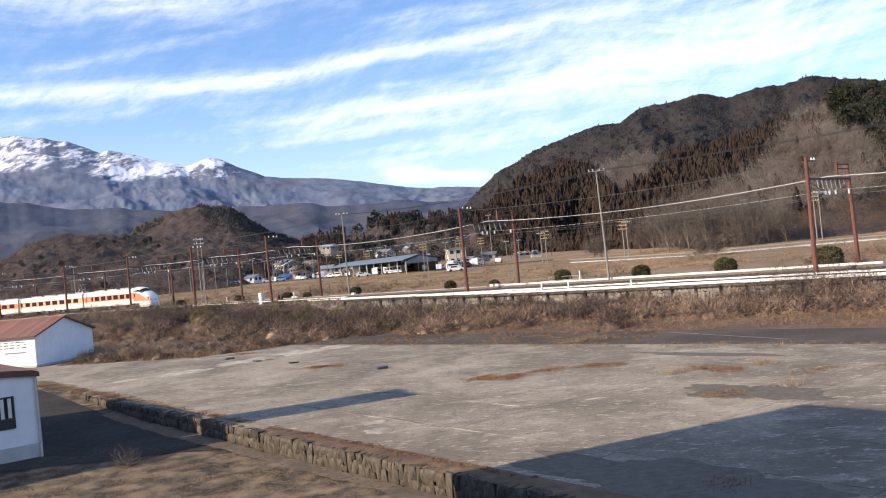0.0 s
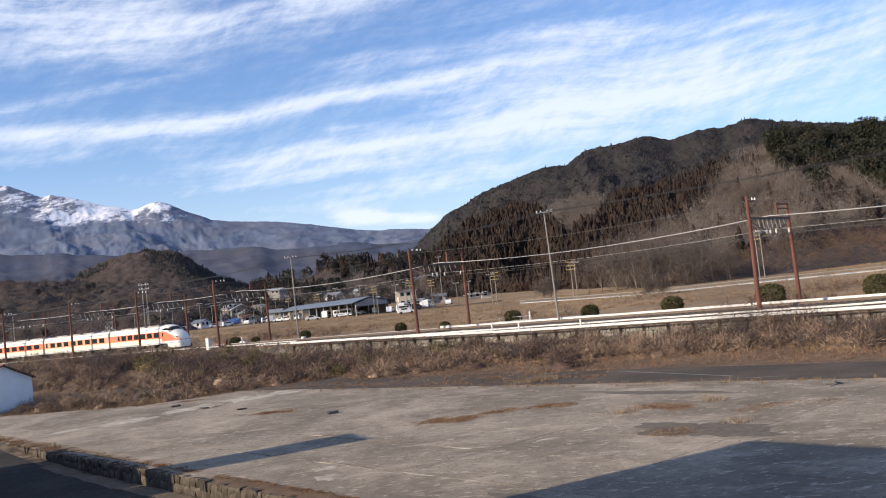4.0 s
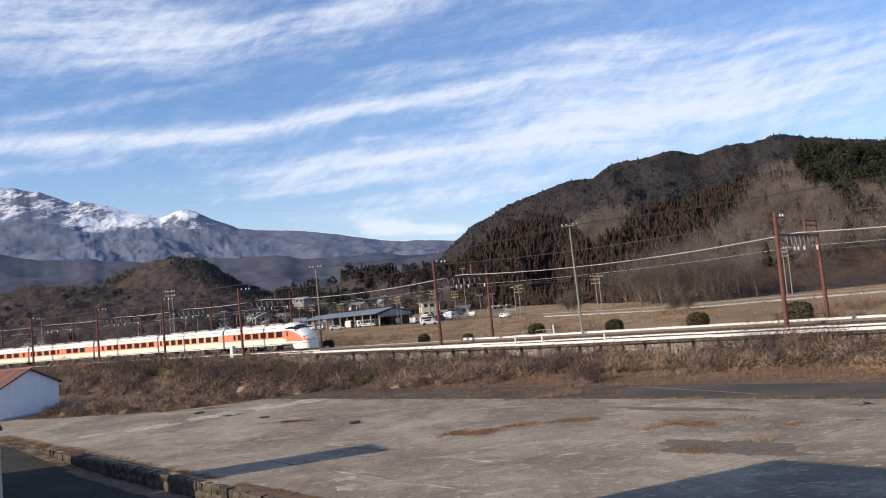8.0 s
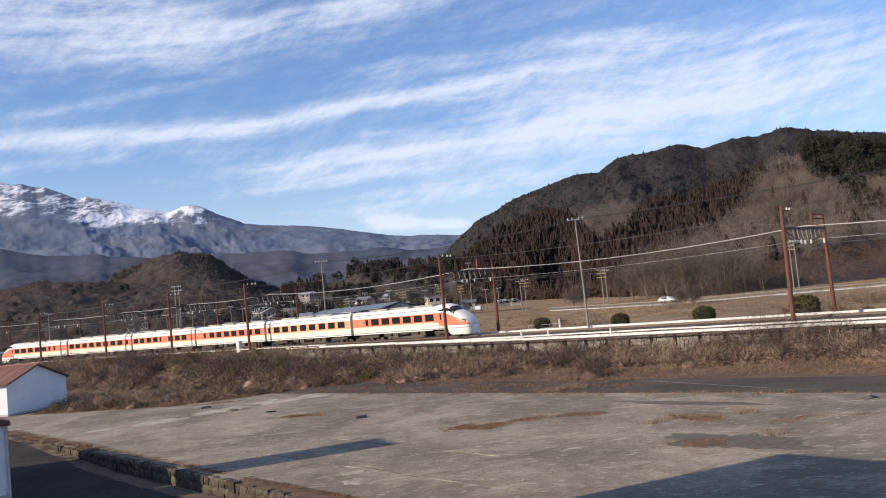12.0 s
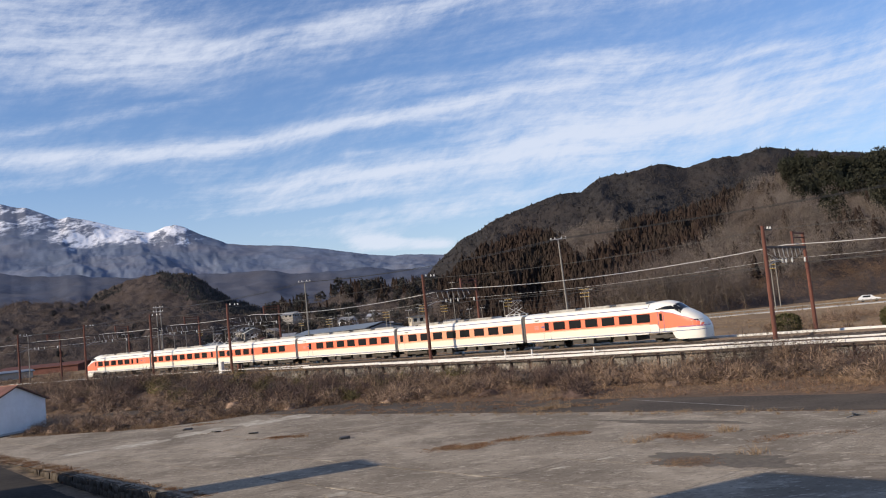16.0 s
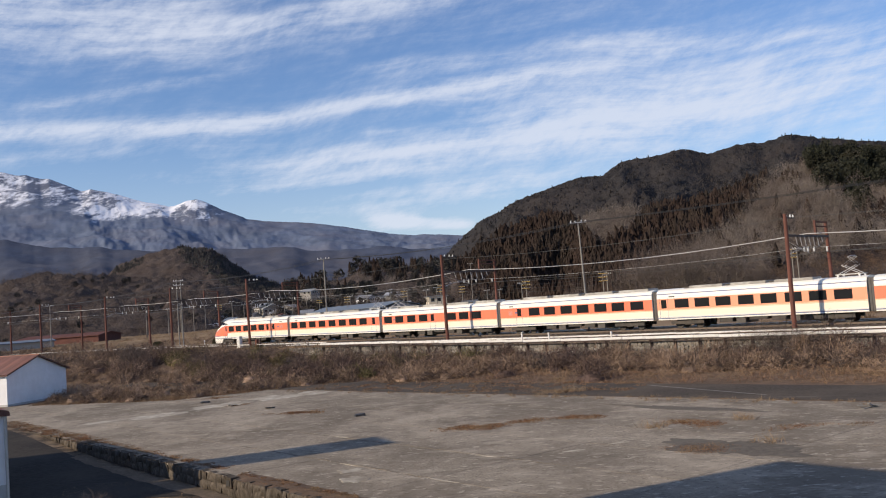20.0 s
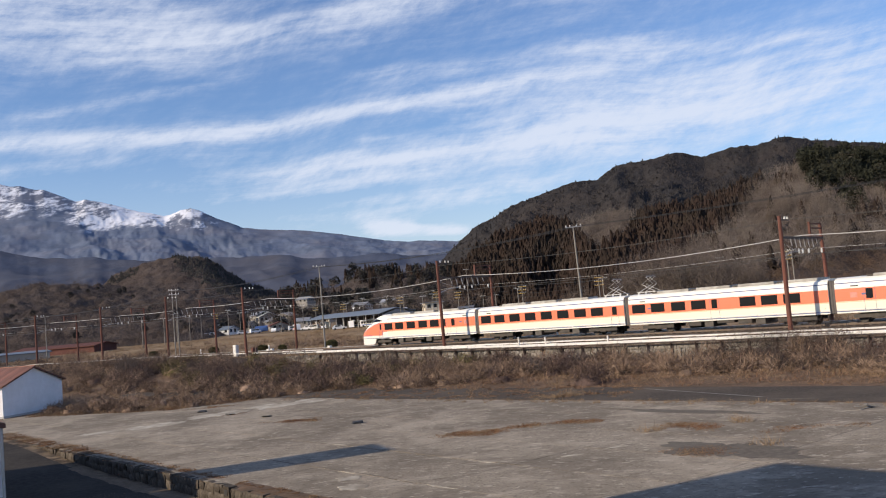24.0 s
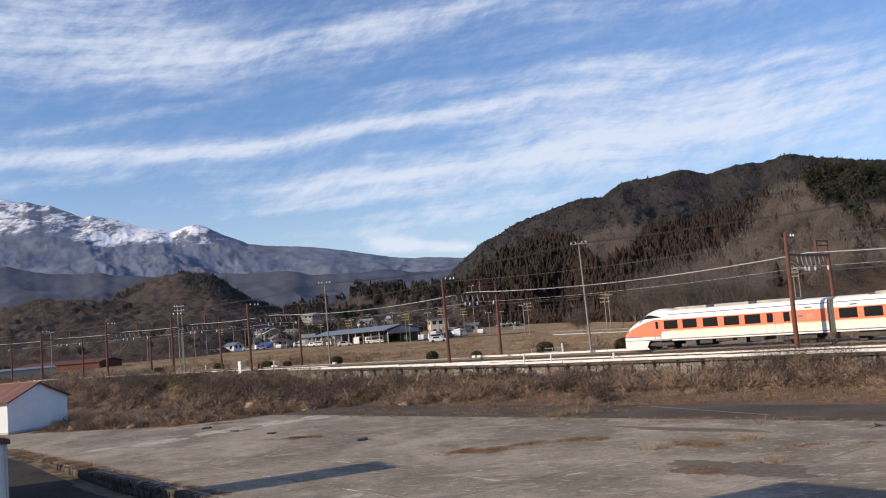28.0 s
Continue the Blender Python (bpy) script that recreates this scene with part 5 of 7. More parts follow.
def near_window(x0, x1, z0, z1):
    win = part("window", box((x0, x1, -0.02, 0.03, z0, z1)), M_GLASS, NEAR, "dark glazed window with pale blinds")
    for f in ((x0 - 0.06, x0, z0 - 0.06, z1 + 0.06), (x1, x1 + 0.06, z0 - 0.06, z1 + 0.06), (x0, x1, z1, z1 + 0.06), (x0, x1, z0 - 0.06, z0), ((x0 + x1) / 2 - 0.03, (x0 + x1) / 2 + 0.03, z0, z1)):
        part("frame", box((f[0], f[1], -0.045, 0.02, f[2], f[3])), M_DARKWOOD, win)
    for a in (0.15, 0.5, 0.85, 1.2, 1.52, 1.84, 2.14):
        part("blind", box((x0 + a, x0 + a + 0.15, -0.034, -0.026, z0 + 0.42, z1 - 0.02)), M_TROUGH, win)
    part("bench", box((x0, x1, -0.03, -0.021, z0, z0 + 0.42)), M_DARKWOOD, win)


part("barge_board", prism([(-0.12, 3.72), (5.0, 4.23), (10.12, 3.72), (10.12, 3.90), (5.0, 4.41), (-0.12, 3.90)], -0.15, -0.102), M_DARKROOF, NEAR, "dark red-brown gable board")
near_window(6.6, 8.95, 1.65, 2.95)
part("rain_pipe", tube([(9.92, -0.06, 3.7), (9.94, -0.08, 0.1), (10.1, -0.25, 0.03)], 0.055, 8), M_PIPE, NEAR)
part("corner_board", box((9.93, 10.02, -0.025, 0.10, 0.78, 3.8)), M_FOOTING, NEAR)
# Unseen stack, added only to cast the narrow bar of shadow over the lot.
CH = thing("shadow_stack", pose(-28.47, 33.0, -0.9, 0, 0, 22), "unseen square stack added to cast the narrow shadow on the lot", "chimney")
part("shaft", box((-0.75, 0.75, -1.45, 1.45, 0, 13.26), bevel=0.03), M_FOOTING, CH)


def tall_block():
    """Plain block whose shadow lies over the near end of the lot; the camera stands just off its face."""
    px, py = -15.81, 19.48
    b = thing("tall_building", pose(px, py, -0.9, 0, 0, math.degrees(math.atan2(EDIR.y, EDIR.x))), "plain rendered block with a flat roof", "building")
    part("wall", box((0, 46, -14, 0, 0, 14.14)), M_PLASTER, b)
    part("roof", box((-0.05, 46.05, -14.05, 0.05, 14.14, 14.29)), M_FOOTING, b)


tall_block()


def shadow_house():
    """Unseen plain house, added beyond the workshop so that its shadow closes over the yard."""
    p = EDGE + EDIR * 12.0 - EOUT * -31.0
    h = thing("shadow_house", pose(p.x, p.y, -0.9, 0, 0, math.degrees(math.atan2(EDIR.y, EDIR.x))), "unseen plain house with a flat roof, added to shade the yard", "building")
    part("wall", box((0, 17.2, 0, 14.3, 0, 7.20)), M_PLASTER, h)
    part("roof", box((-0.05, 17.25, -0.05, 14.35, 7.20, 7.35)), M_FOOTING, h)


shadow_house()

# ------------------------------------------------------------------ beside the track
def build_retaining_wall():
    wall = thing("wall_retaining", Matrix.Identity(4), "stone retaining wall under the railway, half hidden by brush", "stone wall", kind="structure")
    r = random.Random(11)
    verts, faces = [], []
    for i in range(41):
        s = 30 + i * 4
        top = -0.48
        verts += [where(s, -5.05, -3.2), where(s, -4.75, top), where(s, -4.3, top)]
    for i in range(40):
        faces += [(3 * i, 3 * i + 3, 3 * i + 4, 3 * i + 1), (3 * i + 1, 3 * i + 4, 3 * i + 5, 3 * i + 2)]
    part("wall_core", mesh_of("wall_core", verts, faces, M_MORTAR), M_MORTAR, wall)
    shapes = []
    for k in range(10):
        bm = rough_box(r, 0.36, 0.26, 0.36, 0.06)
        me = bpy.data.meshes.new("stone")
        bm.to_mesh(me)
        bm.free()
        me.materials.append(M_WALLSTONE)
        shapes.append(me)
    near = []
    rest = []
    for row in range(6):
        s = 33 + (row % 2) * 0.19
        while s < 150:
            z = -0.86 - row * 0.345
            off = -4.84 - row * 0.04
            m = at(s, off, z, r.uniform(-8, 8)) @ Matrix.Rotation(r.uniform(-0.35, 0.35), 4, "Y") @ Matrix.Diagonal((r.uniform(0.9, 1.12), 1, r.uniform(0.9, 1.1), 1))
            (near if (row < 3 and 76 <= s <= 112) else rest).append(m)
            s += r.uniform(0.31, 0.43)
    for m in near[:300]:
        ob = new("stone", r.choice(shapes))
        ob.parent = wall
        ob.matrix_world = m
    vv, ff = [], []
    for m in rest + near[300:]:
        me = shapes[len(vv) % 10]
        b = len(vv)
        vv += [tuple(m @ v.co) for v in me.vertices]
        ff += [tuple(b + i for i in p.vertices) for p in me.polygons]
    tagged(part("stones", mesh_of("stones", vv, ff, M_STONE_I), M_STONE_I, wall), kind="stuff")


build_retaining_wall()


def trough_line(s0, s1, off, z, size, label, step=2.4, brackets=False, lid_mt=M_TROUGH):
    """Cable trough of white lids laid end to end."""
    t = thing("cable_trough", Matrix.Identity(4), label, "cable trough", kind="structure")
    bm = box((-step / 2 + 0.015, step / 2 - 0.015, -size / 2, size / 2, 0, size * 0.72), bevel=0.015)
    me = bpy.data.meshes.new("trough_lid")
    bm.to_mesh(me)
    bm.free()
    me.materials.append(lid_mt)
    r = random.Random(int(off * 10))
    n = int((s1 - s0) / step)
    for i in range(n):
        s = s0 + (i + 0.5) * step
        ob = new("trough_lid", me)
        ob.parent = t
        zz = z(s) if callable(z) else z
        ob.matrix_world = at(s, off + r.uniform(-0.02, 0.02), zz + r.uniform(-0.015, 0.015), r.uniform(-0.5, 0.5))
    if brackets:
        bl = box((-0.07, 0.07, -0.28, 0.45, -0.14, -0.02), (-0.10, 0.10, -0.06, 0.12, -1.5, -0.1))
        tube([(0, -0.24, -0.08), (0, 0.0, -0.9)], 0.06, 5, bl)
        mb = bpy.data.meshes.new("bracket")
        bl.to_mesh(mb)
        bl.free()
        mb.materials.append(M_DARKSTEEL)
        for i in range(n):
            s = s0 + (i + 0.2) * step
            ob = new("bracket", mb)
            ob.parent = t
            ob.matrix_world = at(s, off, (z(s) if callable(z) else z))
        for dz, dy, rad in ((-0.06, -0.24, 0.06), (-0.22, -0.12, 0.05)):
            pts = [where(s0 + (s1 - s0) * i / 20, off + dy, (z(s0 + (s1 - s0) * i / 20) if callable(z) else z) + dz) for i in range(21)]
            part("carrier_rail", tube(pts, rad, 6), M_DARKSTEEL, t)
    return t


trough_line(58, 170, 4.45, -0.22, 0.42, "white concrete cable trough along the far side of the track")
trough_line(-44, 58, 4.45, -0.26, 0.26, "grey concrete cable trough along the far side of the track", lid_mt=M_FOOTING)
trough_line(30, 150, -3.35, -0.30, 0.20, "narrow white cable trough along the near side of the track")
trough_line(40, 150, -5.15, lambda s: -0.22 - 0.32 * smooth(45, 80, s), 0.32, "white cable trough carried on dark brackets over the wall", brackets=True)


def low_fence(s0, s1, off, label, step=2.0, high=0.55):
    f = thing("guard_fence", Matrix.Identity(4), label, "fence")
    n = int((s1 - s0) / step)
    bm = box((-0.05, 0.05, -0.05, 0.05, -0.3, high))
    me = bpy.data.meshes.new("post")
    bm.to_mesh(me)
    bm.free()
    me.materials.append(M_POLE)
    for i in range(n + 1):
        ob = new("post", me)
        ob.parent = f
        ob.matrix_world = at(s0 + i * step, off, -0.42)
    pts = [where(s0 + (s1 - s0) * i / 24, off - 0.05, -0.42 + high - 0.07) for i in range(25)]
    part("rail", tube(pts, 0.07, 6), M_TROUGH, f)


low_fence(-54, 22, -4.1, "low pale guard rail on short posts above the bank")
low_fence(24, 40, -4.2, "low pale guard rail on short posts above the bank")

cab = thing("signal_cabinet", at(19.2, -3.9, -0.42), "white metal signal cabinet beside the track", "cabinet")
part("body", box((-0.38, 0.38, -0.25, 0.25, 0.12, 1.75), bevel=0.02), M_TROUGH, cab)
part("plinth", box((-0.42, 0.42, -0.3, 0.3, -0.2, 0.12)), M_FOOTING, cab)
part("door", box((-0.33, 0.33, -0.275, -0.25, 0.2, 1.68), bevel=0.008), M_TROUGH, cab)
part("handle", box((0.22, 0.26, -0.30, -0.275, 0.85, 1.05)), M_DARKSTEEL, cab)
c2 = thing("relay_box", at(24.0, -3.9, -0.42), "rust-brown steel relay box on legs beside the track", "cabinet")
part("body", box((-0.55, -0.15, -0.2, 0.2, 0.0, 1.25), bevel=0.02), M_RUST, c2)
part("body", box((0.35, 0.55, -0.15, 0.15, -0.1, 1.2), bevel=0.02), M_DARKSTEEL, c2)
part("shelf", box((-0.15, 0.35, -0.1, 0.1, 0.6, 0.68)), M_DARKSTEEL, c2)
for i, s in enumerate((16.5, 17.4, 31.5, 58.5, 59.4)):
    bx = thing("junction_box", at(s, 3.6, -0.42), "small white junction box beside the track", "junction box", "junction boxes")
    part("body", box((-0.28, 0.28, -0.2, 0.2, 0.1, 0.62), bevel=0.02), M_TROUGH, bx)
    part("foot", box((-0.06, 0.06, -0.06, 0.06, -0.2, 0.1)), M_DARKSTEEL, bx)
for s, off, h in ((72.5, -4.0, 0.85), (76.0, -4.0, 0.75), (83.5, -4.0, 0.6), (69.5, 6.6, 1.4), (12.0, 6.8, 1.1), (-8.0, 6.8, 1.0)):
    mk = thing("marker_post", at(s, off, -0.42), "short white marker post beside the track", "post", "marker posts")
    part("shaft", box((-0.07, 0.07, -0.07, 0.07, -0.3, h), bevel=0.015), M_TROUGH, mk)
rl = thing("pipe_barrier", at(66.5, 7.6, -0.5), "grey pipe barrier in front of a clipped bush", "barrier")
for x in (-2.4, -0.8, 0.8, 2.4):
    part("post", tube([(x, 0, -0.1), (x, 0, 0.95)], 0.035, 6), M_GALV, rl)
for z in (0.5, 0.92):
    part("rail", tube([(-2.4, 0, z), (2.4, 0, z)], 0.03, 6), M_GALV, rl)


def utility_pole(x, y, z0, z1, label, arms=1, yellow=False, yaw=0.0, lean=0.0, double=False):
    p = thing("utility_pole", pose(x, y, z0, 0, lean, yaw), label, "utility pole", "utility poles")
    h = z1 - z0
    shafts = (-0.35, 0.35) if double else (0,)
    for dx in shafts:
        part("shaft", tube([(dx, 0, -0.6), (dx, 0, h)], [0.13, 0.08] if arms == 1 and h > 10.5 else [0.12, 0.08], 10), M_POLE, p)
    for k in range(arms):
        za = h - 0.12 - 0.75 * k
        mt = M_YELLOW if yellow else M_GALV
        arm = part("crossarm", box((-0.9, 0.9, -0.17, -0.09, za, za + 0.09)), mt, p)
        for x_ in (-0.8, -0.35, 0.35, 0.8):
            part("insulator", tube([(x_, -0.13, za + 0.09), (x_, -0.13, za + 0.16), (x_, -0.13, za + 0.27)], [0.04, 0.075, 0.04], 7), M_INSUL, arm)
    return p


utility_pole(18.4, 96.0, 2.3, 14.35, "tall pale concrete utility pole behind the track", 1, lean=-1.2)
utility_pole(-13.0, 129.5, 2.6, 14.5, "tall pale concrete utility pole behind the track", 1)
utility_pole(-42.3, 161.0, 2.7, 14.5, "twin concrete utility poles with crossarms", 2, double=True)
utility_pole(-83.0, 205.0, 2.9, 13.2, "slim concrete utility pole behind the track", 1)
for b, d, h, yel in ((0.1194, 199, 6.9, False), (0.1245, 200, 7.2, True), (-0.0772, 276, 7.4, True), (-0.0735, 277, 7.6, False), (-0.0135, 242, 7.6, True), (-0.0095, 243, 7.8, False), (-0.1222, 332, 8.6, False), (-0.0371, 272, 6.4, False), (0.0635, 285, 15.0, False),
                  (0.212, 176, 7.4, True), (0.2165, 177, 7.2, False), (0.352, 190, 9.4, False), (0.0235, 262, 8.0, False), (0.028, 235, 8.2, True), (0.43, 168, 9.0, True), (0.436, 169, 9.2, False), (-0.205, 300, 9.0, False), (-0.235, 310, 8.5, False), (-0.262, 290, 9.5, False),
                  (-0.3, 260, 9.0, False), (-0.165, 350, 10.0, False), (-0.192, 318, 8.0, False), (-0.183, 340, 9.0, False), (-0.147, 305, 7.8, False), (-0.108, 300, 8.0, True), (-0.138, 330, 9.0, False), (-0.219, 322, 8.2, True), (-0.248, 300, 8.4, False), (-0.276, 275, 8.0, False), (0.012, 238, 7.4, False), (0.052, 246, 7.6, True), (-0.055, 300, 9.0, False), (-0.028, 300, 9.0, False), (0.08, 260, 6.0, False), (0.094, 262, 6.0, False)):
    q = spot(b, d)
    utility_pole(q.x, q.y, q.z, q.z + h, "utility pole with yellow crossarms in the field" if yel else "slim concrete utility pole in the field", 3 if yel else 1, yel)


def far_line(a, b, sag, label="thin power line sagging across the valley", radius=0.02):
    a, b = Vector(a), Vector(b)
    pts = [a.lerp(b, i / 12) - Vector((0, 0, 4 * sag * (i / 12) * (1 - i / 12))) for i in range(13)]
    ob = part("power_line", tube(pts, radius, 4), M_WIRE)
    return tagged(ob, label, "power line", "power lines")


tops = [Vector((70, 60, 16.5)), Vector((18.3, 96.0, 14.3)), Vector((-13.0, 129.5, 14.4)), Vector((-42.3, 161.0, 14.3)), Vector((-83, 205, 13.2)), Vector((-150, 270, 13.5))]
for a, b in zip(tops, tops[1:]):
    for k in (-0.75, 0.0, 0.75):
        far_line(a + Vector((0.7 * k, 0.7 * k, 0)), b + Vector((0.7 * k, 0.7 * k, 0)), 0.7)
for z, k in ((11.2, 0), (10.4, 1), (9.6, 2)):
    far_line(spot(0.2165, 177) + Vector((0, 0, z - 4)), spot(0.1194, 199) + Vector((0, 0, z - 4.6)), 0.6)
    far_line(spot(0.1194, 199) + Vector((0, 0, z - 4.6)), spot(0.028, 235) + Vector((0, 0, z - 3.4)), 0.6)
    far_line(spot(0.028, 235) + Vector((0, 0, z - 3.4)), spot(-0.0772, 276) + Vector((0, 0, z - 4)), 0.6)
    far_line(spot(0.43, 168) + Vector((0, 0, z - 2)), spot(0.2165, 177) + Vector((0, 0, z - 4)), 0.8)
    far_line(spot(0.0635, 285) + Vector((0, 0, 14.6 - k * 0.8)), spot(0.42, 300) + Vector((0, 0, 44 - k * 2.5)), 3.0, "thin power line climbing the hillside")


def clipped_bush(x, y, z, w, h, seed):
    """A rounded, clipped evergreen: short trunk and a close crown of small leaves."""
    b = thing("clipped_bush", pose(x, y, z), "rounded clipped evergreen bush behind the track", "bush", "clipped bushes")
    part("trunk", tube([(0, 0, -0.3), (0.03, 0, 0.5 * h)], [0.12, 0.06], 7), M_BARK, b)
    rg = np.random.default_rng(seed)
    n = 3600
    d = rg.normal(size=(n, 3))
    d /= np.linalg.norm(d, axis=1)[:, None]
    sq = (np.abs(d) ** 3).sum(1) ** (-1 / 3)
    rad = sq * (0.86 + 0.16 * rg.random(n))
    c = d * rad[:, None] * np.array([w * 0.46, w * 0.46, h * 0.46]) + np.array([0, 0, h * 0.48])
    a = rg.normal(size=(n, 3)) * 0.075
    e = rg.normal(size=(n, 3)) * 0.075
    vv = np.stack([c - a, c + e, c + a * 0.8 + e * 0.2 + d * 0.1], 1).reshape(-1, 3)
    part("crown", mesh_of("crown", vv, np.arange(3 * n).reshape(-1, 3), M_TOPIARY), M_TOPIARY, b)


for i, (s, off, w, h) in enumerate(((86.9, 8, 2.2, 1.75), (76.8, 8, 1.9, 1.6), (65.6, 8.4, 2.0, 1.7), (97.3, 8, 2.6, 2.2), (46.8, 8, 1.5, 1.3), (26.4, 8, 1.7, 1.35), (54.8, 8, 1.2, 1.0), (107.0, 8, 2.3, 2.2), (8.5, 8, 1.5, 1.2), (-5.9, 8, 1.7, 1.3), (-23.7, 8, 1.6, 1.2), (14.5, 7.6, 1.2, 0.9))):
    q = where(s, off, 0)
    clipped_bush(q.x, q.y, ground_z(q.x, q.y), w, h, 100 + i)

# upper lane with a pale guard rail behind the field
lane = thing("lane_guard_rail", Matrix.Identity(4), "pale guard rail along the lane behind the field", "guard rail")
ctrl = [(0.15, 186), (0.1696, 180), (0.21, 168), (0.28, 152), (0.34, 148), (0.374, 146), (0.45, 141), (0.598, 132), (0.75, 125)]
pts = []
for (b0, d0), (b1, d1) in zip(ctrl, ctrl[1:]):
    for i in range(8):
        pts.append(spot(b0 + (b1 - b0) * i / 8, d0 + (d1 - d0) * i / 8))
me = None
part("rail", tube([p + Vector((0, 0, 0.62)) for p in pts], 0.10, 6), M_POLE, lane)
for p in pts[::1]:
    if me is None:
        bm = box((-0.07, 0.07, -0.07, 0.07, -0.3, 0.75))
        me = bpy.data.meshes.new("post")
        bm.to_mesh(me)
        bm.free()
        me.materials.append(M_POLE)
    ob = new("post", me)
    ob.parent = lane
    ob.location = p
bank = []
for p in pts:
    bank.append(p)
verts, faces = [], []
for p in bank:
    away = Vector((p.x, p.y, 0)).normalized()
    verts += [p - away * 0.3 + Vector((0, 0, -0.6)), p - away * 0.2 + Vector((0, 0, 0.12)), p + away * 4.5 + Vector((0, 0, 0.14))]
for i in range(len(bank) - 1):
    faces += [(3 * i, 3 * i + 3, 3 * i + 4, 3 * i + 1), (3 * i + 1, 3 * i + 4, 3 * i + 5, 3 * i + 2)]
tagged(new("road_upper_lane", mesh_of("road_upper_lane", verts, faces, M_FOOTING)), "narrow concrete-edged lane below the wooded hill", "road", kind="structure")

# ------------------------------------------------------------------ the village across the field
def house(b, d, w, l, eave, ridge, yaw, wall_mt, roof_mt, label, lift=0.0, floors=1):
    q = spot(b, d)
    h = thing("house", pose(q.x, q.y, q.z + (lift - 4.6 if lift > 3 else lift), 0, 0, yaw), label, "house", "village houses")
    hw, hl = w * 0.40, l * 0.40
    eave, ridge = eave * 0.62, ridge * 0.60
    part("wall", box((-hw, hw, -hl, hl, -4, eave)), wall_mt, h)
    for y0, y1 in ((-hl, -hl + 0.15), (hl - 0.15, hl)):
        part("gable", prism([(-hw, eave), (hw, eave), (0, ridge)], y0, y1), wall_mt, h)
    o = 0.5
    k = (ridge - eave) / hw
    part("roof", prism([(-hw - o, eave - o * k), (0, ridge), (hw + o, eave - o * k), (hw + o, eave - o * k + 0.22), (0, ridge + 0.25), (-hw - o, eave - o * k + 0.22)], -hl - o, hl + o), roof_mt, h)
    for f in range(floors if wall_mt is not M_REDROOF and l < 20 else 0):
        z0 = 1.0 + 2.7 * f
        for x in np.arange(-hw + 1.3, hw - 0.9, 2.2):
            for y in (-hl - 0.03, hl):
                win = part("window", box((x - 0.6, x + 0.6, y, y + 0.03, z0, z0 + 1.15)), M_GLASS, h)
                part("frame", box((x - 0.68, x + 0.68, y + (0.005 if y < 0 else -0.005), y + (0.025 if y < 0 else 0.025), z0 - 0.08, z0 + 1.23)), M_TROUGH, win)
        for y in np.arange(-hl + 1.5, hl - 1.0, 2.6):
            for x in (-hw - 0.03, hw):
                part("window", box((x, x + 0.03, y - 0.6, y + 0.6, z0, z0 + 1.15)), M_GLASS, h)
    return h


VILLAGE = [
        (0.0225, 300, 7.6, 6.5, 8.6, 9.2, 10, M_YELLOWWALL, M_GREYROOF, "cream two-storey building with a flat grey roof", 0, 2),
        (-0.0558, 470, 11, 9, 3.2, 6.4, 60, M_PLASTER, M_GREYROOF, "white house with a pale gabled roof among trees", 9.5, 1),
        (-0.0859, 430, 12, 8, 3.0, 5.4, 25, M_HOUSEWALL, M_BLUEROOF, "house with a blue-grey roof on the slope", 5.5, 1),
        (-0.0411, 420, 16, 7, 2.6, 3.8, 80, M_PLASTER, M_TROUGH, "long white building with a pale roof", 4.6, 1),
        (-0.100, 440, 10, 8, 3.2, 5.8, 10, M_HOUSEWALL, M_GREYROOF, "grey-roofed house in the village", 6.5, 1),
        (-0.026, 480, 12, 8, 3.0, 5.6, 75, M_HOUSEWALL, M_GREYROOF, "grey-roofed house in the village", 10.5, 1),
        (-0.066, 500, 14, 8, 3.2, 5.2, 85, M_HOUSEWALL, M_BLUEROOF, "low house with a pale blue roof", 10.5, 1),
        (-0.168, 400, 10, 9, 5.6, 8.2, 30, M_HOUSEWALL, M_GREYROOF, "beige two-storey house with a grey roof", 3.0, 2),
        ]
OUTER = [
        (-0.180, 420, 12, 9, 3.2, 6.0, -20, M_HOUSEWALL, M_GREYROOF, "beige house with a grey tiled roof", 4.5, 1),
        (-0.152, 390, 10, 8, 3.0, 5.6, 40, M_HOUSEWALL, M_GREYROOF, "grey-roofed house in the village", 1.5, 1),
        (-0.215, 360, 9, 8, 3.0, 5.2, 20, M_PLASTER, M_GREYROOF, "white house with a grey roof", 1.0, 1),
        (-0.118, 520, 14, 9, 3.4, 6.0, 70, M_HOUSEWALL, M_GREYROOF, "long grey building on the wooded rise", 16, 1),
        (0.006, 520, 12, 8, 3.0, 5.5, 60, M_HOUSEWALL, M_GREYROOF, "grey-roofed house below the woods", 9.0, 1),
        (-0.14, 470, 12, 8, 3.0, 5.6, -35, M_HOUSEWALL, M_GREYROOF, "grey-roofed house on the slope", 8.0, 1),
        (0.0997, 285, 7.0, 4.0, 2.6, 2.9, 5, M_HOUSEWALL, M_GREYROOF, "low pale site hut", 0, 1),
        (0.112, 284, 4.0, 3.0, 2.3, 2.5, 5, M_HOUSEWALL, M_GREYROOF, "low pale site hut", 0, 1),
        (0.036, 292, 6.0, 5.0, 2.8, 3.6, 70, M_HOUSEWALL, M_GREYROOF, "small grey hut by the depot", 0, 1),
        (-0.445, 240, 16.0, 22.0, 2.6, 3.4, -60, M_HOUSEWALL, M_BLUEROOF, "low pale warehouse with a blue-grey roof", 0, 1),
        (-0.385, 270, 14.0, 34.0, 2.8, 4.2, 75, M_REDROOF, M_REDROOF, "long low dark building with a dull red roof by the track", 0, 1)]
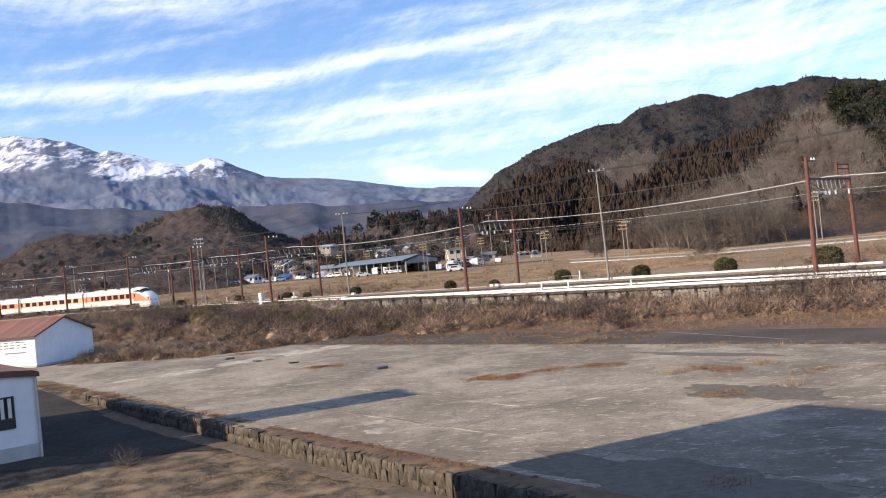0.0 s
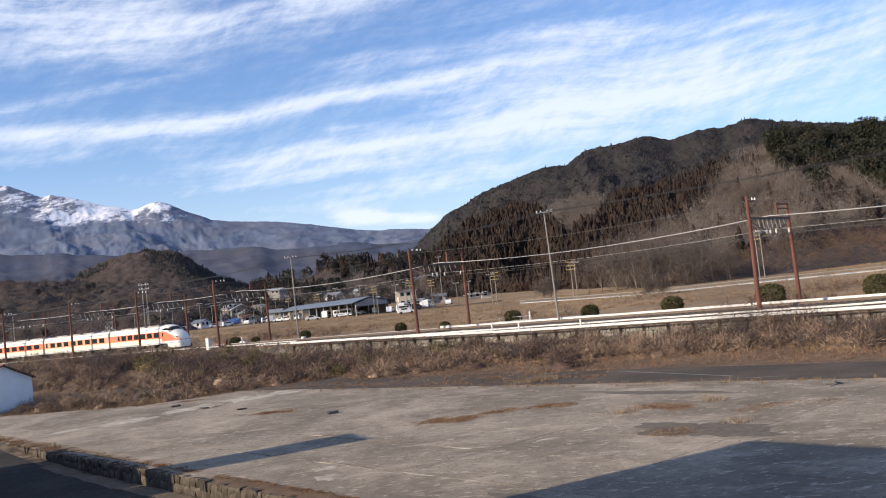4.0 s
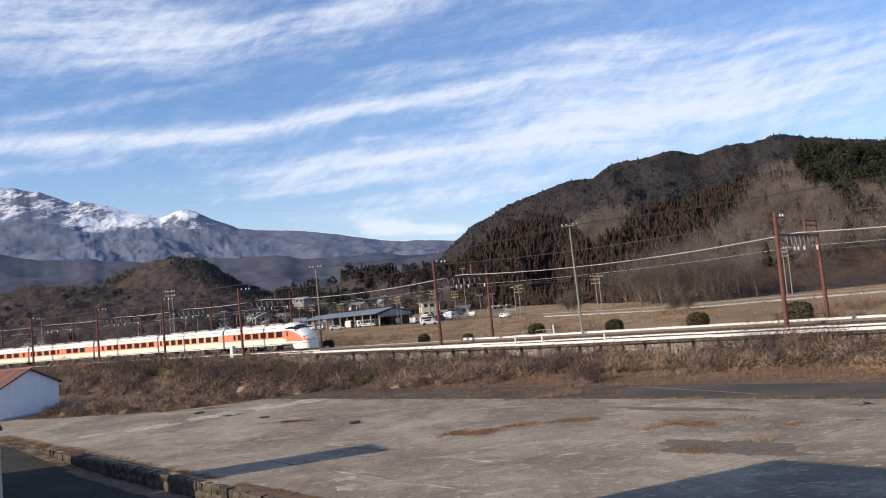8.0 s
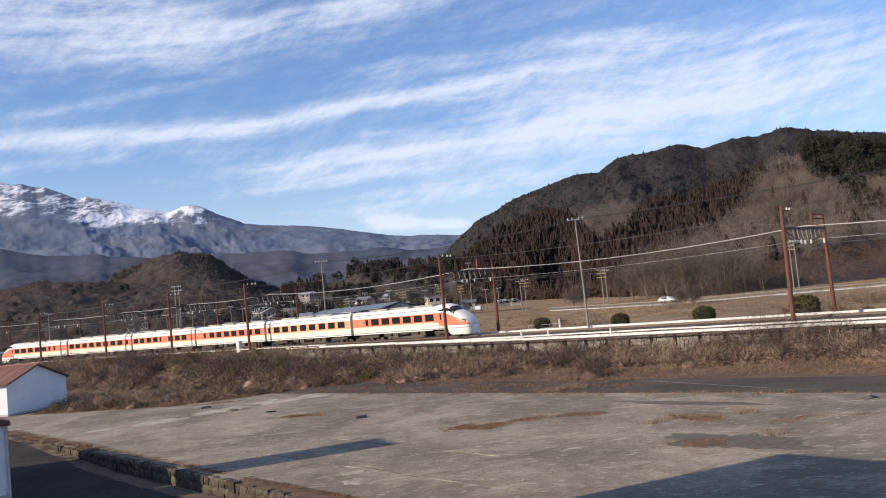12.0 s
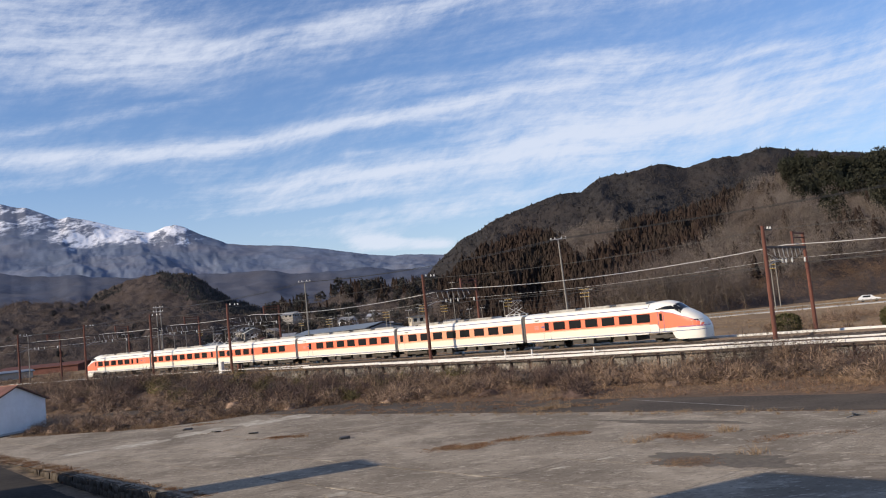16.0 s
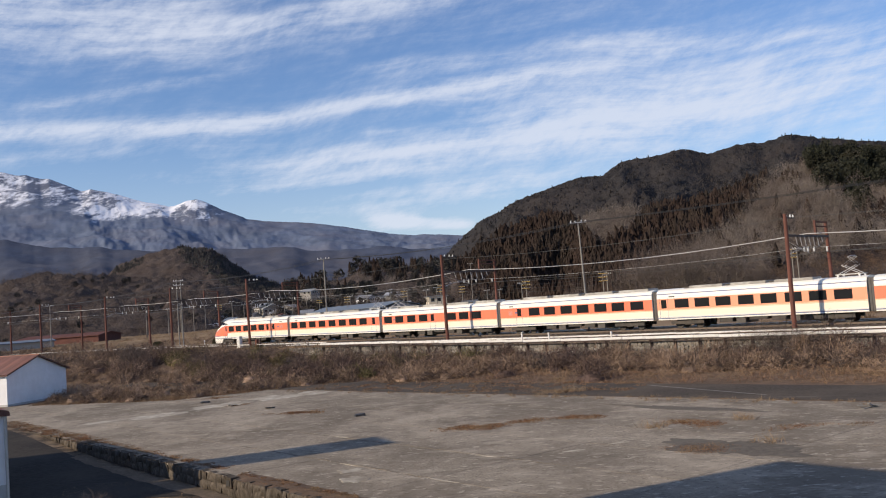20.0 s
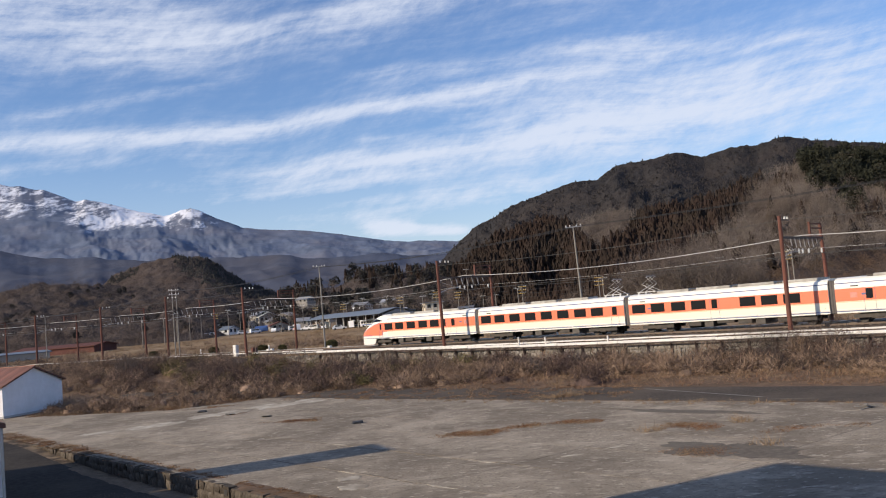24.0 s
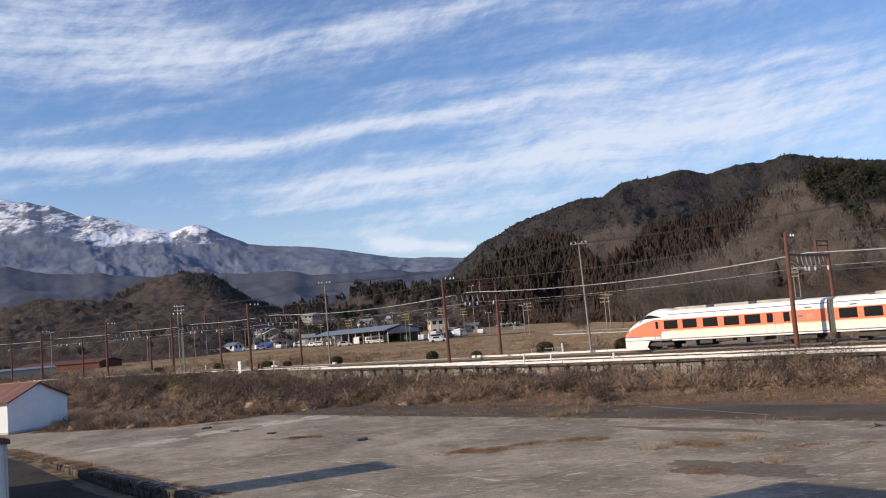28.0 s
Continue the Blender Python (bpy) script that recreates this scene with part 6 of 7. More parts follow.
LOW = [(-0.1649, 400, 12, 9, 4.2, 7.4, 40, M_HOUSEWALL, M_TROUGH, "beige house with a pale roof among bare trees", 3.0, 1),
       (-0.185, 372, 9, 7, 3.6, 6.2, 75, M_HOUSEWALL, M_GREYROOF, "small grey-roofed house by the depot road", 0.5, 1),
       (-0.150, 340, 8, 6, 3.4, 5.4, 20, M_HOUSEWALL, M_REDROOF, "small brown-roofed shed by the depot road", 0, 1),
       (-0.205, 345, 7, 6, 3.4, 5.2, 60, M_PLASTER, M_BLUEROOF, "small white hut with a blue-grey roof", 0, 1),
       (-0.122, 350, 9, 6, 3.6, 5.6, 85, M_HOUSEWALL, M_GREYROOF, "low grey-roofed workshop behind the depot", 0.5, 1),
       (0.060, 305, 9, 6, 3.6, 5.0, 80, M_HOUSEWALL, M_GREYROOF, "low grey workshop beyond the street", 0, 1),
       (-0.013, 430, 12, 7, 3.4, 5.4, 80, M_PLASTER, M_GREYROOF, "white house with a grey roof below the woods", 5.5, 1)]
for b, d, w, l, e, rg_, yaw, wm, rm, lab, lift, fl in VILLAGE + OUTER + LOW:
    house(b, d, w, l, e, rg_, yaw, wm, rm, lab, lift, fl)


def depot():
    """Long open shed with a blue-grey roof on posts."""
    a, b = spot(0.002, 250), spot(-0.086, 303)
    dirn = (b - a)
    ln = dirn.length
    yaw = math.degrees(math.atan2(dirn.y, dirn.x))
    h = thing("bus_depot", pose(a.x, a.y, a.z, 0, 0, yaw), "long open depot shed with a blue-grey metal roof", "shed")
    ob = part("roof", prism([(-0.8, 3.6), (4.5, 4.9), (10.5, 3.7), (10.5, 3.85), (4.5, 5.1), (-0.8, 3.75)], 0, ln), M_BLUEROOF, h)
    ob.matrix_local = Matrix.Rotation(radians(-90), 4, "Z") @ Matrix.Translation((-10, 0, 0))
    n = 11
    for i in range(n):
        x = 1 + (ln - 2) * i / (n - 1)
        for y in (0.2, 9.5):
            part("post", tube([(x, y, -0.5), (x, y, 3.8)], 0.14, 6), M_GALV, h)
    for i in range(9):
        x = 1 + (ln - 2) * i / 8
        part("purlin", box((x - 0.05, x + 0.05, -0.3, 10.0, 3.45, 3.6)), M_DARKSTEEL, h)
    part("back_wall", box((0, ln, 0.0, 0.15, -0.5, 3.4)), M_DARKSTEEL, h)
    part("end_wall", prism([(0.2, 2.6), (9.6, 2.6), (9.6, 3.4), (5.5, 4.6), (0.2, 3.4)], 0.0, 0.15), M_GREYROOF, h).matrix_local = Matrix.Rotation(radians(90), 4, "Z") @ Matrix.Translation((0, -0.15, 0))
    return h


depot()


def car(q, yaw, mt, label, van=False, name="car", group="parked cars", k=1.0):
    """A small saloon or van, x ahead."""
    c = thing(name, pose(q.x, q.y, q.z, 0, 0, yaw), label, "car" if not van else "van", group)
    if van:
        prof = [(-2.0, 0.33), (1.9, 0.33), (2.0, 0.85), (1.6, 1.05), (1.1, 1.65), (-1.9, 1.7), (-2.0, 0.85)]
        gl = [(-1.6, 1.4, 1.05, 1.5)]
    else:
        prof = [(-2.05, 0.32), (2.05, 0.32), (2.1, 0.7), (1.1, 0.92), (0.45, 1.42), (-1.3, 1.45), (-1.95, 1.0), (-2.1, 0.8)]
        gl = [(-1.25, 0.55, 0.98, 1.34)]
    prof = [(x * k, z * k) for x, z in prof]
    gl = [(x0 * k, x1 * k, z0 * k, z1 * k) for x0, x1, z0, z1 in gl]
    part("body", prism(prof, -0.82 * k, 0.82 * k), mt, c)
    for x0, x1, z0, z1 in gl:
        for y in (-0.82 * k - 0.02, 0.82 * k):
            part("window", box((x0, x1 - 0.25, y, y + 0.02, z0, z1)), M_GLASS, c)
    for x in (-1.3 * k, 1.3 * k):
        for y in (-0.78 * k, 0.78 * k):
            w = bmesh.new()
            bmesh.ops.create_cone(w, cap_ends=True, segments=14, radius1=0.31 * k, radius2=0.31 * k, depth=0.2 * k, matrix=Matrix.Translation((x, y, 0.31 * k)) @ Matrix.Rotation(math.pi / 2, 4, "X"))
            part("wheel", w, M_TYRE, c)
    return c


for i, (b, d, yaw, mt, van) in enumerate(((-0.133, 318, 20, M_CARWHITE, True), (-0.119, 305, 160, M_CARWHITE, False), (-0.112, 300, 170, M_CARWHITE, True), (-0.083, 262, 10, M_CARWHITE, False), (-0.068, 285, 80, M_CARWHITE, True),
                                          (-0.060, 283, 80, M_CARWHITE, True), (-0.050, 280, 85, M_CARDARK, True), (-0.04, 275, 85, M_CARDARK, False), (-0.012, 258, 80, M_CARWHITE, True), (0.004, 246, 80, M_CARWHITE, True),
                                          (0.0192, 240, 10, M_CARWHITE, True), (0.021, 216, 5, M_CARWHITE, False), (0.031, 246, 15, M_CARDARK, True), (0.043, 250, 70, M_CARWHITE, True), (0.049, 252, 70, M_CARWHITE, False), (0.07, 258, 80, M_CARWHITE, False),
                                          (-0.176, 330, 30, M_CARWHITE, True), (-0.19, 330, 15, M_CARWHITE, False), (-0.226, 330, 170, M_CARWHITE, True), (-0.231, 325, 20, M_CARWHITE, True), (-0.155, 320, 90, M_CARWHITE, False), (-0.146, 318, 60, M_CARDARK, False), (-0.242, 330, 10, M_CARWHITE, False))):
    q = spot(b, d)
    car(q, yaw, mt, ("white van" if van else "white car") + " parked near the depot" if mt is M_CARWHITE else "dark vehicle parked near the depot", van)


def bus(q, yaw, stripe, label):
    """A single-decker bus, x ahead."""
    c = thing("bus", pose(q.x, q.y, q.z, 0, 0, yaw) @ Matrix.Scale(0.74, 4), label, "bus", "parked buses")
    part("body", box((-4.4, 4.4, -1.2, 1.2, 0.38, 2.95), bevel=0.12), M_CARWHITE, c)
    part("roof_unit", box((-1.6, 0.8, -0.7, 0.7, 2.93, 3.12), bevel=0.05), M_CARWHITE, c)
    for sd in (-1, 1):
        for i in range(6):
            y0, y1 = sorted((sd * 1.2, sd * 1.215))
            part("window", box((-3.9 + i * 1.3, -2.75 + i * 1.3, y0, y1, 1.45, 2.45)), M_GLASS, c)
        y0, y1 = sorted((sd * 1.2, sd * 1.212))
        part("stripe", box((-4.2, 4.2, y0, y1, 0.85, 1.15)), stripe, c)
    part("windscreen", box((4.4, 4.415, -1.05, 1.05, 1.25, 2.6)), M_GLASS, c)
    for x in (-2.6, 2.7):
        for y in (-1.08, 1.08):
            w = bmesh.new()
            bmesh.ops.create_cone(w, cap_ends=True, segments=16, radius1=0.47, radius2=0.47, depth=0.28, matrix=Matrix.Translation((x, y, 0.47)) @ Matrix.Rotation(math.pi / 2, 4, "X"))
            part("wheel", w, M_TYRE, c)


for b, d, yaw, st in ((-0.0657, 268, 75, M_BLUESHEET), (-0.0480, 264, 150, M_BLUESHEET), (-0.033, 266, 75, M_REDROOF), (0.0185, 246, 78, M_BLUESHEET), (0.046, 250, 74, M_REDROOF), (-0.098, 296, 110, M_BLUESHEET), (-0.1302, 312, 105, M_ORANGE)):
    bus(spot(b, d), yaw, st, "white bus parked in front of the depot")
q = spot(-0.1686, 345)
tp = thing("tarpaulin_heap", pose(q.x, q.y, q.z), "heap covered by a bright blue tarpaulin", "tarpaulin")
part("sheet", rough_box(random.Random(5), 4.6, 3.4, 2.2, 0.35), M_BLUESHEET, tp)
LANE_CAR = car(spot(0.30, 156), 150, M_CARWHITE, "small white car driving along the upper lane", False, "moving_car", "moving car", 0.78)
# village street and depot forecourt
for nm, ctrl2, wd in (("road_depot", [(0.13, 228), (0.06, 238), (0.0, 246), (-0.06, 274), (-0.13, 306), (-0.2, 330), (-0.3, 345)], 9.0),):
    vs_, fs_ = [], []
    P = []
    for (b0, d0), (b1, d1) in zip(ctrl2, ctrl2[1:]):
        for i in range(10):
            P.append(spot(b0 + (b1 - b0) * i / 10, d0 + (d1 - d0) * i / 10))
    for p in P:
        aw = Vector((p.x, p.y, 0)).normalized()
        for k in (-wd / 2, wd / 2):
            e = p + aw * k
            vs_.append((e.x, e.y, ground_z(e.x, e.y) + 0.06))
    for i in range(len(P) - 1):
        fs_.append((2 * i, 2 * i + 2, 2 * i + 3, 2 * i + 1))
    tagged(new(nm, mesh_of(nm, vs_, fs_, M_ASPHALT)), "grey asphalt street in front of the depot", "road", kind="structure")

# ------------------------------------------------------------------ plants
def blades(name, centres, count, spread, length, width, up, mt, label, category, seed, droop=0.0):
    """Thin blades and twigs standing up from each centre, joined as one mesh."""
    rg = np.random.default_rng(seed)
    c = np.repeat(np.asarray(centres, float), count, axis=0)
    n = len(c)
    base = c[:, :3].copy()
    rr = np.sqrt(rg.random(n)) * spread * c[:, 3]
    aa = rg.random(n) * 2 * np.pi
    base[:, 0] += rr * np.cos(aa)
    base[:, 1] += rr * np.sin(aa)
    d = rg.normal(size=(n, 3))
    d[:, 2] = np.abs(d[:, 2]) * 0.6 + up
    out = np.stack([np.cos(aa), np.sin(aa), np.zeros(n)], 1) * (rr / np.maximum(spread * c[:, 3], 1e-6))[:, None] * 0.8
    d = d + out
    d /= np.linalg.norm(d, axis=1)[:, None]
    ln = length * c[:, 3] * (0.45 + 0.75 * rg.random(n))
    tip = base + d * ln[:, None]
    tip[:, 2] -= droop * ln
    side = np.cross(d, rg.normal(size=(n, 3)))
    side /= np.linalg.norm(side, axis=1)[:, None]
    side *= (width * (0.6 + 0.8 * rg.random(n)))[:, None]
    vv = np.stack([base - side, base + side, tip], 1).reshape(-1, 3)
    ob = new(name, mesh_of(name, vv, np.arange(3 * n).reshape(-1, 3), mt))
    return tagged(ob, label, category, kind="stuff")


def tangle(name, centres, count, mt, label, seed, width=0.024, twig=0.7):
    """Rounded tangles of short crossing twigs; the fourth value of a centre is its height."""
    rg = np.random.default_rng(seed)
    c = np.repeat(np.asarray(centres, float), count, axis=0)
    n = len(c)
    h = c[:, 3]
    d = rg.normal(size=(n, 3))
    d /= np.linalg.norm(d, axis=1)[:, None]
    d[:, 2] = np.abs(d[:, 2])
    rad = rg.random(n) ** 0.45
    p = c[:, :3] + d * (rad * h)[:, None] * np.array([0.85, 0.85, 0.95])
    t = rg.normal(size=(n, 3)) + d * 1.1
    t[:, 2] += 0.15
    t /= np.linalg.norm(t, axis=1)[:, None]
    ln = twig * (0.4 + 0.9 * rg.random(n)) * np.sqrt(h)
    side = np.cross(t, d + rg.normal(size=(n, 3)) * 0.35)
    side /= np.linalg.norm(side, axis=1)[:, None]
    side *= (width * (0.5 + rg.random(n)))[:, None]
    vv = np.stack([p - side, p + side, p + t * ln[:, None]], 1).reshape(-1, 3)
    ob = new(name, mesh_of(name, vv, np.arange(3 * n).reshape(-1, 3), mt))
    return tagged(ob, label, "brush", kind="stuff")


def mounds(name, centres, mt, label, seed, squash=0.78):
    """Dense lumpy cores of bushes, hidden under their twigs."""
    rg = np.random.default_rng(seed)
    bm = bmesh.new()
    bmesh.ops.create_icosphere(bm, subdivisions=2, radius=1.0)
    bm.verts.ensure_lookup_table()
    base = np.array([tuple(v.co) for v in bm.verts])
    tri = np.array([[v.index for v in f.verts] for f in bm.faces])
    bm.free()
    V, F = [], []
    for k, (x, y, z, h) in enumerate(centres):
        q = base * (1 + 0.20 * rg.normal(size=(len(base), 1)))
        V.append(q * np.array([h * 0.9, h * 0.9, h * squash]) + np.array([x, y, z]))
        F.append(tri + k * len(base))
    ob = new(name, mesh_of(name, np.concatenate(V), np.concatenate(F), mt))
    return tagged(ob, label, "brush", kind="stuff")


def bank_places(n, s0, s1, o0, o1, h0, h1, seed, clump=0.0):
    rg = random.Random(seed)
    out = []
    while len(out) < n:
        s, o = rg.uniform(s0, s1), rg.uniform(o0, o1)
        if clump and noise.noise((s * 0.09, o * 0.16, seed)) < clump * (rg.random() - 0.5):
            continue
        if o < toe_off(s) + 0.2:
            continue
        p = plan(s, o)
        out.append((p.x, p.y, ground_z(p.x, p.y) - 0.08, rg.uniform(h0, h1) * (0.75 + 0.6 * abs(noise.noise((s * 0.13, o * 0.2, 5))))))
    return out


BUSHES = bank_places(330, -90, 70, -27.4, -6.0, 1.1, 2.5, 1) + bank_places(190, 62, 150, -17.5, -8.0, 0.9, 1.6, 2, 0.3) + bank_places(150, 10, 80, -27.4, -19.0, 0.7, 1.4, 77) + bank_places(34, 40, 150, -9.5, -6.6, 0.9, 1.6, 22, 0.6)
BUSHES = [q for k, q in enumerate(BUSHES) if not (14 < so(q[0], q[1])[0] < 68 and k % 5 < 3)]
GREENS = bank_places(70, 0, 74, -22, -7, 0.9, 1.7, 4, 0.3)
mounds("bank_bushes", [(x, y, z - 0.1 * h, h * 0.56) for x, y, z, h in BUSHES], M_BRUSH, "rounded leafless bushes covering the railway bank", 71)
mounds("bank_bushes_green", [(x, y, z - 0.1 * h, h * 0.66) for x, y, z, h in GREENS], M_BRUSHGREEN, "rounded olive-green bushes on the railway bank", 72)
tangle("bank_brush", [(x, y, z, h * 1.12) for x, y, z, h in BUSHES], 400, M_BRUSH, "leafless brown brush covering the railway bank", 3, width=0.019, twig=0.48)
tangle("bank_brush_green", [(x, y, z, h * 1.1) for x, y, z, h in GREENS], 520, M_BRUSHGREEN, "olive-green weedy brush on the railway bank", 5, width=0.02, twig=0.4)


def back_places(n, seed, h0, h1, depth):
    """Overgrown strip behind the lot, between its last panels and the bank."""
    r = random.Random(seed)
    out = []
    while len(out) < n:
        x = r.uniform(-36, -6)
        line = 81.6 - 0.423 * (x + 31.7) if x < -21.3 else 77.2 + 0.42 * (x + 21.3)
        y = line + 0.3 + depth * abs(r.gauss(0, 0.5))
        if so(x, y)[1] > -23 or x < -35.5 + 0.3 * (y - 88):
            continue
        out.append((x, y, max(0.0, ground_z(x, y)) - 0.02, r.uniform(h0, h1)))
    return out


BACK = back_places(120, 91, 0.4, 0.9, 13)
mounds("back_bushes", [(x, y, z - 0.1 * h, h * 0.75) for x, y, z, h in BACK], M_BRUSH, "low leafless bushes behind the concrete lot", 92)
tangle("back_brush", [(x, y, z, h * 1.1) for x, y, z, h in BACK], 420, M_BRUSH, "low leafless brush behind the concrete lot", 93, width=0.018, twig=0.4)
blades("back_grass", back_places(700, 94, 0.3, 0.8, 10), 44, 1.2, 0.7, 0.015, 0.5, M_RUSSET, "russet dead grass behind the concrete lot", "grass", 95, 0.15)
blades("back_straw", back_places(160, 96, 0.4, 0.8, 4), 40, 0.9, 0.8, 0.013, 0.7, M_STRAW, "straw-coloured grass behind the concrete lot", "grass", 97, 0.15)
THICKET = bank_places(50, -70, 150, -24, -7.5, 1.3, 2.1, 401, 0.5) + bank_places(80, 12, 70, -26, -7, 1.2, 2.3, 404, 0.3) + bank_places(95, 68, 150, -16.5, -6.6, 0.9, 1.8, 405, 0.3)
# Solid cores in the twigs' dark colour imitate the shade inside each thicket.
mounds("bank_thicket_hearts", [(x, y, z - 0.1 * h, h * 0.62) for x, y, z, h in THICKET], M_THICKET, "solid thicket cores on the railway bank, dark to imitate shade inside", 402)
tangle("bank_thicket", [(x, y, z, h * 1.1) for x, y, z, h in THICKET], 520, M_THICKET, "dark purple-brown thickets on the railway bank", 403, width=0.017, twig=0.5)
tangle("bank_brush_grey", bank_places(170, -110, 60, -20, -6, 1.4, 2.6, 6, 0.4) + bank_places(120, 46, 150, -15, -6.5, 0.9, 1.6, 26, 0.6) + [(*where(98.5 + 0.9 * i, -5.9 - 0.5 * (i % 3), -1.9), 2.9) for i in range(9)], 240, M_BARE, "grey bare twigs in the bank's brush", 7, width=0.018, twig=0.6)
blades("bank_grass", bank_places(1200, -110, 150, -28, -9, 0.5, 1.0, 8) + bank_places(1500, 35, 150, -22.4, -8, 0.5, 1.2, 88) + [(*plan(s, o), 0.0, k) for s, o, k in zip(np.random.default_rng(6).uniform(40, 100, 420), np.random.default_rng(7).uniform(-29, -22, 420), np.random.default_rng(8).uniform(0.15, 0.4, 420))], 32, 1.2, 0.8, 0.018, 0.5, M_RUSSET, "russet dead grass at the foot of the bank", "grass", 9, 0.15)
blades("bank_straw", bank_places(420, -60, 150, -27.6, -14, 0.5, 1.1, 10, 0.4), 40, 0.9, 0.9, 0.014, 0.7, M_STRAW, "straw-coloured dead grass at the foot of the bank", "grass", 11, 0.2)
blades("crest_grass", [(*where(s, o, -0.45), k) for s, o, k in zip(np.random.default_rng(3).uniform(-120, 45, 420), np.random.default_rng(4).uniform(-6.3, -4.3, 420), np.random.default_rng(5).uniform(0.4, 0.9, 420))], 26, 0.8, 0.6, 0.025, 0.8, M_STRAW, "pale dead grass along the top of the bank", "grass", 12)


def field_places(n, o0, o1, s0, s1, k0, k1, seed):
    rg = random.Random(seed)
    out = []
    while len(out) < n:
        s, o = rg.uniform(s0, s1), rg.uniform(o0, o1)
        if noise.noise((s * 0.03, o * 0.05, seed)) < (rg.random() - 0.6) * 0.6:
            continue
        p = plan(s, o)
        out.append((p.x, p.y, ground_z(p.x, p.y), rg.uniform(k0, k1)))
    return out


blades("field_grass", field_places(5200, 9, 120, -260, 150, 0.5, 1.0, 13), 34, 2.4, 0.42, 0.035, 0.55, M_STRAW, "tall straw-coloured dead grass in the field", "grass", 14)
blades("field_weeds", field_places(700, 8.5, 60, -220, 150, 0.5, 1.0, 15), 40, 1.8, 0.7, 0.022, 0.6, M_RUSSET, "brown dead weeds in the field", "grass", 16)
tangle("field_brush", field_places(60, 10, 50, -180, 140, 0.8, 1.8, 17), 150, M_BRUSH, "leafless scrub in the field", 18)
tangle("lane_scrub", field_places(110, 9, 40, 90, 150, 0.6, 1.3, 23), 150, M_BRUSH, "brown leafless scrub below the upper lane", 24)
tangle("trackside_scrub", field_places(90, 9, 22, -130, 30, 0.7, 1.5, 19), 120, M_BRUSH, "leafless scrub behind the track", 20)

# weeds in the cracks of the lot
spots = []
rg0 = random.Random(31)
for x, y, k, m in ((1.9, 45.9, 26, 0.5), (3.2, 45.5, 26, 0.5), (5.6, 46.6, 16, 0.6), (7.9, 46.3, 26, 0.6), (10.6, 34.6, 30, 0.5), (12.0, 42.0, 14, 0.4), (12.9, 40.8, 14, 0.4), (6.5, 22.3, 8, 0.35), (-8.1, 59.5, 30, 0.8), (-14.3, 68.3, 5, 0.5), (-22.5, 81.6, 30, 2.0), (-17.5, 76.2, 14, 1.8), (16.5, 37.5, 9, 0.8)):
    for _ in range(k):
        px, py = x + rg0.gauss(0, m), y + rg0.gauss(0, 0.45)
        spots.append((px, py, 0.0, rg0.uniform(0.25, 0.5)))
for _ in range(260):
    w, a = rg0.uniform(-4, 34), rg0.uniform(0.05, 0.9)
    p = EDGE + EDIR * w - EOUT * a
    spots.append((p.x, p.y, 0.0, rg0.uniform(0.15, 0.4) if w > 18 else rg0.uniform(0.3, 0.55)))
for _ in range(150):
    w, a = rg0.uniform(36, 52), rg0.uniform(0.1, 0.8)
    p = EDGE + EDIR * w - EOUT * a
    spots.append((p.x, p.y, 0.03, rg0.uniform(0.08, 0.2)))
blades("lot_weeds", spots, 110, 1.2, 0.30, 0.010, 0.04, M_LOTWEED, "russet dead weeds in the cracks of the concrete", "weeds", 32, 0.2)
edge_g = []
for _ in range(520):
    s, o = rg0.uniform(-20, 140), rg0.uniform(-31.2, -29.4)
    p = plan(s, o)
    edge_g.append((p.x, p.y, 0.0, rg0.uniform(0.12, 0.4)))
for x, y, k, m in ((9.4, 59.2, 40, 0.9), (-22.3, 82.0, 60, 1.8), (10.6, 40.8, 8, 0.3), (14.8, 41.3, 8, 0.25), (13.3, 34.8, 4, 0.4)):
    for _ in range(k):
        edge_g.append((x + rg0.gauss(0, m), y + rg0.gauss(0, 0.3), 0.0, rg0.uniform(0.4, 0.85)))
blades("lane_straw", edge_g, 16, 0.6, 0.8, 0.009, 1.0, M_STRAW, "straw-coloured grass growing between the lot and the lane", "grass", 33)
yard_g = []
for _ in range(3200):
    w, a = rg0.uniform(28, 62), rg0.uniform(1.2, 14)
    p = EDGE + EDIR * w + EOUT * a
    if noise.noise((p.x * 0.8, p.y * 0.8, 2)) > 0.25 - 0.5 * rg0.random():
        yard_g.append((p.x, p.y, ground_z(p.x, p.y), rg0.uniform(0.1, 0.32)))
blades("yard_straw", yard_g, 50, 1.6, 0.42, 0.007, 0.05, M_STRAW, "flattened straw and dead grass on the gravel yard", "grass", 34, 0.1)
tangle("yard_shrub", [(-13.3, 36.1, ground_z(-13.3, 36.1), 0.75), (-13.0, 35.8, ground_z(-13.0, 35.8), 0.6)], 200, M_BARE, "small leafless shrub on the gravel yard", 35, width=0.008, twig=0.5)
tangle("shed_shrub", [(-35.3, 91.5, 0, 1.0), (-35.6, 92.4, 0, 1.3), (-36.1, 89.5, 0, 0.6), (-34.6, 94.0, 0, 1.4), (-33.0, 95.5, 0, 1.3), (-31.5, 96.5, 0, 1.5)], 170, M_BRUSH, "dry brush growing against the white shed", 36)


